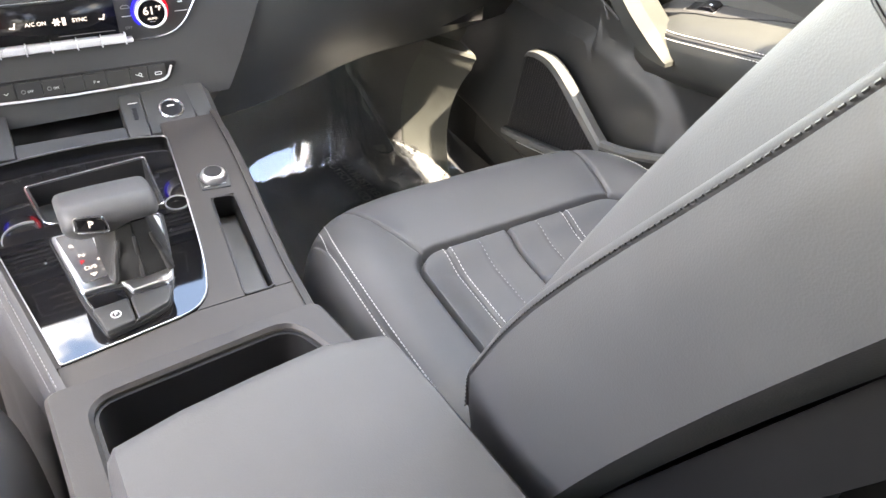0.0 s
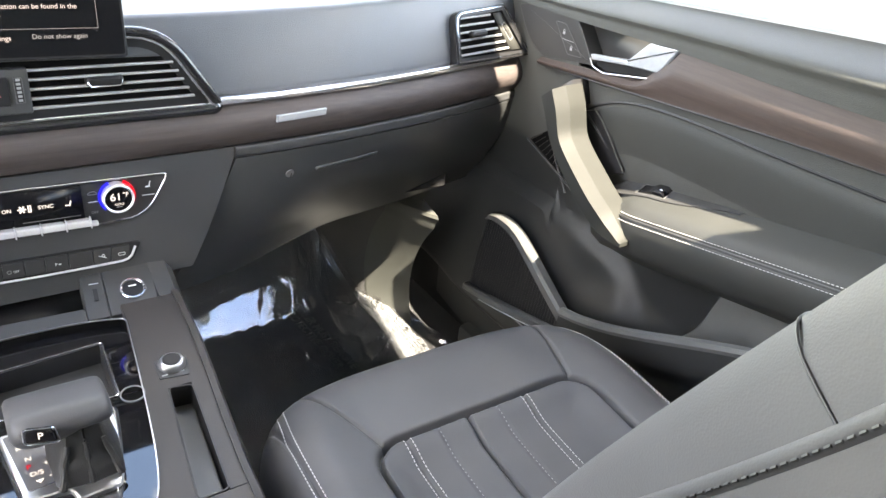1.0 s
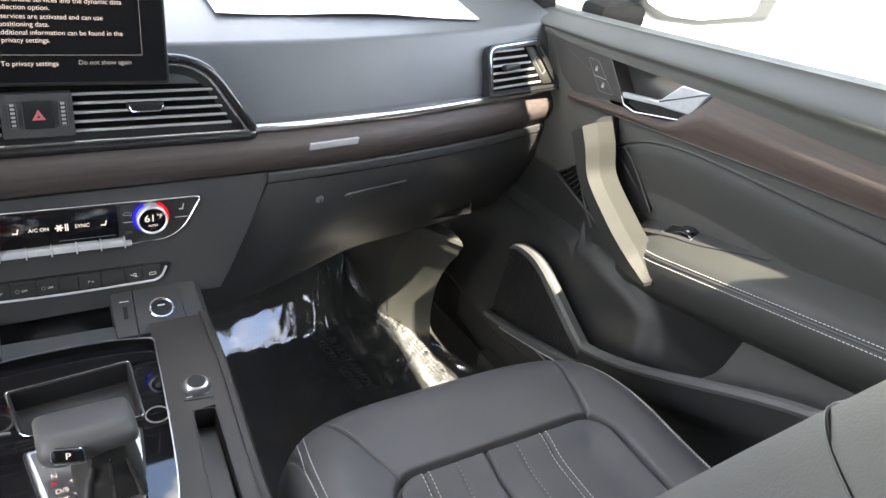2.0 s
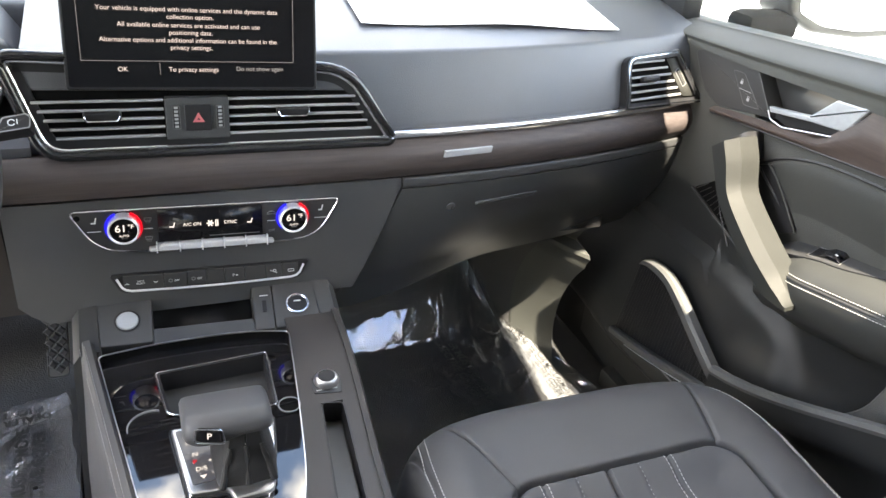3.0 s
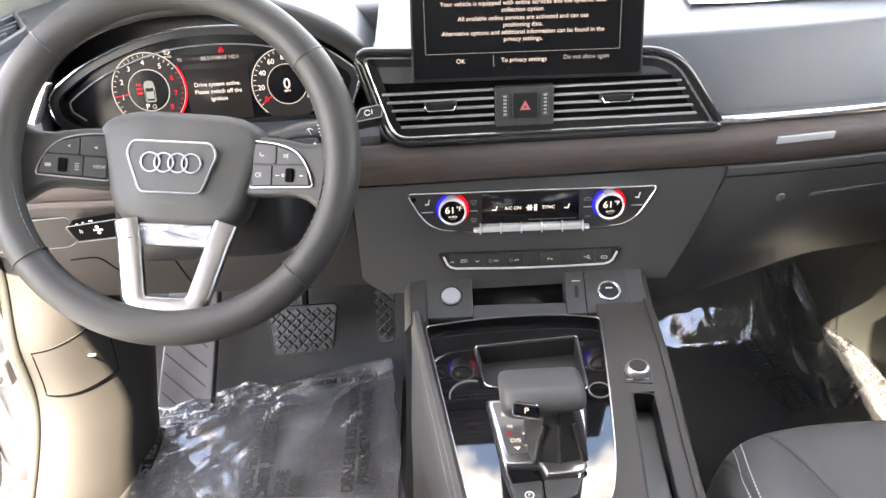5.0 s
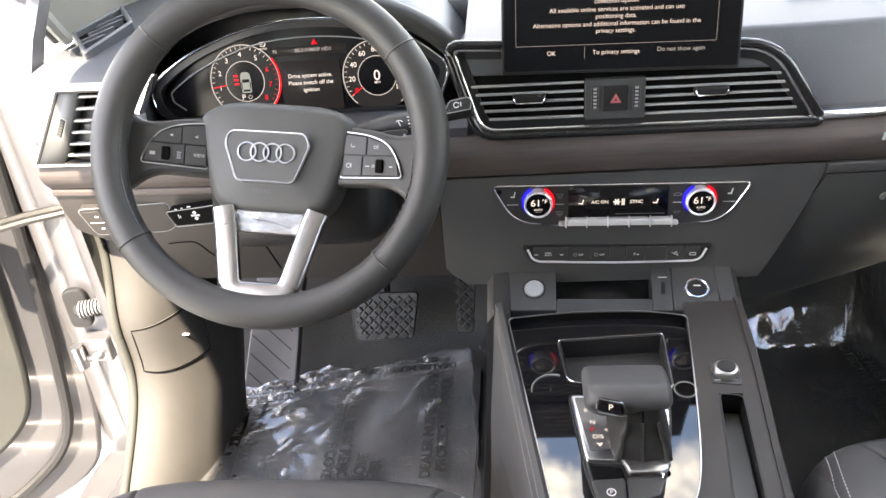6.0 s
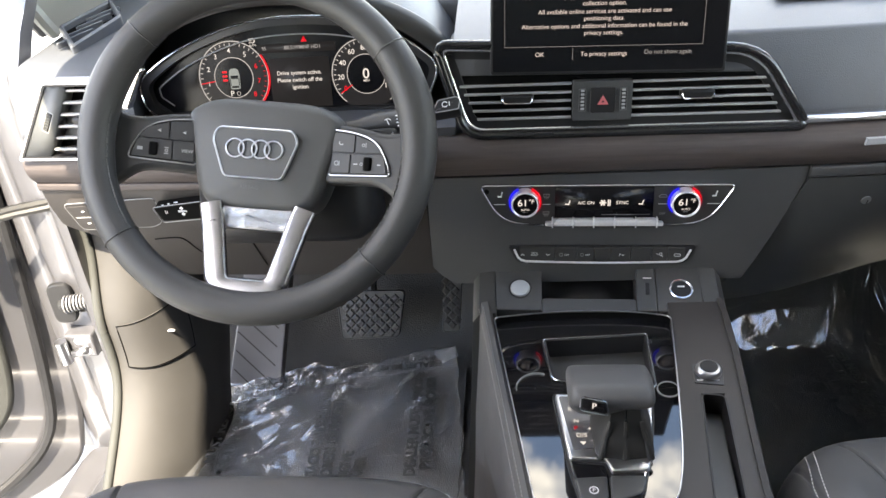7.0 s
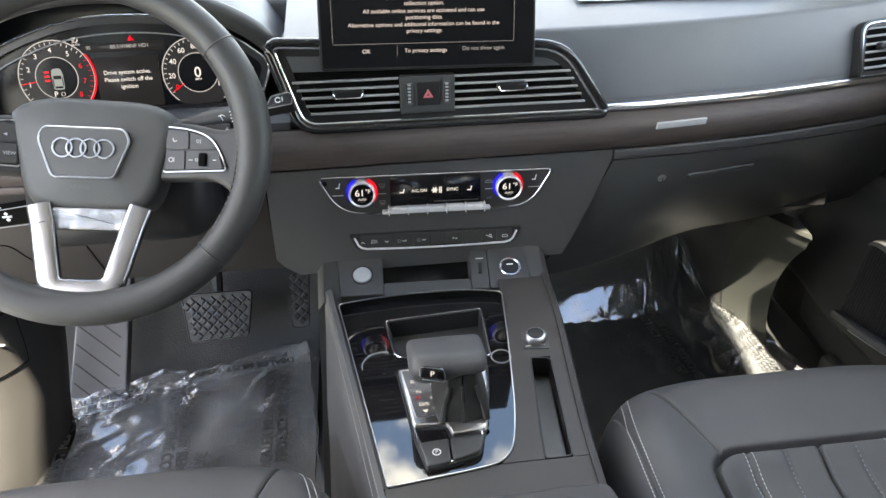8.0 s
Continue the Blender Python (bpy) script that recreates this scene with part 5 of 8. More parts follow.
for pts in ([(-0.0050, 0.0042), (0.0050, 0.0042), (0.0042, 0.0002), (-0.0042, 0.0002)], [(-0.0042, -0.0085), (0.0042, -0.0085), (0.0048, -0.0108), (-0.0048, -0.0108)], [(-0.0060, 0.0025), (-0.0050, 0.0000), (-0.0050, -0.0075), (-0.0058, -0.0090)], [(0.0060, 0.0025), (0.0050, 0.0000), (0.0050, -0.0075), (0.0058, -0.0090)]):
    part("car_window", slab(pts, G0 @ Matrix.Translation((0.001, -0.0015, 0.0011)), 0.0003), SCREEN_BLACK, car, smooth=False)
for k in range(3):
    part("lane_mark", moved(box((-0.014, -0.004 + 0.005 * k, 0), (-0.008, -0.0015 + 0.005 * k, 0.0008)), G0), RED_GLOW, g, smooth=False)
g, G0 = gauge(0.0907, -0.0122, 0.0435, [("0", 212, 1), ("20", 185, 0), ("40", 153, 0), ("60", 121, 0), ("80", 90, 0), ("160", -28, 0)], None, "speedometer")
words("speed_shown", "0", G0 @ Matrix.Translation((0, 0.0, 0.0008)), 0.0125, WHITE_GLOW, g)
words("speed_unit", "MPH", G0 @ Matrix.Translation((0, -0.008, 0.0008)), 0.0028, WHITE_GLOW, g)
part("needle", moved(box((-0.040, -0.0006, 0), (-0.022, 0.0006, 0.0006)), G0 @ pose(0, 0, 0.0006, 0, 0, 34)), RED_GLOW, g, smooth=False)
mid = part("message_panel", slab([(-0.0305, -0.049), (0.0452, -0.049), (0.0452, 0.0112), (-0.0305, 0.0115)], KF @ Matrix.Translation((0, 0, 0.0008)), 0.0006), GAUGE, clus, "message window")
for k, tx in enumerate(("Drive system active.", "Please switch off the", "ignition")):
    words("message", tx, KF @ Matrix.Translation((0.0068, -0.007 - 0.0086 * k, 0.0010)), 0.0050, WHITE_GLOW, mid)
words("status_line", "95", KF @ Matrix.Translation((-0.034, 0.0235, 0.001)), 0.0042, GREY_GLOW, clus)
words("status_line", "88.5:WMNF HD1", KF @ Matrix.Translation((0.0145, 0.0235, 0.001)), 0.0046, GREY_GLOW, clus)
part("status_back", slab([(-0.0430, 0.0185), (0.0553, 0.0175), (0.0553, 0.0285), (-0.0430, 0.0285)], KF @ Matrix.Translation((0, 0, 0.0006)), 0.0004), GAUGE, clus)
part("warning_mark", slab([(0.0128, 0.0298), (0.0208, 0.0298), (0.0168, 0.0365)], KF @ Matrix.Translation((0, 0, 0.0012)), 0.0006), RED_GLOW, clus, "red warning triangle")
part("lamp_mark", joined(*[moved(box((-0.0520, 0.0312 + 0.0022 * k, 0), (-0.0488, 0.0320 + 0.0022 * k, 0.001)), KF) for k in range(3)], annulus(KF @ Matrix.Translation((-0.0478, 0.0338, 0.001)), 0.0022, 0.0032, 0.0006, 16, start=-95, stop=95)), WHITE_GLOW, clus, "headlamp symbol")
words("lamp_word", "AUTO", KF @ Matrix.Translation((-0.0478, 0.0282, 0.001)), 0.0024, WHITE_GLOW, clus)


def hood_shape(u, v):
    a = lerp(-1, 1, u)
    edge = 0.7900 - 0.084 * abs(a) ** 2.3 - 0.030 * abs(a) ** 12
    y = lerp(0.178, 0.44, v ** 1.3) + 0.03 * abs(a) ** 3 * (1 - v)
    return Vector((-0.378 + 0.212 * a, y, edge + 0.020 * math.sin(min(1, v * 1.4) * math.pi * 0.5) - 0.03 * v * (abs(a) ** 4)))


part("hood", sheet(hood_shape, 32, 10, (0, 0.012, -0.02)), DASH, clus, "dark grey curved hood")
part("hood_lip", tube([hood_shape(k / 48, 0) + Vector((0, 0.004, -0.012)) for k in range(49)], 0.013, 10), DARKGREY, clus, "dark rounded hood lip")
part("inner_line", tube([KF @ Vector((p[0], p[1], 0.006)) for p in inset(k_out, 0.021)[3:-3]], 0.0009, 5), GREY_PRINT, clus)
for s, x in ((-1, -0.588), (1, -0.164)):
    part("hood_side", box((x - 0.014, 0.150, 0.618), (x + 0.014, 0.26, 0.705), 0.006), DASH, clus)

# ---- pedals ----
def pedal(name, label, at, normal, outline, arm_x):
    th = thing(name, at, label, "pedal")
    P0 = facing(at, normal)
    part("pad", slab(rounded(outline, 0.009), P0, 0.014, 0.003), RUBBER, th)
    xs, ys = [p[0] for p in outline], [p[1] for p in outline]
    x0, x1, y0, y1 = min(xs) + 0.006, max(xs) - 0.006, min(ys) + 0.006, max(ys) - 0.006
    # raised lozenges between grooves
    g = 0.0062
    lozenge = mesh_of("tread_block", loft([[(sx * r, sy * r, z) for sx, sy in ((1, 0), (0, 1), (-1, 0), (0, -1))] for r, z in ((g * 1.28, -0.001), (g * 1.20, 0.0018), (g * 0.80, 0.0030))]), TREAD, False)
    step = g * 1.46
    mid = (x0 + x1) / 2
    for i in range(-14, 15):
        for j in range(-12, 13):
            if (i + j) % 2:
                continue
            x, y = mid + i * step, j * step
            fr = min(1, max(0, (y - y0) / (y1 - y0)))
            if y0 <= y <= y1 and abs(x - mid) <= (x1 - x0) / 2 * lerp(0.84, 1.0, fr):
                b = hang(new("tread_block", lozenge), th)
                b.matrix_basis = P0 @ Matrix.Translation((x, y, 0))
    rim_ = rounded(outline, 0.009)
    part("pad_rim", ring_plate(rim_, inset(rim_, 0.0022), P0 @ Matrix.Translation((0, 0, 0.0018)), 0.006, 0.0006), TREAD, th)
    part("arm", tube([(at[0], at[1] + 0.012, at[2]), (at[0], at[1] + 0.09, at[2] + 0.10), (at[0], at[1] + 0.12, at[2] + 0.26)], 0.010, 8), DARK, th)
    return th


pedal("brake_pedal", "wide black rubber brake pedal with a diamond tread", (-0.370, 0.42, 0.168), (0, -0.9, 0.45), [(-0.062, 0.040), (0.064, 0.040), (0.051, -0.044), (-0.054, -0.048)], 0)
pedal("accelerator_pedal", "narrow black rubber accelerator pedal with a diamond tread", (-0.219, 0.42, 0.182), (0, -0.95, 0.3), [(-0.012, 0.052), (0.017, 0.052), (0.010, -0.050), (-0.022, -0.050)], 0)
RF = facing((-0.580, 0.375, 0.100), (0, -0.64, 0.77), (0, 0.77, 0.64))
rest = thing("foot_rest", (-0.58, 0.4, FLOOR), "ribbed grey plastic foot rest", "foot rest")
part("plate", slab(rounded([(-0.052, -0.110), (0.046, -0.110), (0.048, 0.20), (-0.044, 0.20)], 0.008), RF, 0.02, 0.003), FOOTREST, rest)
for k in range(6):
    part("rib", moved(box((-0.050, -0.0012, -0.001), (0.050, 0.0012, 0.0018)), RF @ pose(-0.004, -0.05 + 0.035 * k, 0, 0, 0, -40)), RUBBER, rest, smooth=False)

# ---- seats ----
SX, SY = 0.370, -0.068   # middle and front edge of the passenger cushion
HALF = 0.232


def groove(d, w, depth):
    return -depth * math.exp(-(d / w) ** 2)


def cushion_z(x, y):
    dx, dy = x - SX, y - SY
    a = abs(dx) / HALF
    b = max(0.0, (dy + 0.24) / 0.24)
    r = (a ** 4.5 + b ** 4.5) ** (1 / 4.5)
    r = min(r, 0.9999)
    z = 0.386 - 0.145 * (1 - (1 - r ** 9) ** (1 / 3.2))
    z += 0.014 * smooth01(0.50, 0.80, a) * smooth01(0.05, -0.18, dy) - 0.012 * smooth01(-0.10, -0.30, dy)
    # inner panel
    px, py = abs(dx) - (0.137 - 0.035), abs(dy + 0.42) - (0.268 - 0.035)
    sd = math.hypot(max(px, 0), max(py, 0)) + min(max(px, py), 0) - 0.035
    z += -0.012 * (1 - smooth01(-0.03, 0.012, sd)) + groove(sd, 0.0025, 0.012)
    z += 0.005 * math.exp(-((sd + 0.018) / 0.016) ** 2) * (1 if sd < 0 else 0.6)
    if sd < 0:
        for c, w, dep in ((0.0, 0.0022, 0.007), (-0.075, 0.0022, 0.0026), (0.075, 0.0022, 0.0026), (-0.0375, 0.002, 0.0012), (0.0375, 0.002, 0.0012)):
            z += groove(dx + 0.020 - c, w, dep)
    elif dy > -0.16 and r < 0.97:
        z += groove(abs(dx) - lerp(0.122, 0.162, (dy + 0.155) / 0.13), 0.0022, 0.004)
    z += groove((a - 0.865) * HALF, 0.0018, 0.0032) * smooth01(0.02, -0.05, dy)
    return z


def cushion(u, v):
    a = math.sin((2 * u - 1) * math.pi / 2)
    b = 1 - v ** 1.35 * (0.52 / 0.24)
    bb = max(0.0, b)
    m = max(abs(a), bb)
    s = (abs(a) ** 4.5 + bb ** 4.5) ** (1 / 4.5)
    k = m / s if s > 1e-6 else 1
    x, y = SX + a * k * HALF, SY - 0.24 + (bb * k * 0.24 if b > 0 else b * 0.24)
    return Vector((x, y, cushion_z(x, y)))


seat = thing("passenger_seat", (SX, SY - 0.25, FLOOR), "black leather front passenger seat with pale stitching", "car seat", "front seats")
part("cushion", sheet(cushion, 320, 440, (0, 0, -0.02)), LEATHER, seat)
part("cushion_skirt", box((SX - 0.205, SY - 0.50, 0.17), (SX + 0.205, SY - 0.045, 0.262), 0.03, 3), LEATHER, seat)
part("base", box((SX - 0.18, SY - 0.48, FLOOR), (SX + 0.18, SY - 0.08, 0.20), 0.02), DARK, seat)


def on_cushion(pts, n=80, lift=0.0004):
    return [Vector((p.x, p.y, cushion_z(p.x, p.y) + lift)) for p in curve_pts([(x, y, 0) for x, y in pts], n)]


for c in (-0.075, 0.075):
    for o in (-0.0042, 0.0042):
        stitches(on_cushion([(SX - 0.020 + c + o, SY - 0.154), (SX - 0.020 + c + o, SY - 0.30), (SX - 0.020 + c + o, SY - 0.48)]), seat)
for c in (-0.0375, 0.0375):
    stitches(on_cushion([(SX - 0.020 + c, SY - 0.156), (SX - 0.020 + c, SY - 0.30), (SX - 0.020 + c, SY - 0.48)]), seat, length=0.002, gap=0.003, r=0.0005, mat=GREY_PRINT)
for s in (-1, 1):
    for o in (-0.0034, 0.0034):
        w = HALF * 0.865 + o
        stitches(on_cushion([(SX + s * (w - 0.030), SY - 0.018), (SX + s * (w - 0.012), SY - 0.06), (SX + s * w, SY - 0.14), (SX + s * w, SY - 0.30), (SX + s * w, SY - 0.48)], 120), seat, r=0.0006)

# dark sewn seams: round the inner panel, and from its corners to the front edge
pan = []
for k in range(49):
    a = math.pi * k / 48
    px_, py_ = 0.102 * (1 if a < math.pi / 2 else -1) + 0.035 * math.cos(a), -0.187 + 0.035 * math.sin(a)
    pan.append((SX + px_, SY + py_))
pan = [(SX + 0.137, SY - 0.48), (SX + 0.137, SY - 0.30)] + pan + [(SX - 0.137, SY - 0.30), (SX - 0.137, SY - 0.48)]
part("panel_seam", tube([Vector((x, y, cushion_z(x, y) + 0.0006)) for x, y in pan], 0.0011, 6), INK, seat, "dark sewn seam")
for s in (-1, 1):
    cs = [(SX + s * lerp(0.124, 0.166, k / 30), SY - lerp(0.150, 0.012, k / 30)) for k in range(31)]
    part("corner_seam", tube([Vector((x, y, cushion_z(x, y) + 0.0004)) for x, y in cs], 0.0008, 6), INK, seat, "dark sewn seam")

# backrest: cross-sections along a reclined spine
BACK0, LEAN = Vector((0.363, -0.400, 0.385)), radians(26)
UPV, FWD = Vector((0, -math.sin(LEAN), math.cos(LEAN))), Vector((0, math.cos(LEAN), math.sin(LEAN)))


def seam_depth(h):
    """How far in front of the spine the side seam runs at height h."""
    return 0.003 - 0.040 * smooth01(0.12, 0.52, h) - 0.02 * (1 - smooth01(0.0, 0.06, h))


def back_ring(h):
    w = 0.181 + 0.016 * math.sin(math.pi * min(1, h / 0.62)) - 0.05 * smooth01(0.52, 0.68, h)
    sh = 0.010 * math.sin(math.pi * min(1.0, h / 0.5))
    tk = 0.012 * (1 - smooth01(0.0, 0.05, h))
    e = seam_depth(h) + 0.0205 - sh
    half = [(-w + 0.012, -0.118), (-w - 0.010, -0.105), (-w - 0.016, -0.060), (-w - 0.0125, -0.036 + e), (-w - 0.0075, -0.0225 + e), (-w - 0.0045, -0.0235 + e), (-w - 0.002, -0.0200 + e), (-w + 0.006, -0.004 + 0.25 * e), (-w + 0.018, 0.004), (-w + 0.034, 0.002), (-w + 0.055, -0.014), (-w + 0.075, -0.032), (-w + 0.082, -0.040), (-w + 0.090, -0.035), (-0.05, -0.036), (0, -0.038)]
    ring = half + [(-x, d) for x, d in reversed(half[:-1])]
    p0 = BACK0 + UPV * h
    return [p0 + Vector((x, 0, 0)) + FWD * (d + (sh if abs(x) > 0.1 else 0) - tk) for x, d in ring]


part("backrest", loft([back_ring(h) for h in [0.0, 0.004, 0.012, 0.03, 0.06, 0.10, 0.15, 0.20, 0.25, 0.295, 0.300, 0.303, 0.308, 0.35, 0.40, 0.45, 0.50, 0.55, 0.60, 0.64, 0.665, 0.675]]), LEATHER, seat)
part("back_shell", loft([[BACK0 + UPV * h + Vector((x, 0, 0)) + FWD * d for x, d in ((-0.172, -0.112), (-0.16, -0.15), (0, -0.165), (0.16, -0.15), (0.172, -0.112))] for h in (0.0, 0.06, 0.3, 0.55, 0.64)]), DARK, seat)
for s in (-1, 1):
    seam = []
    for k in range(60):
        h = 0.02 + 0.58 * k / 59
        w = 0.181 + 0.016 * math.sin(math.pi * min(1, h / 0.62)) - 0.05 * smooth01(0.52, 0.68, h)
        seam.append(BACK0 + UPV * h + Vector((s * (w + 0.0065), 0, 0)) + FWD * (seam_depth(h) + 0.0005))
    stitches(seam, seat, length=0.0026, gap=0.0020, r=0.0007, mat=INK)
    part("seam_lip", tube([p + Vector((-s * 0.0058, 0, 0)) + FWD * 0.0005 for p in seam], 0.0046, 10), LEATHER, seat)
for s in (-1, 1):
    fold = []
    for k in range(13):
        w = 0.181 + 0.016 * math.sin(math.pi * 0.442 / 0.62)
        sh = 0.010 * math.sin(math.pi * 0.442 / 0.5)
        e = seam_depth(0.442) + 0.0205 - sh
        x, d = path_at([(w + 0.002, -0.0200 + e, 0), (w - 0.006, -0.004 + 0.25 * e, 0), (w - 0.018, 0.004, 0), (w - 0.034, 0.002, 0)], k / 12)[:2]
        fold.append(BACK0 + UPV * 0.442 + Vector((s * x, 0, 0)) + FWD * (d + sh))
    part("cross_seam", tube(fold, 0.0008, 6), INK, seat)
part("headrest", moved(box((-0.12, -0.05, 0.0), (0.12, 0.05, 0.17), 0.035, 4), Matrix.Translation(BACK0 + UPV * 0.70 - FWD * 0.06) @ pose(0, 0, 0, 22, 0, 0)), LEATHER, seat)
driver = copy_thing(seat, Matrix.Translation((-0.354, -0.378, FLOOR)))
driver.name = "driver_seat"
tagged(driver, "black leather driver seat with pale stitching")
# ---- end air vents, light switch, badge and lock on the dashboard ----
def end_vent(side, y, outer, name="end_vent"):
    """A four-cornered vent at one end of the dashboard; outer: corners (x, z), inner top first, running to the outside."""
    F = facing((side * 0.63, y, 0.65), (0.20, -1, 0.42) if side > 0 else (-0.06, -1, 0.08))
    if side > 0:
        F = F @ Matrix.Translation((0, 0, 0.005))
    outer = [(x - side * 0.63, z) for x, z in outer]
    pts = [(x, z - 0.65) for x, z in outer]
    o = rounded(pts, [0.018 if side > 0 else 0.004, 0.004, 0.004, 0.004], 5)
    # Driver's frame takes a pale diffuse metal, so sunlight is put into its colour.
    ev = part(name, ring_plate(o, inset(o, 0.0026), F @ Matrix.Translation((0, 0, 0.003)), 0.03, 0.0007), GLOSS_FRAME if side > 0 else BADGE, dash, "air vent in a glossy dark frame" if side > 0 else "air vent in a satin chrome frame")
    if side > 0:
        part("chrome_line", ring_plate(inset(o, 0.0034), inset(o, 0.0044), F @ Matrix.Translation((0, 0, 0.0032)), 0.004), CHROME, ev)
    part("vent_surround", ring_plate(inset(o, 0.0026), inset(o, 0.009 if side > 0 else 0.0048), F @ Matrix.Translation((0, 0, 0.002)), 0.03), DARK, ev)
    # Near-black sheet behind the slats paints the shade inside the vent.
    part("vent_shade", slab(inset(o, 0.004), F @ Matrix.Translation((0, 0, -0.0052 if side > 0 else -0.022)), 0.006), VOID, ev)
    (xi, zi), (xo, zo), (xb, zb), (xc, zc) = outer
    # side plate next to the slats, with a thumb wheel; paled on the driver's side as if sunlit
    w = 0.022
    def out_x(z):
        return lerp(xb, xo, (z - zb) / (zo - zb))
    plate = [(out_x(zo - 0.011) - side * 0.010, zo - 0.011 - 0.65), (out_x(zb + 0.011) - side * 0.008, zb + 0.011 - 0.65), (out_x(zb + 0.011) - side * (0.008 + w), zb + 0.012 - 0.65), (out_x(zo - 0.011) - side * (0.008 + w * 0.8), zo - 0.011 - 0.65)]
    if side < 0:
        plate = [(xo + 0.0035, zo - 0.0040 - 0.65), (xb + 0.0050, zb + 0.0040 - 0.65), (xb + 0.0430, zb + 0.0040 - 0.65), (xo + 0.0290, zo - 0.0040 - 0.65)]
    part("side_plate", slab(plate, F @ Matrix.Translation((0, 0, -0.002 if side > 0 else 0.0006)), 0.02), DOORP if side > 0 else FRAME_GREY, ev)
    zm = (zo + zb) / 2
    wheel_at = F @ pose(out_x(zm) - side * (0.019 if side > 0 else 0.0225), zm - 0.65, 0 if side > 0 else 0.002, 0, 0, side * 30)
    tw = part("thumb_wheel", moved(box((-0.003, -0.012, -0.006), (0.003, 0.012, -0.0005), 0.001), wheel_at), DARK, ev)
    for q in range(6):
        part("wheel_rib", moved(box((-0.0026, -0.0105 + 0.0038 * q, -0.001), (0.0026, -0.0085 + 0.0038 * q, 0.0004)), wheel_at), DOORP, tw, smooth=False)
    wo = rounded([(-0.0045, -0.0135), (0.0045, -0.0135), (0.0045, 0.0135), (-0.0045, 0.0135)], 0.001, 2)
    part("wheel_rim", ring_plate(wo, inset(wo, 0.0008), wheel_at @ Matrix.Translation((0, 0, -0.001)), 0.002), GREY_PRINT, tw)
    for k in range(6):
        z = lerp(max(zb, zc) + 0.0125, min(zi, zo) - 0.010, k / 5)
        x1 = out_x(z) - side * (0.012 + w) if side > 0 else lerp(xb + 0.0430, xo + 0.0290, (z - zb) / (zo - zb))
        x0 = lerp(xc, xi, (z - zc) / (zi - zc)) + side * 0.011
        a, b = sorted((x0, x1))
        part("vent_slat", moved(box((a, -0.0015, -0.0065), (b, 0.0015, -0.001), 0.0007, 1), F @ pose(0, z - 0.65, 0, 4, 0, 0)), SLAT_BRIGHT if side > 0 else SLAT, ev)
    xm = (xi + xc) / 2 + side * 0.045
    part("vent_tab", moved(box((-0.015, -0.005, -0.004), (0.015, 0.004, 0.008), 0.003), F @ Matrix.Translation((xm, zm + 0.003 - 0.65, 0))), DARK, ev)
    return ev


end_vent(1, 0.174, [(0.560, 0.701), (0.662, 0.704), (0.706, 0.626), (0.549, 0.629)])
end_vent(-1, 0.118, [(-0.552, 0.705), (-0.643, 0.706), (-0.702, 0.612), (-0.556, 0.612)])
part("corner_cap", dash_sweep(rounded([(0.108, 0.612), (0.112, 0.600), (0.15, 0.600), (0.15, 0.614)], 0.003, 3), -0.706, -0.556), VENT_RIM, dash, "satin chrome ledge under the vent")
def lid_point(x, z):
    """The place on the glovebox lid at x and height z."""
    u = (x - seam_right(z) - 0.002) / (0.712 - seam_right(z) - 0.002)
    return glove_shape(u, (0.556 - z) / 0.178)


# bright badge on the decor strip
BF = facing((0.3075, 0.1015 + bow(0.3075), 0.6045), (0.07, -1, 0.10))
part("strip_badge", slab([(-0.0335, -0.0040), (0.0310, -0.0030), (0.0330, 0.0045), (-0.0315, 0.0036)], BF @ Matrix.Translation((0, 0, 0.0012)), 0.006, 0.0008), STRIP_BADGE, dash, "small bright metal badge")
KFk = facing(lid_point(0.2995, 0.522), (0.05, -1, -0.30))
part("glovebox_lock", disc(KFk @ Matrix.Translation((0, 0, 0.0008)), 0.0058, 0.02, 0.0006, 20), RING_METAL, glove, "small round lock")
part("key_slot", moved(box((-0.0006, -0.003, 0), (0.0006, 0.003, 0.0006)), KFk @ Matrix.Translation((0, 0, 0.0032))), INK, glove, smooth=False)
part("pull_recess", slab(rounded([(-0.050, -0.003), (0.040, -0.004), (0.050, 0.007), (-0.050, 0.004)], 0.004), facing(lid_point(0.385, 0.520), (0.16, -1, -0.32)) @ Matrix.Translation((0, 0, 0.0022)), 0.02, 0.0022), LOWER, glove, "shallow pull recess")

# dark joints of the lower dashboard
part("panel_joint", tube([(-0.2085, 0.1215 + 0.07 * ((0.556 - z) / 0.16) ** 1.4 * 0.3, z) for z in (0.556, 0.53, 0.50, 0.47, 0.445)], 0.0013, 6), VOID, dash)


def knee_point(x, z):
    return Vector((x, knee_y(x, z) - 0.0006, z))


part("cover_joint", tube([knee_point(p.x, p.y) for p in curve_pts([(-0.585, 0.474, 0), (-0.565, 0.477, 0), (-0.545, 0.476, 0), (-0.535, 0.455, 0), (-0.528, 0.442, 0)], 16)], 0.0008, 5), VOID, dash)
part("cover_joint", tube([knee_point(p.x, p.y) for p in curve_pts([(-0.470, 0.545, 0), (-0.455, 0.50, 0), (-0.450, 0.46, 0), (-0.448, 0.415, 0)], 16)], 0.0009, 5), VOID, dash)

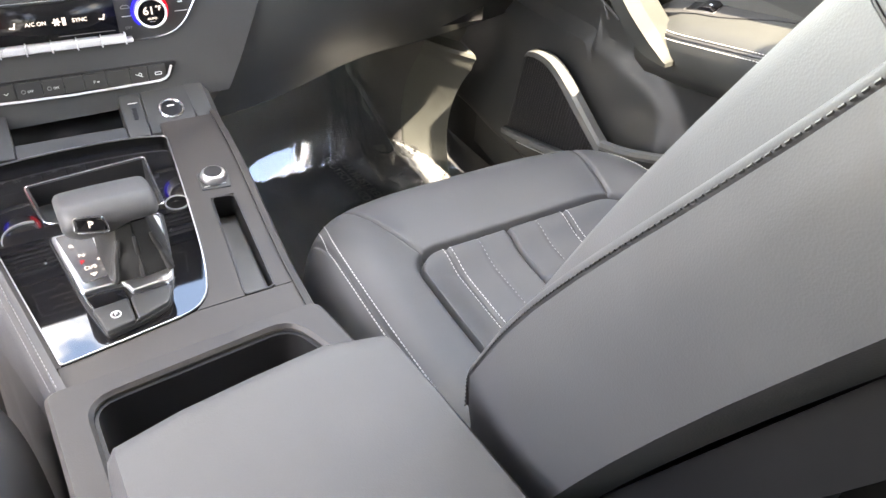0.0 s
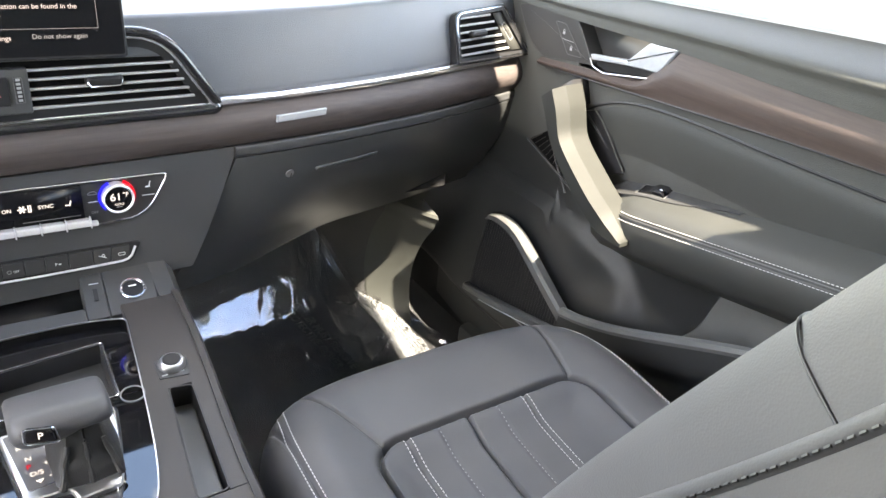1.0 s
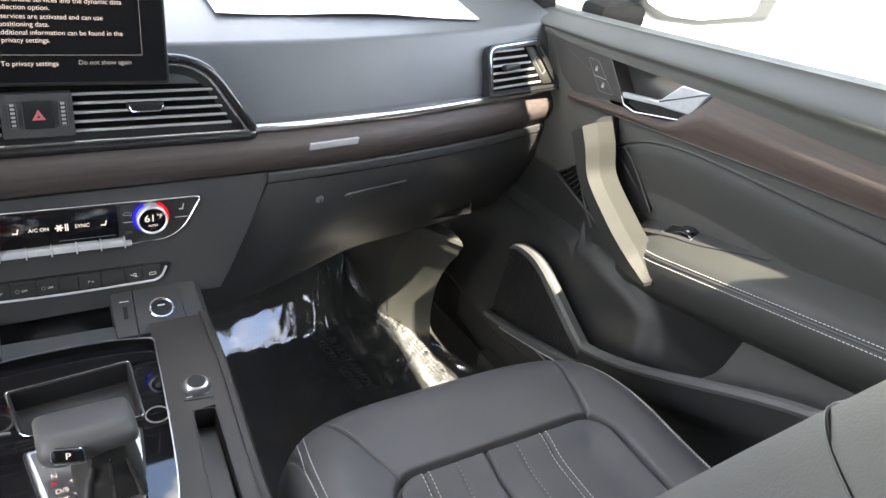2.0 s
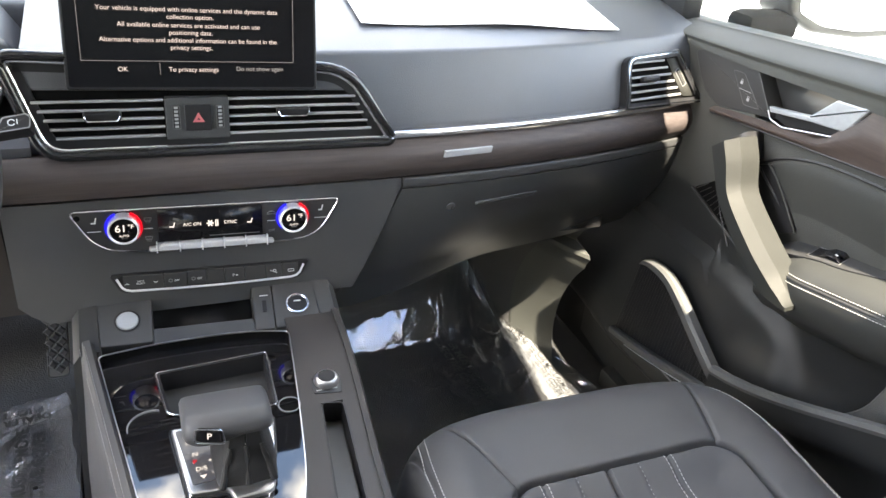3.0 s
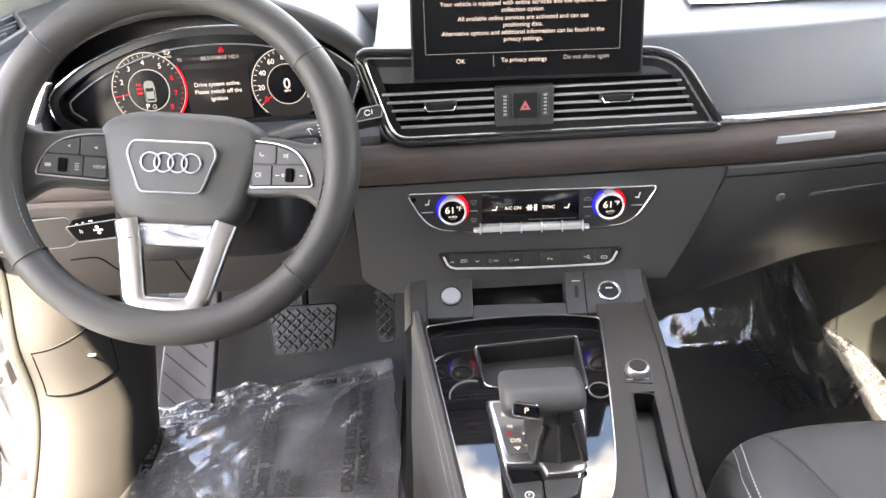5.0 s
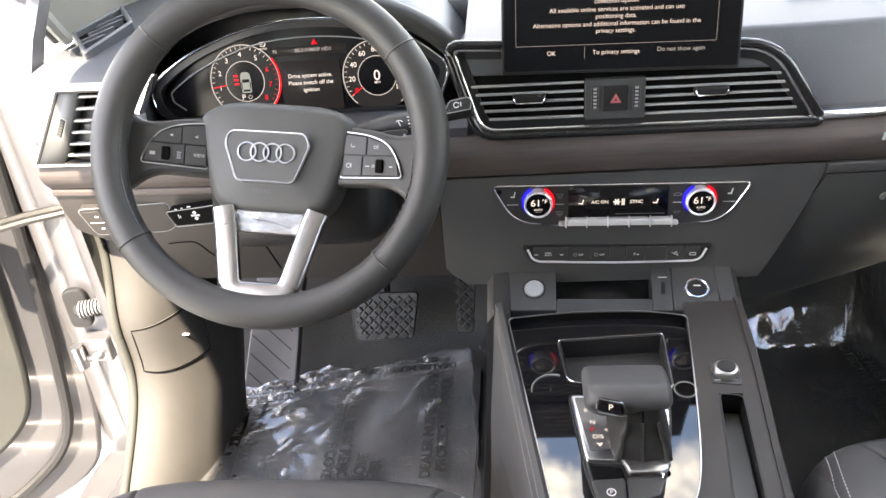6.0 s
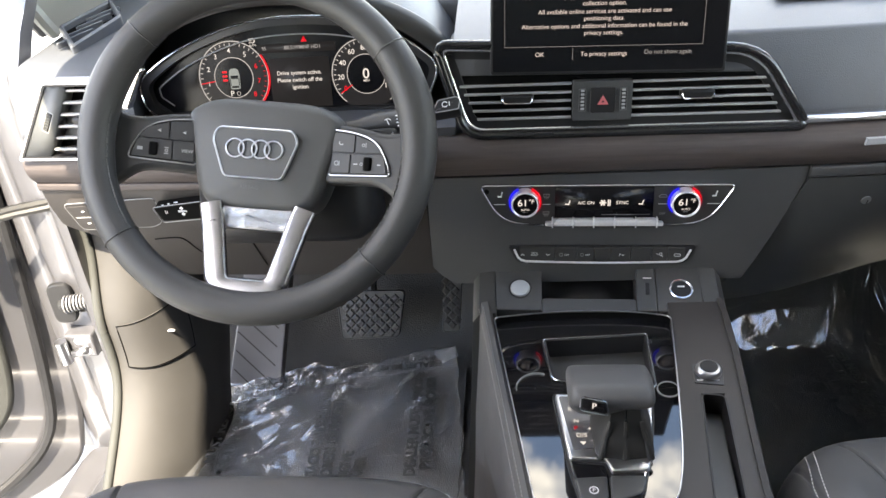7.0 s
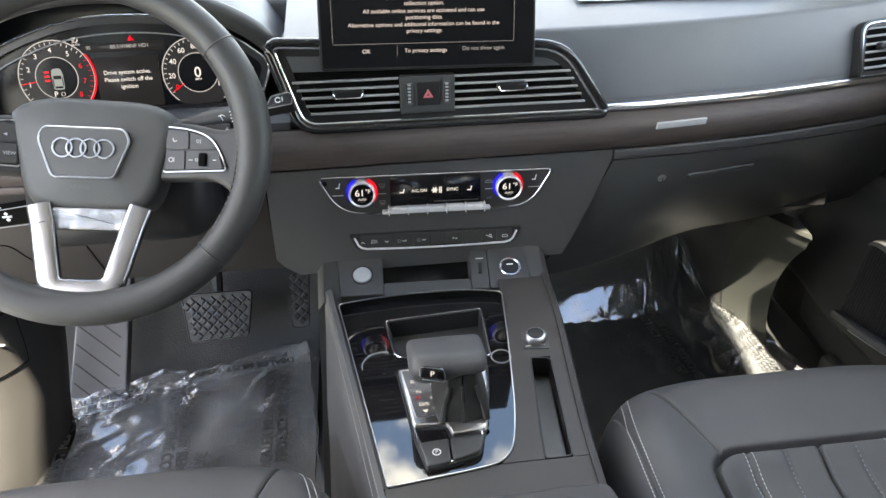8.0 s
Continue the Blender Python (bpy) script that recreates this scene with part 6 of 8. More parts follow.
part("trim_end", slab(rounded([(-0.017, -0.020), (-0.009, -0.023), (0.016, 0.020), (0.009, 0.022)], 0.002), facing((-0.532, 0.112, 0.696), (0.05, -1, 0.15)), 0.012, 0.0025), CHROME, dash, "slanted chrome trim end")
DFT = facing((-0.658, 0.300, 0.7235), (0, -0.12, 1), (0, 1, 0.12))
dv_ = rounded([(-0.046, -0.010), (-0.016, 0.092), (0.030, 0.020), (0.010, -0.088)], 0.006)
dfv = part("defroster_outlet", ring_plate(dv_, inset(dv_, 0.006), DFT @ Matrix.Translation((0, 0, 0.010)), 0.016, 0.002), DASH, dash, "dark grey side window defroster outlet")
# Black sheet below the slats, painted for the outlet's shaded depth.
part("outlet_shade", slab(inset(dv_, 0.005), DFT @ Matrix.Translation((0, 0, 0.001)), 0.004), VOID, dfv)
for k in range(4):
    part("outlet_slat", moved(box((-0.030, -0.0015, -0.004), (0.026, 0.0015, 0.004), 0.0006, 1), DFT @ pose(-0.004, -0.045 + 0.028 * k, 0.005, 0, 0, 62)), DASH, dfv)

# light switch and blank panel on the driver's end
LS = facing((-0.616, 0.1385, 0.527), (0.03, -1, -0.30))
ls = thing("light_switch", (-0.61, 0.13, 0.5), "dark light switch panel with a rotary knob", "switch")
lo_ = rounded([(-0.060, 0.020), (0.062, 0.024), (0.060, -0.016), (0.046, -0.026), (-0.052, -0.026)], [0.008, 0.006, 0.008, 0.008, 0.008], 4)
part("plate", slab(lo_, LS @ Matrix.Translation((0, 0, 0.002)), 0.02, 0.0012), KNEE_SHADED, ls)
part("plate_edge", tube([LS @ Vector((p[0], p[1], 0.0012)) for p in lo_], 0.0007, 5, True), GREY_PRINT, ls)
part("button_block", slab(rounded([(-0.056, 0.016), (-0.024, 0.017), (-0.024, -0.022), (-0.050, -0.022)], 0.004), LS @ Matrix.Translation((0, 0, 0.0032)), 0.004, 0.001), KNEE_SHADED, ls)
for y in (0.008, -0.013):
    part("button_mark", moved(box((-0.0395, y - 0.0008, 0), (-0.0355, y + 0.0008, 0.0004)), LS @ Matrix.Translation((0, 0, 0.0033))), PRINT, ls, smooth=False)
part("button_line", moved(box((-0.050, -0.0026, 0), (-0.028, -0.0021, 0.0004)), LS @ Matrix.Translation((0, 0, 0.0033))), PRINT, ls, smooth=False)
part("knob_ring", annulus(LS @ Matrix.Translation((-0.012, -0.007, 0.010)), 0.013, 0.0155, 0.008, bevel=0.001), CHROME, ls)
part("knob", disc(LS @ Matrix.Translation((-0.012, -0.007, 0.012)), 0.013, 0.01, 0.002), DARK, ls)
bs = thing("button_strip", (-0.51, 0.13, 0.53), "slim dark control strip with white symbols", "switch")
BS = facing((-0.508, 0.118, 0.540), (0.0, -1, -0.2))
part("plate", slab(rounded([(-0.040, 0.006), (0.046, 0.016), (0.046, -0.010), (-0.034, -0.016)], 0.004), BS @ Matrix.Translation((0, 0, 0.004)), 0.014, 0.0015), VOID, bs)
part("edge", tube([BS @ Vector((p[0], p[1], 0.0042)) for p in rounded([(-0.041, 0.007), (0.046, 0.017), (0.046, -0.011), (-0.035, -0.017)], 0.004)], 0.0006, 5, True), GREY_PRINT, bs)
BSM = BS @ Matrix.Translation((0, 0.0, 0.0042))
part("mark", joined(moved(box((-0.0262, -0.0030, 0), (-0.0254, 0.0022, 0.0004)), BSM), moved(box((-0.0240, -0.0030, 0), (-0.0234, 0.0010, 0.0004)), BSM)), PRINT, bs, smooth=False)
part("mark", joined(moved(box((-0.0095, -0.0009, 0), (0.0015, -0.0002, 0.0004)), BSM), moved(box((-0.0095, 0.0008, 0), (0.0015, 0.0015, 0.0004)), BSM), *[moved(box((-0.0018, -0.0018, 0), (0.0018, 0.0018, 0.0004)), BSM @ pose(-0.004, y, 0, 0, 0, 45)) for y in (0.0048, -0.0042)]), PRINT, bs, "height adjustment symbol", smooth=False)
part("mark", joined(*[moved(box((0.0230 + 0.003 * k, -0.0012, 0), (0.0248 + 0.003 * k, 0.0012, 0.0004)), BSM) for k in range(2)]), PRINT, bs, smooth=False)
for k, w in enumerate((0.0030, 0.0022, 0.0050)):
    part("label_bar", moved(box((-0.030 + 0.0085 * k, -0.0007, 0), (-0.030 + 0.0085 * k + w, 0.0007, 0.0004)), BS @ pose(0, 0.0105 + 0.001 * k, 0.0005, 0, 0, 6)), PRINT, bs, smooth=False)

# ---- lettering on the touch screen ----
TS = SF @ Matrix.Translation((-0.004, 0, 0.001))
for tx, y in (("Your vehicle is equipped with online services and the dynamic data", 0.0235), ("collection option.", 0.0165), ("All available online services are activated and can use", 0.0085), ("positioning data.", 0.0015), ("Alternative options and additional information can be found in the", -0.0060), ("privacy settings.", -0.0130)):
    words("notice_text", tx, TS @ Matrix.Translation((-0.002, y, 0)), 0.0046, SCREEN_TEXT, tablet, bold=-0.004)
words("notice_button", "OK", TS @ Matrix.Translation((-0.068, -0.0345, 0)), 0.0046, SCREEN_TEXT, tablet, bold=-0.004)
words("notice_button", "To privacy settings", TS @ Matrix.Translation((-0.001, -0.0345, 0)), 0.0046, SCREEN_TEXT, tablet, bold=-0.004)
words("notice_button", "Do not show again", TS @ Matrix.Translation((0.065, -0.0335, 0)), 0.0046, GREY_GLOW, tablet, bold=-0.004)
for a, b, c, d in ((-0.105, -0.0265, 0.100, -0.0262), (-0.105, 0.0415, 0.100, 0.0418), (-0.0335, -0.040, -0.0332, -0.028), (-0.105, -0.026, -0.1047, 0.0415), (0.0997, -0.026, 0.1, 0.0415)):
    part("notice_line", moved(box((a, b, 0), (c, d, 0.0003)), TS), GREY_GLOW, tablet, smooth=False)

# ---- lettering on the climate panel and the switches ----
CD = CF @ Matrix.Translation((0, -0.0041, 0.0))
for tx, x, sz in (("A/C ON", -0.0204, 0.0040), ("SYNC", 0.0213, 0.0042)):
    words("display_text", tx, CD @ Matrix.Translation((x, 0.002, 0)), sz, WHITE_GLOW, clim)


def seat_icon(x, flip):
    bm = joined(moved(box((-0.0028, -0.0022, 0), (0.0018, -0.0010, 0.0004)), CD @ Matrix.Translation((x, 0.002, 0))), moved(box((-0.0006, -0.0038, 0), (0.0006, 0.0022, 0.0004)), CD @ pose(x + flip * 0.0024, 0.003, 0, 0, 0, -flip * 15)))
    part("seat_symbol", bm, WHITE_GLOW, clim, smooth=False)


seat_icon(-0.042, 1)
seat_icon(0.0425, 1)
part("fan_symbol", joined(*[moved(box((-0.004, -0.0008, 0), (0.004, 0.0008, 0.0004)), CD @ pose(-0.001, 0.002, 0, 0, 0, a)) for a in (0, 60, 120)], *[moved(box((0.0045 + 0.002 * k, -0.002, 0), (0.0058 + 0.002 * k, 0.006, 0.0004)), CD) for k in range(2)]), WHITE_GLOW, clim, smooth=False)
for x in (-0.0915, 0.0915):
    kf = CF @ Matrix.Translation((x, 0.0, 0.0103))
    words("temperature", "61", kf @ Matrix.Translation((-0.0028, 0.0022, 0)), 0.0084, WHITE_GLOW, clim, width=1.05)
    words("temperature_unit", "\u00b0F", kf @ Matrix.Translation((0.0074, 0.0042, 0)), 0.0052, WHITE_GLOW, clim)
    words("auto_mark", "AUTO", kf @ Matrix.Translation((0, -0.0062, 0)), 0.0026, WHITE_GLOW, clim)
    part("auto_line", moved(box((-0.0030, -0.0095, 0), (0.0030, -0.0090, 0.0004)), kf), GREY_PRINT, clim, smooth=False)
PM = CF @ Matrix.Translation((0, 0, -0.0015))
for x in (-0.121, 0.125):
    part("seat_mark", joined(moved(box((-0.0024, -0.0012, 0), (0.0024, 0.0002, 0.0005)), PM @ Matrix.Translation((x, 0.0060, 0))), moved(box((-0.0006, -0.0030, 0), (0.0006, 0.0030, 0.0005)), PM @ pose(x + 0.0022, 0.0088, 0, 0, 0, -14))), PRINT, clim, "heated seat symbol", smooth=False)
    part("panel_line", moved(box((x - 0.0068, -0.0047, 0), (x + 0.0068, -0.0041, 0.0005)), PM), PRINT, clim, smooth=False)
for x in (-0.0665, 0.0675):
    part("panel_line", moved(box((x - 0.0048, -0.0047, 0), (x + 0.0048, -0.0042, 0.0005)), PM), PRINT, clim, smooth=False)
for y in (0.0065, -0.0160):
    so_ = rounded([(-0.0042, 0.0022), (0.0042, 0.0022), (0.0032, -0.0022), (-0.0032, -0.0022)], 0.001, 2)
    part("screen_mark", joined(ring_plate(so_, inset(so_, 0.0006), PM @ Matrix.Translation((-0.0665, y, 0.0005)), 0.0005), *[moved(box((-0.0020 + 0.0018 * k, -0.0042, 0), (-0.0014 + 0.0018 * k, 0.0004, 0.0005)), PM @ Matrix.Translation((-0.0665, y, 0))) for k in range(3)]), GREY_PRINT, clim, "windscreen heating symbol", smooth=False)
ca_ = rounded([(-0.0048, -0.0018), (0.0048, -0.0018), (0.0048, 0.0002), (0.0020, 0.0020), (-0.0022, 0.0020), (-0.0048, 0.0002)], 0.0006, 2)
part("car_mark", ring_plate(ca_, inset(ca_, 0.0006), PM @ Matrix.Translation((0.0675, 0.0055, 0.0005)), 0.0005), GREY_PRINT, clim, "air recirculation symbol")
words("off_mark", "OFF", PM @ Matrix.Translation((0.0680, -0.0168, 0.0002)), 0.0030, GREY_PRINT, clim)
part("sensor", disc(PM @ Matrix.Translation((-0.1365, 0.0120, 0.0006)), 0.0030, 0.0008), VOID, clim, "small dark cabin sensor")
# symbols on the push buttons
WM = WF @ Matrix.Translation((0, 0.0008, 0.0007))
words("button_mark", "DRIVE\nSELECT", WM @ Matrix.Translation((-0.080, 0.0010, 0)), 0.0020, PRINT, strip)
for x, f in ((-0.0945, 1), (-0.0640, -1)):
    part("button_mark", joined(*[moved(box((-0.0016, -0.0003, 0), (0.0016, 0.0003, 0.0004)), WM @ pose(x + k * 0.0010, 0, 0, 0, 0, f * k * -38)) for k in (-1, 1)]), PRINT, strip, smooth=False)
for x in (-0.0435, -0.0185):
    part("button_mark", annulus(WM @ Matrix.Translation((x - 0.0045, 0, 0.0004)), 0.0016, 0.0023, 0.0004, 14), GREY_PRINT, strip)
    words("button_mark", "OFF", WM @ Matrix.Translation((x + 0.0022, -0.0002, 0)), 0.0024, PRINT, strip)
words("button_mark", "P", WM @ Matrix.Translation((0.0220, 0, 0)), 0.0034, PRINT, strip)
part("button_mark", moved(box((0.0245, -0.0008, 0), (0.0270, 0.0004, 0.0004)), WM), PRINT, strip, smooth=False)
part("button_mark", joined(moved(box((-0.0045, -0.0003, 0), (0.0045, 0.0003, 0.0004)), WM @ pose(0.0690, 0, 0, 0, 0, -25)), annulus(WM @ Matrix.Translation((0.0700, 0.0012, 0.0004)), 0.0012, 0.0019, 0.0004, 12)), PRINT, strip)
ho_ = rounded([(-0.0038, 0.0018), (0.0038, 0.0018), (0.0038, -0.0018), (-0.0038, -0.0018)], 0.0012, 3)
part("button_mark", ring_plate(ho_, inset(ho_, 0.0006), WM @ Matrix.Translation((0.0895, 0, 0.0004)), 0.0004), PRINT, strip)

# ---- papers on the dashboard ----
def paper_sheet(x0, x1, y0, y1, turn, lift):
    def f(u, v):
        x, y = lerp(x0, x1, u), lerp(y0, y1, v)
        c = Vector(((x0 + x1) / 2, (y0 + y1) / 2, 0))
        d = Matrix.Rotation(radians(turn), 3, "Z") @ (Vector((x, y, 0)) - c)
        p = c + d
        yy = p.y - bow(p.x)
        z = lerp(0.7175, 0.752, min(1, max(0, (yy - 0.160) / 0.20))) if yy < 0.36 else lerp(0.752, 0.80, (yy - 0.36) / 0.44)
        return Vector((p.x, p.y, z + 0.004 + lift + 0.002 * math.sin(9 * u + 3) * math.sin(5 * v + 1)))
    return f


pp = thing("paper_sheet", (0.38, 0.36, 0.75), "white printed paper sheet lying on the dashboard", "paper", "papers on the dashboard")
fsh = paper_sheet(0.202, 0.572, 0.222, 0.515, -0.5, 0.0)
part("sheet", sheet(fsh, 20, 16, (0, 0, -0.0008)), PAPER, pp)
for k in range(3):
    for j in range(5):
        u0 = 0.05 + 0.19 * j + 0.02 * (k % 2)
        if (k + j) % 3:
            a, b = fsh(u0, 0.05 + 0.05 * k), fsh(u0 + 0.10, 0.05 + 0.05 * k)
            part("print_line", tube([a + Vector((0, 0, 0.0004)), b + Vector((0, 0, 0.0004))], 0.0008, 4), GREY_PRINT, pp, smooth=False)

# ---- passenger door ----
door = thing("passenger_door", (0.74, -0.2, 0.0), "closed passenger door with dark padded trim and a wood strip", "car door")


def belt_z(y):
    return lerp(0.712, 0.790, smooth01(0.62, -0.75, y) * 1.0)


def trim_edge(y):
    """Lower edge of the padded upper trim."""
    return 0.7035 + 0.008 * smooth01(0.15, -0.15, y) + 0.016 * smooth01(-0.2, -0.8, y)


def door_upper(u, v):
    y = lerp(0.46, -0.80, u)
    top, bot = belt_z(y), trim_edge(y)
    z = lerp(top, bot, v)
    x = 0.700 + 0.054 * (1 - smooth01(0.0, 0.62, v)) ** 1.5 - 0.012 * math.exp(-((v - 0.42) / 0.2) ** 2) - 0.004 * smooth01(0.55, 0.85, v)
    return Vector((x + 0.02 * smooth01(0.25, 0.46, y), y, z))


part("upper_trim", sheet(door_upper, 50, 24, (0.04, 0, 0)), DOORP, door, "soft dark upper trim")


def strip_low(y):
    return 0.629 + (0.128 - y) * 0.085 - 0.012 * smooth01(-0.2, -0.8, y)


def lower_top(y):
    return lerp(strip_low(y) + 0.012, 0.712, smooth01(0.065, 0.085, y))


def door_lower(u, v):
    y = lerp(0.46, -0.80, u)
    z = lerp(lower_top(y), 0.07, v)
    x = 0.7005 + 0.022 * smooth01(0.56, 0.44, z)
    # hollow under the armrest, and a full round front part over the loudspeaker
    x += 0.014 * smooth01(0.47, 0.40, z) * smooth01(0.30, 0.36, z) * smooth01(0.02, -0.06, y)
    q = (abs(y - 0.14) / 0.245) ** 3 + (abs(z - 0.28) / 0.137) ** 3
    if y > 0.14:
        q = (abs(z - 0.28) / 0.137) ** 3
    x -= 0.018 * smooth01(1.25, 0.80, q)
    x += 0.020 * smooth01(0.25, 0.46, y)
    return Vector((x, y, z))


def door_middle(u, v):
    p = door_lower(u, v * 0.32)
    return p + Vector((-0.001, 0, 0))


part("middle_trim", sheet(door_middle, 60, 20, (0.02, 0, 0)), DOORP, door, "soft dark middle trim")
part("lower_trim", sheet(door_lower, 110, 70, (0.05, 0, 0)), DOOR_HARD, door, "dark hard lower trim")


# leather insert panel, slanting down at its front
def insert_shape(u, v):
    top_y = lerp(0.028, -0.79, u)
    y = top_y - 0.085 * v * (1 - u) ** 3
    top = 0.590 + 0.047 * (1 - math.exp(-max(0.0, 0.03 - top_y) / 0.055)) + 0.012 * smooth01(-0.2, -0.7, top_y)
    z = lerp(top, 0.535, v)
    return Vector((0.6955 + 0.006 * v + 0.005 * (abs(2 * v - 1) ** 6), y, z))


part("insert_panel", sheet(insert_shape, 50, 12, (0.02, 0, 0)), DOOR_LEATHER, door, "smooth dark leather insert")
rim_line = [insert_shape(0, 1 - k / 10) for k in range(11)] + [insert_shape(k / 40, 0) for k in range(1, 41)]
part("insert_piping", tube([p + Vector((-0.0005, 0.003 if i < 11 else 0, 0.0025)) for i, p in enumerate(rim_line)], 0.0022, 6), DARK, door)


def wood_top(y):
    return 0.637 + (0.139 - y) * 0.11 + 0.040 * smooth01(-0.045, -0.105, y) if y > -0.105 else trim_edge(y) + 0.001


def wood_shape(u, v):
    y = lerp(0.139, -0.79, u ** 1.15)
    top, bot = wood_top(y), strip_low(y)
    z = lerp(top, bot, v)
    # two facets that meet in a soft ridge
    return Vector((0.6975 - 0.0075 * min(1.0, v / 0.43) - 0.001 * v + 0.004 * smooth01(0.6, 1.0, v), y, z))


part("wood_strip", sheet(wood_shape, 70, 14, (0.02, 0, 0)), WOOD_DOOR, door, "dark brown open-pore wood strip")
part("strip_rim", tube([wood_shape(k / 40, 1) + Vector((0.0005, 0, -0.001)) for k in range(41)], 0.0013, 6), DARK, door)
DX = facing((0.6995, 0, 0.6), (-1, 0, 0))
part("recess_back", slab([(-0.10, 0.020), (0.12, 0.040), (0.13, 0.125), (-0.10, 0.12)], DX @ Matrix.Translation((0, 0, -0.024)), 0.004), DARKGREY, door, "dark recess behind the door release")
lp_ = rounded([(-0.207, 0.098), (-0.192, 0.1035), (-0.077, 0.1055), (-0.034, 0.0545), (-0.139, 0.0375), (-0.176, 0.055)], [0.006, 0.006, 0.004, 0.003, 0.006, 0.02], 4)
lkp = part("lock_panel", slab(lp_, DX @ Matrix.Translation((0, 0, 0.0006)), 0.026, 0.0015), DARKGREY, door, "dark panel with two lock buttons")
lb = rounded([(-0.122, 0.094), (-0.099, 0.095), (-0.057, 0.058), (-0.087, 0.055)], 0.004, 3)
part("lock_buttons", ring_plate(lb, inset(lb, 0.0008), DX @ Matrix.Translation((0, 0, 0.0012)), 0.002), RUBBER_LIGHT, lkp)
for x, y in ((-0.101, 0.083), (-0.082, 0.065)):
    part("lock_mark", joined(annulus(DX @ Matrix.Translation((x, y + 0.002, 0.0010)), 0.0012, 0.0019, 0.0005, 12), moved(box((x - 0.0022, y - 0.003, 0.0006), (x + 0.0022, y + 0.0008, 0.0010)), DX)), RUBBER_PALE, lkp)
part("lock_line", moved(box((-0.103, 0.0735, 0.0006), (-0.079, 0.0741, 0.0010)), DX), RUBBER_PALE, lkp, smooth=False)
hd = part("release_handle", joined(slab([(-0.040, 0.0690), (-0.036, 0.0630), (0.036, 0.0740), (0.030, 0.0800)], DX @ Matrix.Translation((0, 0, 0.004)), 0.008, 0.0016), slab(rounded([(0.026, 0.0785), (0.036, 0.0735), (0.081, 0.0785), (0.1030, 0.1128), (0.0575, 0.1095)], [0.001, 0.001, 0.002, 0.002, 0.004]), DX @ Matrix.Translation((0, 0, 0.0045)), 0.010, 0.0018)), STRIP_BADGE, door, "satin metal door release")
part("release_back", slab([(-0.034, 0.064), (0.079, 0.080), (0.070, 0.069), (-0.012, 0.052), (-0.032, 0.056)], DX @ Matrix.Translation((0, 0, -0.004)), 0.010, 0.0008), DARK, hd)
part("release_rim", tube([DX @ Vector((x, y, 0.003)) for x, y in rounded([(-0.040, 0.064), (-0.033, 0.0545), (-0.011, 0.0510), (0.068, 0.0675), (0.078, 0.074), (0.1035, 0.111)], [0, 0.004, 0.004, 0.006, 0.006, 0], 4)], 0.0011, 6), VENT_RIM, hd, "thin chrome rim")
# grab handle: a squared bar with a broad cut head
gp = curve_pts([(0.656, 0.050, 0.614), (0.656, 0.036, 0.590), (0.656, 0.012, 0.552), (0.656, -0.040, 0.509), (0.657, -0.088, 0.480), (0.658, -0.118, 0.474), (0.659, -0.133, 0.4735)], 30)
rr = []
for k, p in enumerate(gp):
    a, b = gp[max(0, k - 1)], gp[min(30, k + 1)]
    t = (b - a).normalized()
    if k < 4:
        t = Vector((0, -0.62, -0.78))
    s = Vector((-1, 0, 0))
    w = t.cross(s)
    f = k / 30
    hw = 0.034 - 0.008 * smooth01(0.10, 0.34, f) + 0.003 * smooth01(0.34, 0.5, f) - 0.023 * smooth01(0.62, 1.0, f)
    hh = 0.0165 - 0.002 * smooth01(0.5, 1, f)
    rr.append([p + s * hh * 1.1 * cx + w * hw * (0.55 * (1 + cy) - 1) + s * hh * 0.25 * (1 + cx) for cx, cy in ((0.30, -1), (1.0, -0.42), (1.0, 0.84), (0.80, 1), (-1, 1), (-1, -1))])
rr = [[rr[0][0].lerp(p, 0.86) + (rr[0][0] - rr[1][0]) * 0.12 for p in rr[0]]] + rr
tagged(hang(new("grab_handle", mesh_of("grab_handle", loft(rr), GRIP, True, 17)), door), "smooth grey grab handle with a squared head")
part("handle_mount", loft([[(x, y + dy, z + dz) for x, dy, dz in ((0.71, -0.010, 0.008), (0.671, -0.010, 0.008), (0.671, 0.014, -0.010), (0.71, 0.014, -0.010))] for y, z in ((0.050, 0.628), (0.036, 0.596))]), DARK, door)
part("front_piping", tube([(0.699, 0.098, 0.545), (0.6985, 0.072, 0.50), (0.697, 0.040, 0.462)], 0.002, 6), DARK, door)


# flat dark plate that paints the hand recess's shade behind the handle, and the small ribbed grille in front of it
hr_ = [(-0.046, -0.014), (-0.006, 0.002), (0.030, -0.030), (0.060, -0.064), (0.036, -0.078), (-0.020, -0.050)]
part("hand_recess_shade", slab(rounded(hr_, 0.006), DX @ Matrix.Translation((0, 0, 0.0026)), 0.006, 0.001), DARK, door, "dark plate painting the hand recess's shade behind the grab handle")
part("recess_rim", tube([DX @ Vector((x, y, 0.004)) for x, y in ((-0.012, 0.001), (0.006, -0.010), (0.032, -0.034), (0.062, -0.064))], 0.0012, 6), DOORP, door)
tg_ = rounded([(-0.136, -0.088), (-0.096, -0.060), (-0.030, -0.085), (-0.020, -0.128)], 0.006)
twg = part("tweeter_grille", slab(tg_, DX @ Matrix.Translation((0, 0, 0.0024)), 0.006, 0.0008), VOID, door, "small ribbed black grille")
for k in range(12):
    a_, b_ = Vector((lerp(-0.130, -0.030, k / 11), lerp(-0.087, -0.122, k / 11), 0.003)), Vector((lerp(-0.108, -0.026, k / 11), lerp(-0.070, -0.098, k / 11), 0.003))
    part("grille_rib", tube([DX @ a_, DX @ b_], 0.0007, 4), DARK, twg, smooth=False)
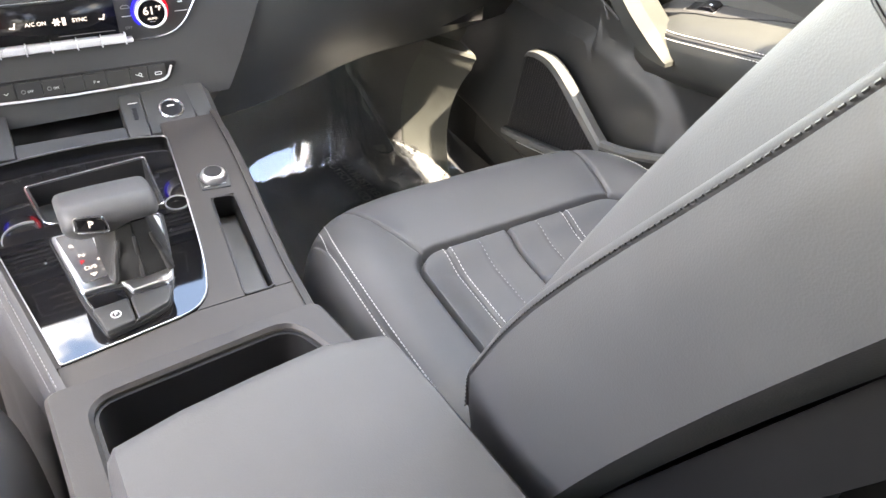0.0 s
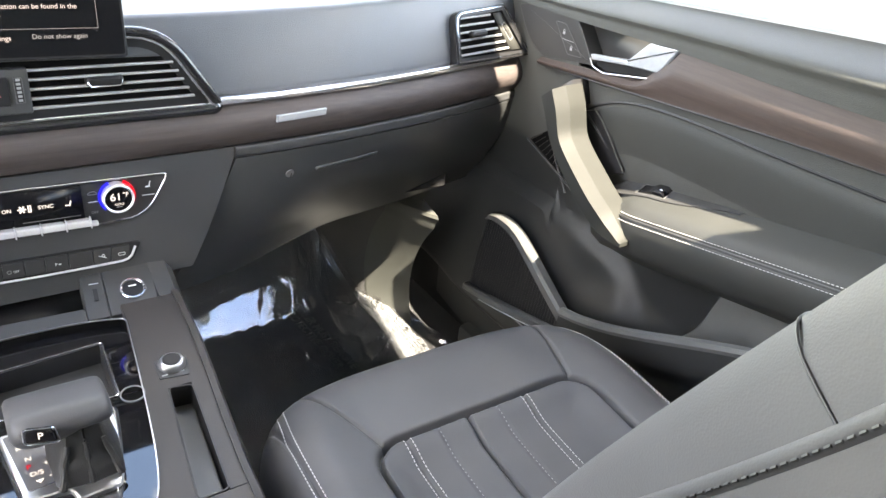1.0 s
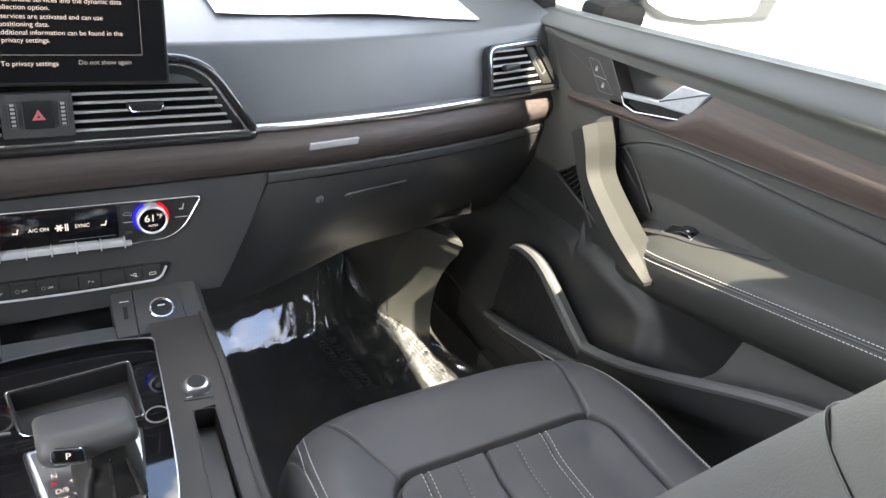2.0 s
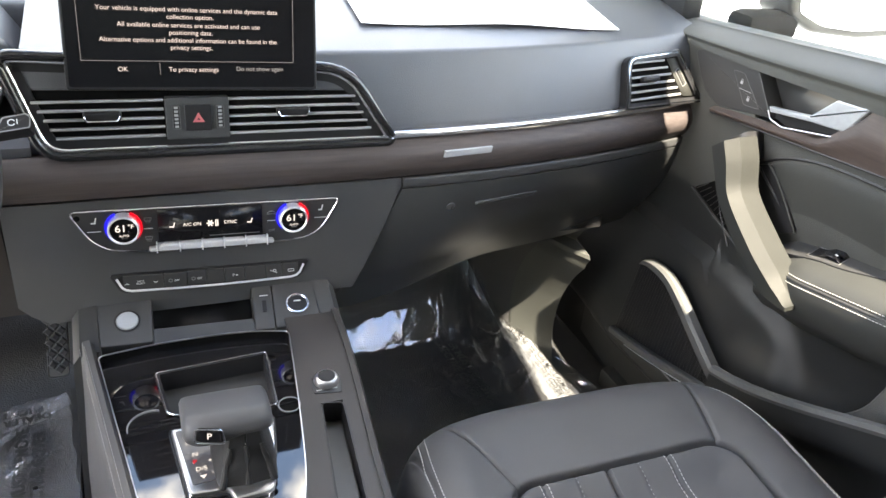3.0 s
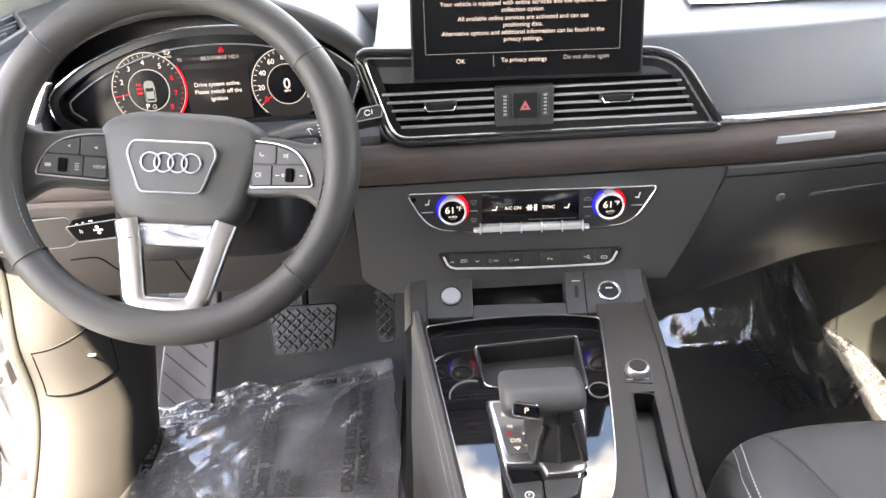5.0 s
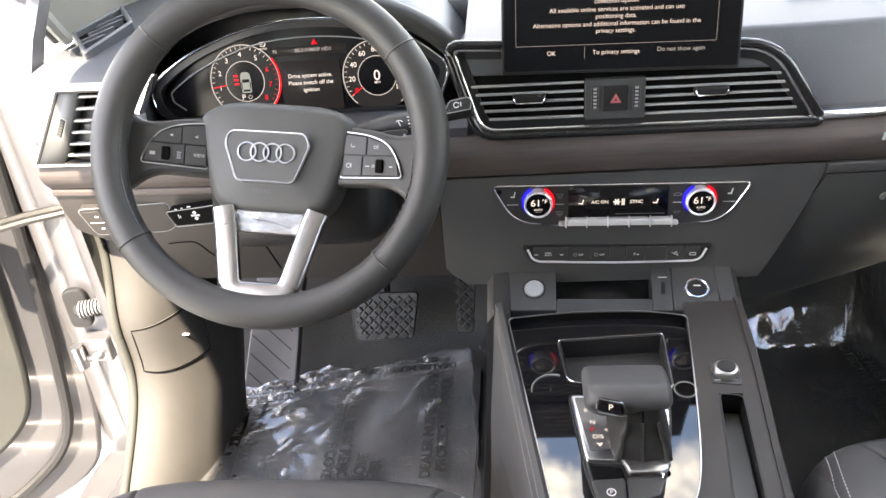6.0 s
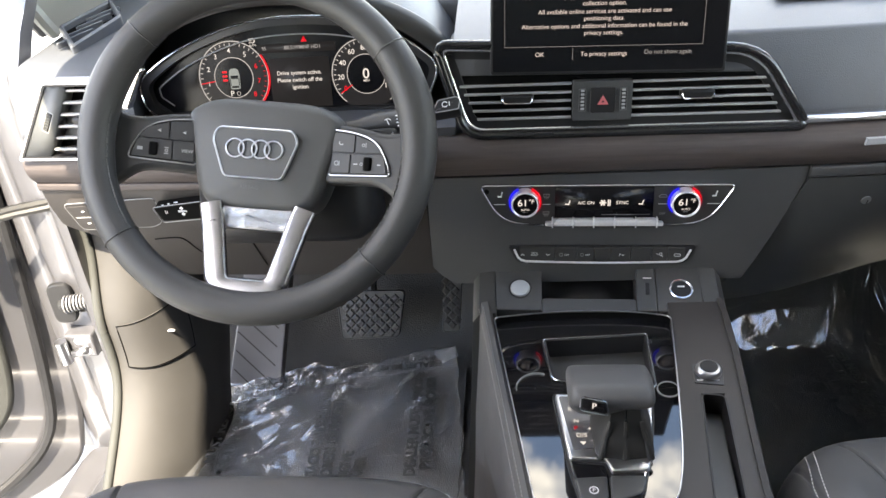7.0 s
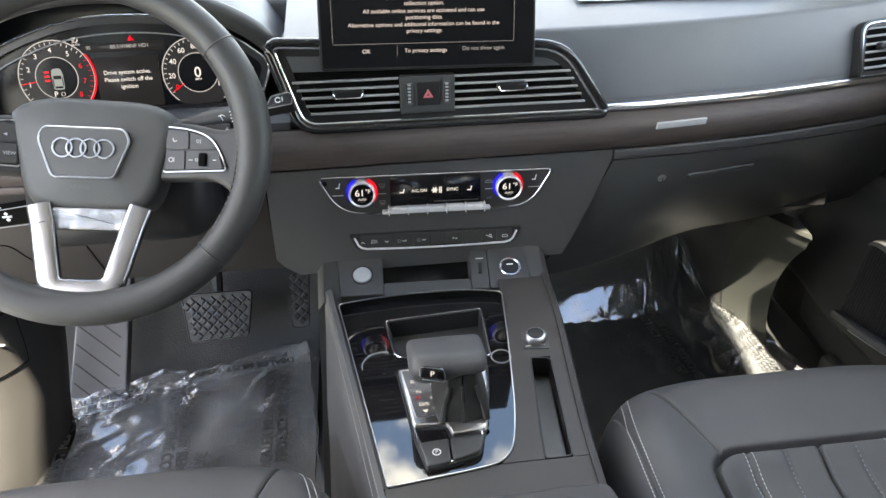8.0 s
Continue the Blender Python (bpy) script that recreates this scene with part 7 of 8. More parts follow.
part("grille_rim", tube([DX @ Vector((x, y, 0.003)) for x, y in ((-0.140, -0.090), (-0.100, -0.104), (-0.060, -0.117), (-0.018, -0.131))], 0.0018, 6), DARKGREY, twg)


# armrest: its top slopes up towards the door
def arm_level(y):
    return 0.502 + 0.19 * min(0.50, max(0.0, -y - 0.02))


def arm_edge(y):
    return lerp(0.664, 0.650, smooth01(-0.055, -0.13, y))


def arm_top(x, y):
    """Height of the armrest's upper face."""
    f = (x - arm_edge(y) - 0.010) / 0.046
    return arm_level(y) - 0.006 + 0.027 * max(0.0, f) ** 0.8


ar = []
for k in range(31):
    y = lerp(-0.050, -0.79, k / 30)
    zt, xi = arm_level(y), arm_edge(y)
    lift = -0.012 * (1 - smooth01(0, 0.06, k / 30))
    ring = [(0.72, y, zt - 0.09), (xi + 0.03, y, zt - 0.085), (xi + 0.006, y, zt - 0.062), (xi - 0.001, y, zt - 0.038), (xi, y, zt - 0.022), (xi + 0.0025, y, zt - 0.017), (xi + 0.0055, y, zt - 0.0155), (xi + 0.010, y, zt - 0.006 + lift)]
    ring += [(x, y, arm_top(x, y) + lift) for x in (xi + 0.018, xi + 0.030, 0.692, 0.707)] + [(0.72, y, zt + 0.034)]
    ar.append(ring)
part("armrest", loft(ar), DOOR_LEATHER, door, "padded leather door armrest")
part("seam_groove", tube([(arm_edge(y) + 0.0030, y, arm_level(y) - 0.0160) for y in [lerp(-0.06, -0.79, k / 60) for k in range(61)]], 0.0014, 6), INK, door)
for o, dz in ((-0.0002, -0.0200), (0.0062, -0.0125)):
    stitches([(arm_edge(y) + o, y, arm_level(y) + dz) for y in [lerp(-0.065, -0.79, k / 100) for k in range(101)]], door, r=0.0004)


def plate_shape(u, v):
    y = lerp(-0.046, -0.245, v)
    x = lerp(0.681 + 0.010 * (1 - smooth01(0, 0.10, v)) + 0.014 * smooth01(0.45, 1.0, v), 0.7065, u)
    return Vector((x, y, arm_top(x, y) + 0.0016 - 0.010 * (1 - smooth01(0, 0.10, v))))


swp = part("switch_plate", sheet(plate_shape, 8, 24, (0, 0, -0.006)), DARKGREY, door, "dark window switch plate")
part("window_switch", sheet(lambda u, v: Vector((lerp(0.686, 0.700, u), lerp(-0.100, -0.142, v), arm_top(lerp(0.686, 0.700, u), lerp(-0.100, -0.142, v)) + 0.0022 + 0.004 * smooth01(0.25, 0.55, v) * (1 - smooth01(0.85, 1.0, v)))), 4, 14, (0, 0, -0.004)), BLACK_GLOSS, swp, "small black window switch")
swr = [(0.684, -0.098), (0.702, -0.098), (0.702, -0.144), (0.684, -0.144)]
part("switch_rim", tube([(x, y, arm_top(x, y) + 0.0022) for x, y in swr], 0.0006, 4, True), RUBBER_LIGHT, swp, smooth=False)
part("switch_mark", box((0.690, -0.134, arm_top(0.692, -0.132) + 0.0058), (0.694, -0.130, arm_top(0.692, -0.132) + 0.0064)), PRINT, swp, smooth=False)
# loudspeaker with its raised frame, and the map pocket
GX = facing((0.684, 0, 0.6), (-1, 0.05, 0.0))
gr = rounded([(-0.205, -0.254), (-0.105, -0.248), (0.024, -0.326), (0.020, -0.350), (-0.236, -0.408)], [0.01, 0.03, 0.006, 0.006, 0.01], 4)
spk = part("speaker_grille", slab(gr, GX @ Matrix.Translation((0, 0, 0.004)), 0.012, 0.002), DARK, door, "fine-ribbed black speaker grille")
for k in range(34):
    f0 = k / 33
    a = Vector((lerp(-0.195, 0.008, f0), -0.254 if f0 < 0.42 else lerp(-0.254, -0.330, (f0 - 0.42) / 0.58), 0.0048))
    b = Vector((lerp(-0.226, 0.006, f0), lerp(-0.402, -0.360, f0), 0.0048))
    part("grille_rib", tube([GX @ a, GX @ b], 0.0008, 4), DARKGREY, spk, smooth=False)
fp_ = curve_pts([(-0.199, -0.252, 0.006), (-0.171, -0.241, 0.010), (-0.135, -0.238, 0.012), (-0.104, -0.246, 0.012), (-0.062, -0.268, 0.012), (-0.012, -0.297, 0.011), (0.030, -0.322, 0.009), (0.036, -0.344, 0.002)], 36)
part("speaker_frame", loft([[GX @ (p + Vector((ox, oy, oz))) for ox, oy, oz in ((-0.006, -0.008, -0.012), (-0.006, -0.008, 0.0), (-0.003, -0.005, 0.004), (0.005, 0.005, 0.004), (0.008, 0.009, 0.0), (0.008, 0.009, -0.012))] for p in fp_]), FRAME_GREY, door, "raised grey speaker frame")
bp_ = curve_pts([(-0.238, -0.413, 0.008), (-0.16, -0.395, 0.011), (-0.06, -0.369, 0.011), (0.028, -0.345, 0.008)], 12)
part("speaker_bar", loft([[GX @ (p + Vector((0, oy, oz))) for oy, oz in ((-0.007, -0.012), (-0.007, 0.002), (-0.004, 0.005), (0.004, 0.005), (0.007, 0.002), (0.007, -0.012))] for p in bp_]), FRAME_GREY, door)
part("bar_line", tube([GX @ (p + Vector((0, -0.0072, 0.0045))) for p in bp_[3:]], 0.0009, 5), BADGE, door, "thin bright line")
part("speaker_badge", moved(box((-0.080, -0.3765, 0.0150), (-0.045, -0.3735, 0.0160)), GX @ pose(0, -0.006, 0, 0, 0, 0)), GREY_PRINT, door, smooth=False)


def pocket_top(y):
    return 0.300 + 0.175 * smooth01(0.02, -0.50, y)


def pocket_shape(u, v):
    y = lerp(-0.035, -0.79, u)
    z = lerp(pocket_top(y), 0.08, v)
    return Vector((0.655 + 0.022 * smooth01(0.13, 0.24, v), y, z))


part("map_pocket", sheet(pocket_shape, 40, 24, (0.012, 0, 0)), DOOR_HARD, door, "hard dark map pocket")
part("pocket_lip", tube([pocket_shape(k / 24, 0) + Vector((0.006, 0, 0)) for k in range(25)], 0.008, 8), FRAME_GREY, door)
part("pocket_back", slab(rounded([(0.243, -0.146), (0.79, 0.03), (0.79, -0.30), (0.165, -0.30), (0.196, -0.255), (0.222, -0.222)], [0.02, 0, 0, 0, 0.02, 0.02]), facing((0.7165, 0, 0.6), (-1, 0, 0)), 0.008, 0.002), FELT, door, "lighter felt-lined pocket back")
dg = solo("window_2", sheet(lambda u, v: Vector((lerp(0.765, 0.745, v ** 1.2), lerp(0.40, -0.78, u), lerp(belt_z(lerp(0.40, -0.78, u)) - 0.01, 1.08, v))), 6, 6, (0.004, 0, 0)), GLASS, "clear passenger door window", "window", "structure")
dg.visible_shadow = False

# Out of view; the inner edge is placed to cut off the sun patches.
fr_ = []
for y, xi, z in ((0.30, 0.745, 0.90), (0.16, 0.715, 1.00), (0.0, 0.690, 1.065), (-0.10, 0.692, 1.085), (-0.21, 0.694, 1.10), (-0.30, 0.692, 1.105), (-0.48, 0.694, 1.115), (-0.62, 0.698, 1.12), (-0.68, 0.690, 1.12), (-0.78, 0.650, 1.12)):
    fr_.append([(xi, y, z - 0.014), (xi + 0.005, y, z + 0.014), (0.80, y, z + 0.012), (0.80, y, z - 0.02)])
part("window_frame", loft(fr_), DARK, door, "unseen dark window frame, its edge shaped to bound the sunlight")

# ---- outside mirror ----
mir = thing("door_mirror", (0.98, 0.22, 0.70), "grey outside mirror showing the bright surroundings", "mirror")
MF = facing((1.00, 0.20, 0.795), (-0.18, -1, 0.05))
mo = rounded([(-0.135, 0.080), (0.170, 0.080), (0.166, -0.012), (0.145, -0.070), (0.0, -0.082), (-0.085, -0.076), (-0.130, -0.050)], 0.014, 4)
mg_ = rounded([(-0.122, 0.068), (0.118, 0.068), (0.114, -0.015), (0.105, -0.058), (-0.005, -0.070), (-0.070, -0.065), (-0.118, -0.045)], 0.012, 4)
part("housing", slab(mo, MF, 0.09, 0.012, 3), DARKGREY, mir)
part("glass", slab(mg_, MF @ Matrix.Translation((0, 0, 0.0015)), 0.003), MIRROR, mir, "bright mirror glass")
part("stem", box((0.80, 0.22, 0.70), (0.90, 0.28, 0.745), 0.015), VOID, mir)
solo("mirror_base_trim", box((0.735, 0.30, 0.70), (0.775, 0.46, 0.80), 0.01), DARK, "dark triangular trim at the mirror foot", "trim", "structure")

# ---- footwell trims, sill and the open driver door ----
def kick_left(u, v):
    """Curved lower pillar trim: from the door seal round to the footwell."""
    z = lerp(0.50, FLOOR, u)
    flare = 0.10 * smooth01(0.30, 0.05, z) ** 1.6
    a = v
    x = lerp(-0.705, -0.600, a ** 0.9)
    y = lerp(0.170 - flare * 1.6, 0.285 - flare * 0.9, a) + 0.036 * smooth01(0.32, 0.46, z) + 0.035 * math.sin(math.pi * a) * -1.0 + 0.05 * a ** 4
    return Vector((x, y, z))


tagged(new("kick_panel", mesh_of("kick_panel", sheet(kick_left, 30, 20, (-0.01, 0.05, 0)), FOOT_TRIM)), "smooth grey trim panel beside the driver's footwell", "trim panel", "", "structure")


def fuse_point(u, v):
    p = kick_left(lerp(0.385, 0.545 + 0.05 * v, u), lerp(0.12, 0.78, v))
    return p + Vector((0.002, -0.003, 0))


seam_ = [fuse_point(a, b) + Vector((0, -0.0005, 0)) for a, b in [(0, k / 12) for k in range(13)] + [(k / 8, 1) for k in range(1, 9)] + [(1, 1 - k / 12) for k in range(1, 13)] + [(1 - k / 8, 0) for k in range(1, 8)]]
solo("cover_gap", tube(seam_, 0.0009, 5, True), VOID, "dark gap round the footwell cover", "gap", "structure")
fp = tagged(new("fuse_cover", mesh_of("fuse_cover", sheet(fuse_point, 10, 12, (0, 0.006, 0)), FOOT_TRIM)), "flush dark cover in the footwell trim", "cover", "", "structure")
hang(new("release_lever", mesh_of("release_lever", moved(box((-0.010, -0.002, -0.0012), (0.010, 0.002, 0.0012), 0.0006), Matrix.Translation(fuse_point(0.45, 0.75))), PRINT)), fp)
edge_seal = [kick_left(k / 30, 0) + Vector((-0.004, -0.003, 0)) for k in range(29)] + [Vector((-0.705, -0.05, 0.062)), Vector((-0.705, -0.4, 0.075)), Vector((-0.705, -0.78, 0.08))]
solo("door_seal", tube(curve_pts(edge_seal, 90), 0.0065, 14), DOORP, "soft grey door seal along the opening", "seal", "structure")


def sill_shape(u, v):
    y = lerp(0.24, -0.85, u)
    prof = [(-0.70, 0.075), (-0.735, 0.085), (-0.775, 0.06), (-0.80, 0.02), (-0.86, 0.01), (-0.90, -0.04), (-0.91, -0.12)]
    p = path_at([(x, 0, z) for x, z in prof], v)
    return Vector((p.x, y, p.z))


solo("sill", sheet(sill_shape, 20, 18, (0.01, 0, -0.03)), PAINT, "silver painted door sill", "sill", "structure")


def jamb_shape(u, v):
    """Painted hinge pillar: faces backwards, stepping out to the wing."""
    z = lerp(0.95, -0.05, u)
    prof = [(-0.712, 0.175), (-0.735, 0.185), (-0.745, 0.215), (-0.80, 0.225), (-0.815, 0.255), (-0.87, 0.262), (-0.885, 0.30), (-0.94, 0.31)]
    p = path_at([(x, y, 0) for x, y in prof], v)
    return Vector((p.x, p.y + 0.22 * smooth01(0.66, 0.95, z), z))


solo("hinge_pillar", sheet(jamb_shape, 24, 32, (0, 0.03, 0)), PAINT, "silver painted hinge pillar of the open door", "pillar", "structure")
gt = thing("cable_gaiter", (-0.77, 0.21, 0.35), "ribbed grey rubber cable sleeve in the door gap", "cable")
for k in range(8):
    part("rib", annulus(facing((-0.774 + 0.0048 * k, 0.196 + 0.001 * k, 0.348 + 0.0004 * k), (-1, -0.2, 0)), 0.006, 0.0135 - 0.0003 * k, 0.0028, 16, bevel=0.0006), GAITER, gt)
part("core", tube([(-0.782, 0.196, 0.347), (-0.735, 0.204, 0.351)], 0.008, 8), RUBBER, gt)
part("flange", slab(rounded([(-0.017, -0.034), (0.017, -0.034), (0.017, 0.034), (-0.017, 0.034)], 0.015, 5), facing((-0.784, 0.203, 0.344), (0.25, -1, 0.05)), 0.008, 0.003), DARK, gt)
hg = thing("hinge", (-0.78, 0.2, 0.27), "bolted silver door hinge", "hinge")
part("leaf", box((-0.797, 0.195, 0.250), (-0.752, 0.222, 0.292), 0.004), PAINT, hg)
part("knuckle", tube([(-0.797, 0.185, 0.248), (-0.797, 0.185, 0.288)], 0.009, 12), ALU, hg)
for x, z in ((-0.766, 0.264), (-0.774, 0.281)):
    part("bolt", disc(facing((x, 0.194, z), (0, -1, 0)), 0.0085, 0.010, 0.001, 6), ALU, hg)
part("pin", tube([(-0.785, 0.188, 0.262), (-0.76, 0.186, 0.270)], 0.006, 8), ALU, hg)
st = thing("check_strap", (-0.8, 0.2, 0.505), "worn metal door check strap", "strap")
sp_ = [Vector(p) for p in ((-0.755, 0.222, 0.503), (-0.80, 0.200, 0.503), (-0.875, 0.150, 0.502))]
part("strap", loft([[p + Vector((0, oy, oz)) for oy, oz in ((-0.003, -0.009), (-0.005, -0.004), (-0.003, 0.0), (-0.005, 0.004), (-0.003, 0.009), (0.003, 0.009), (0.003, -0.009))] for p in sp_]), BRASS, st)
part("bracket", box((-0.89, 0.13, 0.465), (-0.868, 0.165, 0.545), 0.003), DARK, st)
part("bracket_bolt", disc(facing((-0.868, 0.150, 0.475), (0.6, -0.8, 0)), 0.009, 0.008, 0.001, 6), ALU, st)

OD = facing((-0.86, 0.24, 0.3), (0.71, -0.70, 0))
odoor = thing("driver_door", (-0.9, 0.2, -0.1), "open silver driver door with rubber seals and grey trim", "car door")
door_out = rounded([(0.10, 0.42), (0.05, 0.10), (0.012, -0.23), (-0.02, -0.34), (-1.05, -0.36), (-1.05, 0.44), (-0.1, 0.46)], [0.03, 0, 0.05, 0.1, 0.05, 0.02, 0.02], 6)
part("shell", slab(door_out, OD @ Matrix.Translation((0, 0, -0.012)), 0.05, 0.012, 3), PAINT, odoor)
part("seal", tube([OD @ Vector((p[0], p[1], -0.006)) for p in rounded([(0.022, 0.40), (0.0, 0.10), (-0.02, -0.10), (-0.045, -0.24), (-0.16, -0.295), (-1.0, -0.30), (-1.0, 0.40)], [0.02, 0.1, 0.1, 0.08, 0.05, 0.05, 0.02], 6)], 0.009, 8, True), DARK, odoor, "dark rubber seal")
tp = rounded([(-0.022, 0.38), (-0.045, 0.10), (-0.060, -0.08), (-0.085, -0.16), (-0.17, -0.205), (-0.98, -0.22), (-0.98, 0.40)], [0.02, 0.1, 0.08, 0.06, 0.05, 0.05, 0.02], 6)
part("trim_panel", slab(tp, OD @ Matrix.Translation((0, 0, 0.004)), 0.030, 0.012, 3), DOORP, odoor, "grey padded inner trim")
# Raised dark plate; the hollow's shading is put into its colour.
pk = rounded([(-0.070, 0.30), (-0.085, 0.05), (-0.11, -0.06), (-0.20, -0.12), (-0.9, -0.13), (-0.9, 0.20)], 0.05, 5)
part("trim_hollow_shade", slab(pk, OD @ Matrix.Translation((0, 0, 0.0075)), 0.02, 0.004), DARKGREY, odoor)

# passenger side footwell trim, rounded towards the door
def kick_right(u, v):
    z = lerp(0.40, FLOOR, u)
    front = max(0.245, 0.345 - 0.065 * ((z - 0.135) / 0.155) ** 2) if z < 0.29 else 0.280 - 0.045 * smooth01(0.29, 0.36, z)
    front += 0.07 * smooth01(0.316, 0.326, z)
    return Vector((0.642 - 0.105 * v ** 0.9, front + 0.008 + 0.23 * v, z))


# Darker material on the inner part stands in for the unlit trim.
solo("footwell_side", sheet(lambda u, v: kick_right(u, lerp(0.42, 1.0, v)), 60, 8, (0.01, 0.05, 0)), CARPET, "dark carpet on the footwell side, standing in for the panel's shade", "trim panel", "structure")
solo("kick_panel", sheet(lambda u, v: kick_right(u, 0.42 * v), 60, 14, (0.01, 0.05, 0)), KICK, "smooth dark trim panel beside the passenger footwell", "trim panel", "structure")
solo("side_wall_right", box((0.738, -0.85, -0.10), (0.775, 0.86, 0.50), 0.004), DARK, "dark inner side of the passenger sill", "wall", "structure")
solo("right_sill_floor", box((0.66, -0.85, -0.02), (0.745, 0.84, 0.044), 0.004), CARPET, "black carpet along the passenger sill", "floor", "structure")
solo("right_sill", box((0.698, -0.85, FLOOR - 0.02), (0.76, 0.26, 0.085), 0.012), DOORP, "dark passenger door sill trim", "sill", "structure")

# ---- floor mats and their clear protective film ----
def film(name, corners, wrinkle, label, seed, rise, taut=False, mat=None, ridges=(), fine=(130, 120)):
    """A wrinkled clear sheet; corners: front left, front right, back right, back left."""
    fl, fr, br_, bl = [Vector(c) for c in corners]

    rng = random.Random(int(seed * 10))
    folds = [(rng.uniform(0.05, 0.95), rng.uniform(0.5, 1.0) if rng.random() < 0.7 else rng.uniform(0.1, 0.9), rng.uniform(-1.2, 1.2), rng.uniform(0.05, 0.16), rng.uniform(0.0015, 0.005)) for _ in range(26)]

    def crease(u, v):
        """Sharp short folds, densest along the front edge."""
        z = 0.0
        for cu, cv, a, ln, h in folds:
            du, dv = u - cu, v - cv
            s, d = du * math.cos(a) + dv * math.sin(a), abs(dv * math.cos(a) - du * math.sin(a))
            if d < 0.02 and abs(s) < ln:
                z += h * (1 - d / 0.02) * (1 - (s / ln) ** 2)
        return z

    def f(u, v):
        p = bl.lerp(br_, u).lerp(fl.lerp(fr, u), v)
        edge = min(u, 1 - u, v, 1 - v)
        k = noise.noise(Vector((p.x * 9 + seed, p.y * 7, 0.3)))
        k2 = noise.noise(Vector((p.x * 26 + seed, p.y * 22, 4.1)))
        k3 = abs(noise.noise(Vector((p.x * 12 + p.y * 9, seed, p.y * 3))))
        z = FLOOR + 0.010 + max(0.0, wrinkle * (0.55 + k + 0.35 * k2 - 0.6 * k3)) + rise * max(0.0, 1 - edge * 14) * (0.6 + k)
        z = FLOOR + toe_rise(p.y) + 0.006 + (z - FLOOR) * (1 - 0.55 * smooth01(0.40, 0.46, p.y))
        if taut:
            t = smooth01(0.36, 0.42, p.y) * (1 - smooth01(0.46, 0.52, p.x))
            z = lerp(z, FLOOR + 0.022 + 1.12 * max(0.0, p.y - 0.425) + 0.24 * (p.x - 0.27) ** 2 + 0.0012 * k + 0.0006 * k2, t)
            z += 0.022 * math.exp(-((p.x - 0.52 - 0.05 * k) / 0.012) ** 2) * smooth01(0.30, 0.42, p.y) + 0.018 * math.exp(-((p.x - 0.565 + 0.04 * k) / 0.010) ** 2) * smooth01(0.18, 0.3, p.y)
        z += crease(u, v) * ((1 - 0.9 * t) if taut else 1)
        for x0, y0, x1, y1, h in ridges:
            # a pinched fold between two points
            ex, ey = x1 - x0, y1 - y0
            ln = math.hypot(ex, ey)
            s = ((p.x - x0) * ex + (p.y - y0) * ey) / ln / ln
            if 0 < s < 1:
                d = abs((p.x - x0) * ey - (p.y - y0) * ex) / ln + 0.004 * math.sin(7 * s + seed)
                z += h * math.sin(math.pi * s) * math.exp(-(d / 0.0048) ** 2)
        return Vector((p.x + 0.006 * k2, p.y + 0.02 * k * (1 if v > 0.9 else 0), z))

    th = thing(name, ((bl.x + fr.x) / 2, (bl.y + fr.y) / 2, FLOOR), label, "film", "protective films")
    ob = part("sheet", sheet_single(f, *fine), mat or FILM, th)
    ob.visible_shadow = False
    return th, f


def sheet_single(f, nu, nv):
    """A sheet of film, half a millimetre thick."""
    return sheet(f, nu, nv, (0, 0, -0.0005))


def mat_shape(lo, hi, name, label):
    def f(u, v):
        y = lerp(lo[1], hi[1], v)
        return Vector((lerp(lo[0], hi[0], u), y, FLOOR + 0.008 + toe_rise(y)))
    solo(name, sheet(f, 6, 20, (0, 0, -0.007)), CARPET, label, "floor mat", "", "floor mats")


mat_shape((-0.60, -0.15), (-0.20, 0.40), "floor_mat", "black carpet mat on the driver's floor")
mat_shape((0.19, -0.15), (0.58, 0.58), "floor_mat", "black carpet mat on the passenger floor")
PASSENGER_FOLDS = ((0.480, 0.455, 0.545, 0.61, 0.020), (0.433, 0.400, 0.475, 0.52, 0.014), (0.515, 0.44, 0.546, 0.59, 0.016), (0.530, 0.385, 0.605, 0.46, 0.014), (0.500, 0.330, 0.575, 0.355, 0.010),
                   (0.495, 0.225, 0.570, 0.285, 0.014), (0.497, 0.240, 0.520, 0.345, 0.012), (0.525, 0.46, 0.58, 0.40, 0.012), (0.22, 0.20, 0.245, 0.27, 0.008), (0.50, 0.285, 0.575, 0.305, 0.010))
DRIVER_FOLDS = ((-0.330, 0.300, -0.255, 0.400, 0.022), (-0.300, 0.270, -0.225, 0.310, 0.020), (-0.440, 0.300, -0.345, 0.345, 0.018), (-0.560, 0.270, -0.470, 0.330, 0.018), (-0.640, 0.240, -0.570, 0.310, 0.020), (-0.600, 0.20, -0.52, 0.25, 0.012), (-0.28, 0.16, -0.215, 0.24, 0.014))
df, dff = film("protective_film", [(-0.655, 0.335, 0), (-0.222, 0.430, 0), (-0.165, -0.10, 0), (-0.66, -0.10, 0)], 0.003, "wrinkled clear protective film on the driver's floor", 3.0, 0.010, mat=DULL_FILM, ridges=DRIVER_FOLDS, fine=(170, 170))
pf, pff = film("protective_film", [(0.215, 0.70, 0), (0.640, 0.64, 0), (0.665, 0.00, 0), (0.185, 0.00, 0)], 0.010, "glossy wrinkled protective film on the passenger floor", 11.0, 0.016, True, ridges=PASSENGER_FOLDS, fine=(210, 220))


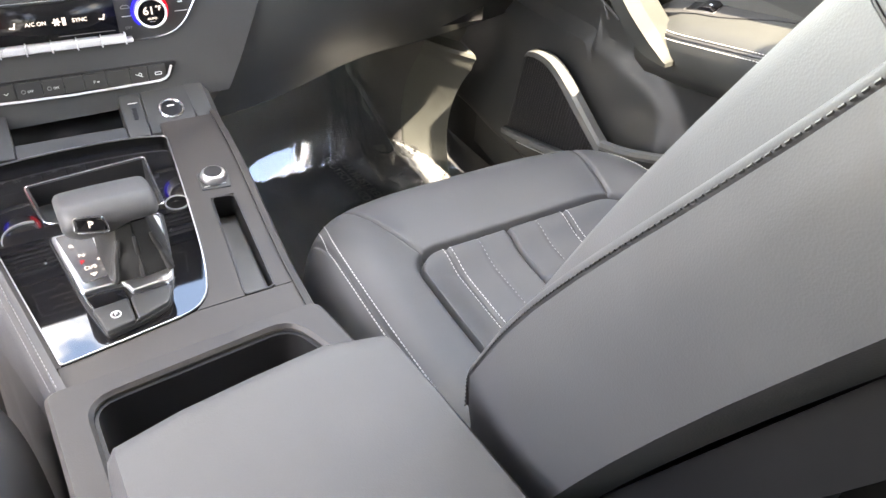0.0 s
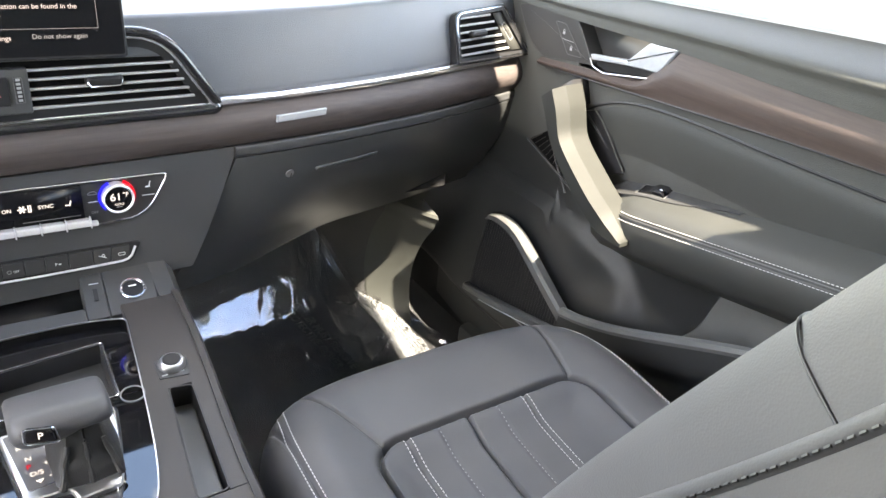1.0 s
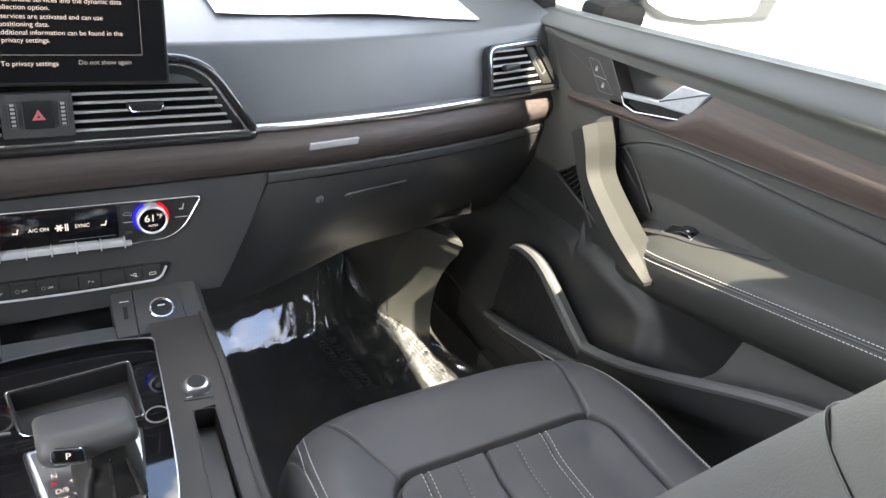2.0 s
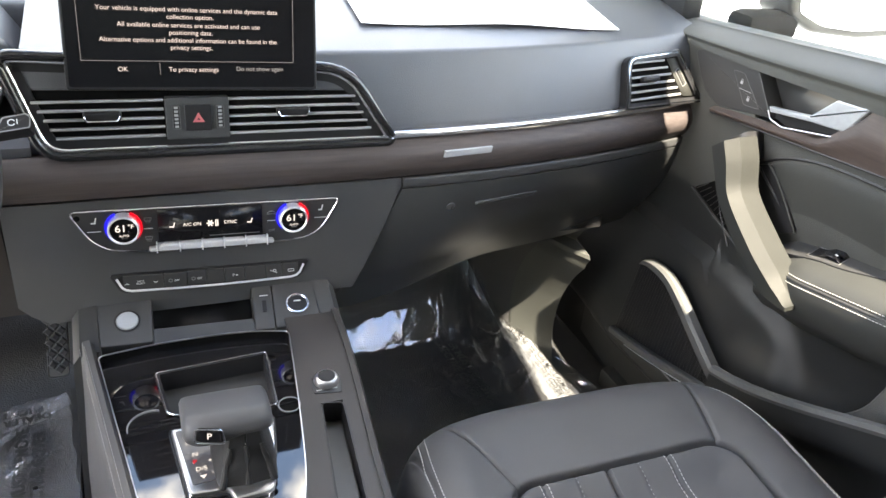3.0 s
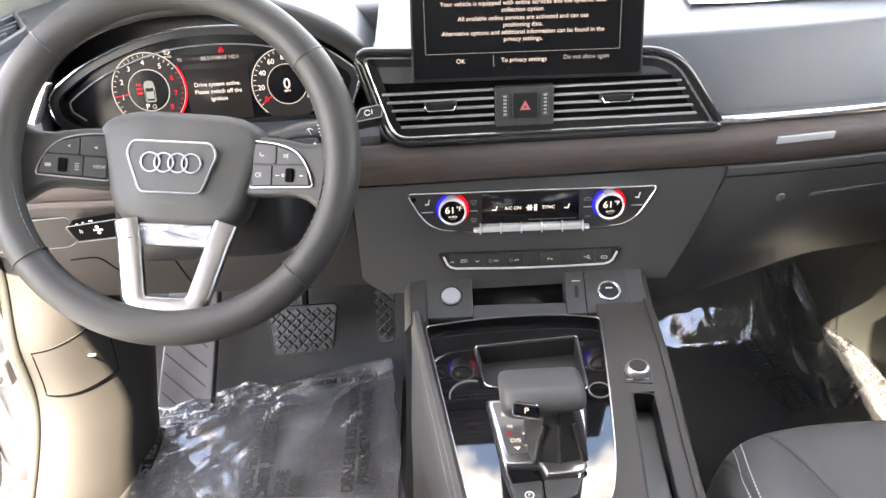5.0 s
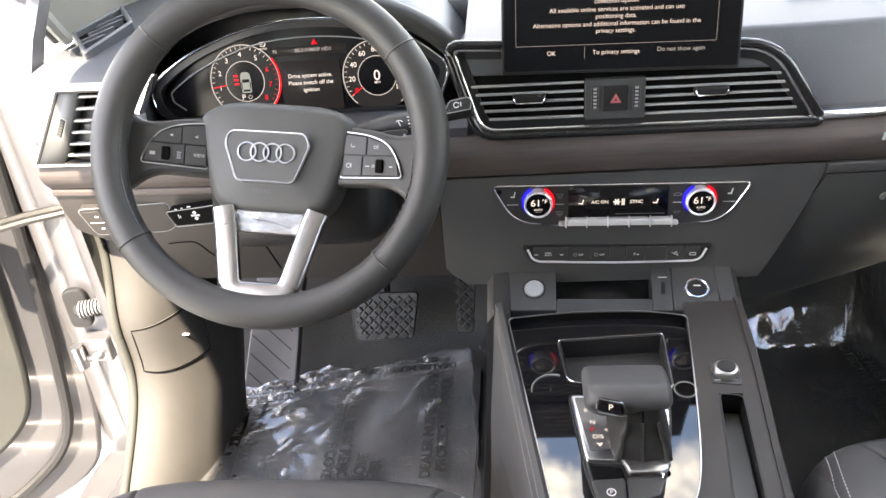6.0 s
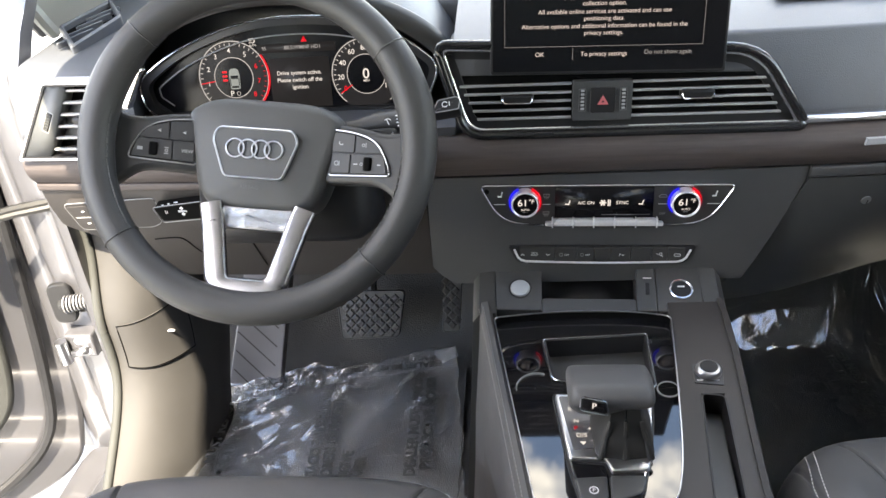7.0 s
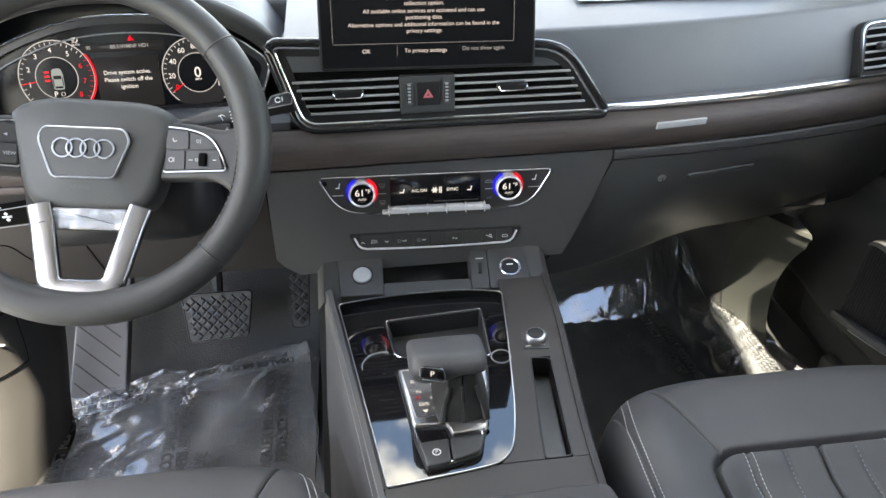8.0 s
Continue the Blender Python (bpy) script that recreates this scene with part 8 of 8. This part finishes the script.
# crumpled front hem of the driver's film
def hem_shape(u, v):
    p = dff(u, lerp(0.905, 0.995, v))
    k, k2, k3 = [noise.noise(Vector((u * f, v * 2.5, sd))) for f, sd in ((9, 0.7), (24, 3.3), (52, 8.1))]
    return p + Vector((0.010 * k2, 0.014 * k * v, 0.006 + 0.022 * max(0.0, 0.35 + k) * math.sin(math.pi * min(1.0, v + 0.15)) + 0.007 * k2 + 0.003 * k3))


hem = part("hem", sheet(hem_shape, 150, 16, (0, 0, -0.0005)), FILM, df, "crumpled shiny hem")
hem.visible_shadow = False


# the rubbed milky border of the passenger film, along the door side
def border_shape(u, v):
    y = lerp(0.205, 0.535, v)
    cx = 0.594 + 0.040 * smooth01(0.40, 0.55, y)
    k = noise.noise(Vector((u * 2.0, y * 26, 2.2)))
    k2 = noise.noise(Vector((u * 6.0, y * 70, 7.9)))
    return Vector((cx + (u - 0.5) * (0.052 + 0.008 * k) + 0.002 * k2, y, FLOOR + 0.019 + toe_rise(y) + 0.004 * math.sin(math.pi * u) + 0.0028 * k + 0.0006 * k2))


part("border", sheet(border_shape, 20, 110, (0, 0, -0.0005)), STRIP_FILM, pf, "milky creased film border")


def film_words(th, f, u, v, turn, text, size):
    """Printing that lies on the film."""
    p = f(u, v)
    q = f(u, min(1, v + 0.06))
    slope = math.degrees(math.atan2(q.z - p.z, q.y - p.y)) if p.y > 0.40 else 0.0
    m = Matrix.Translation(p + Vector((0, 0, 0.010))) @ pose(0, 0, 0, slope, 0, 0) @ pose(0, 0, 0, 0, 0, turn)
    words("film_print", text, m, size, INK, th, bold=0.045)


for u, v, a in ((0.15, 0.62, 94), (0.52, 0.64, 274), (0.62, 0.30, 90), (0.86, 0.66, 92), (0.30, 0.20, 90)):
    film_words(df, dff, u, v, a, "DEALER MUST REMOVE\nPROTECTIVE COVER", 0.017)
film_words(df, dff, 0.22, 0.93, 190, "DEALER MUST\nPROTECTIVE", 0.015)
film_words(df, dff, 0.72, 0.955, 186, "DEALER MUST REMOVE\nPROTECTIVE COVER", 0.014)
for y in (0.445, 0.275):
    p = border_shape(0.5, (y - 0.205) / 0.33)
    words("film_print", "DEALER MUST REMOVE\nPROTECTIVE COVER", Matrix.Translation(p + Vector((0.002, 0, 0.0085))) @ pose(0, 0, 0, 0, 0, -90 - 14 * smooth01(0.36, 0.48, y)), 0.0110, INK, pf, bold=0.015)
for u, v, a in ((0.54, 0.52, -86), (0.55, 0.25, 182)):
    film_words(pf, pff, u, v, a, "DEALER MUST REMOVE\nPROTECTIVE COVER", 0.016)
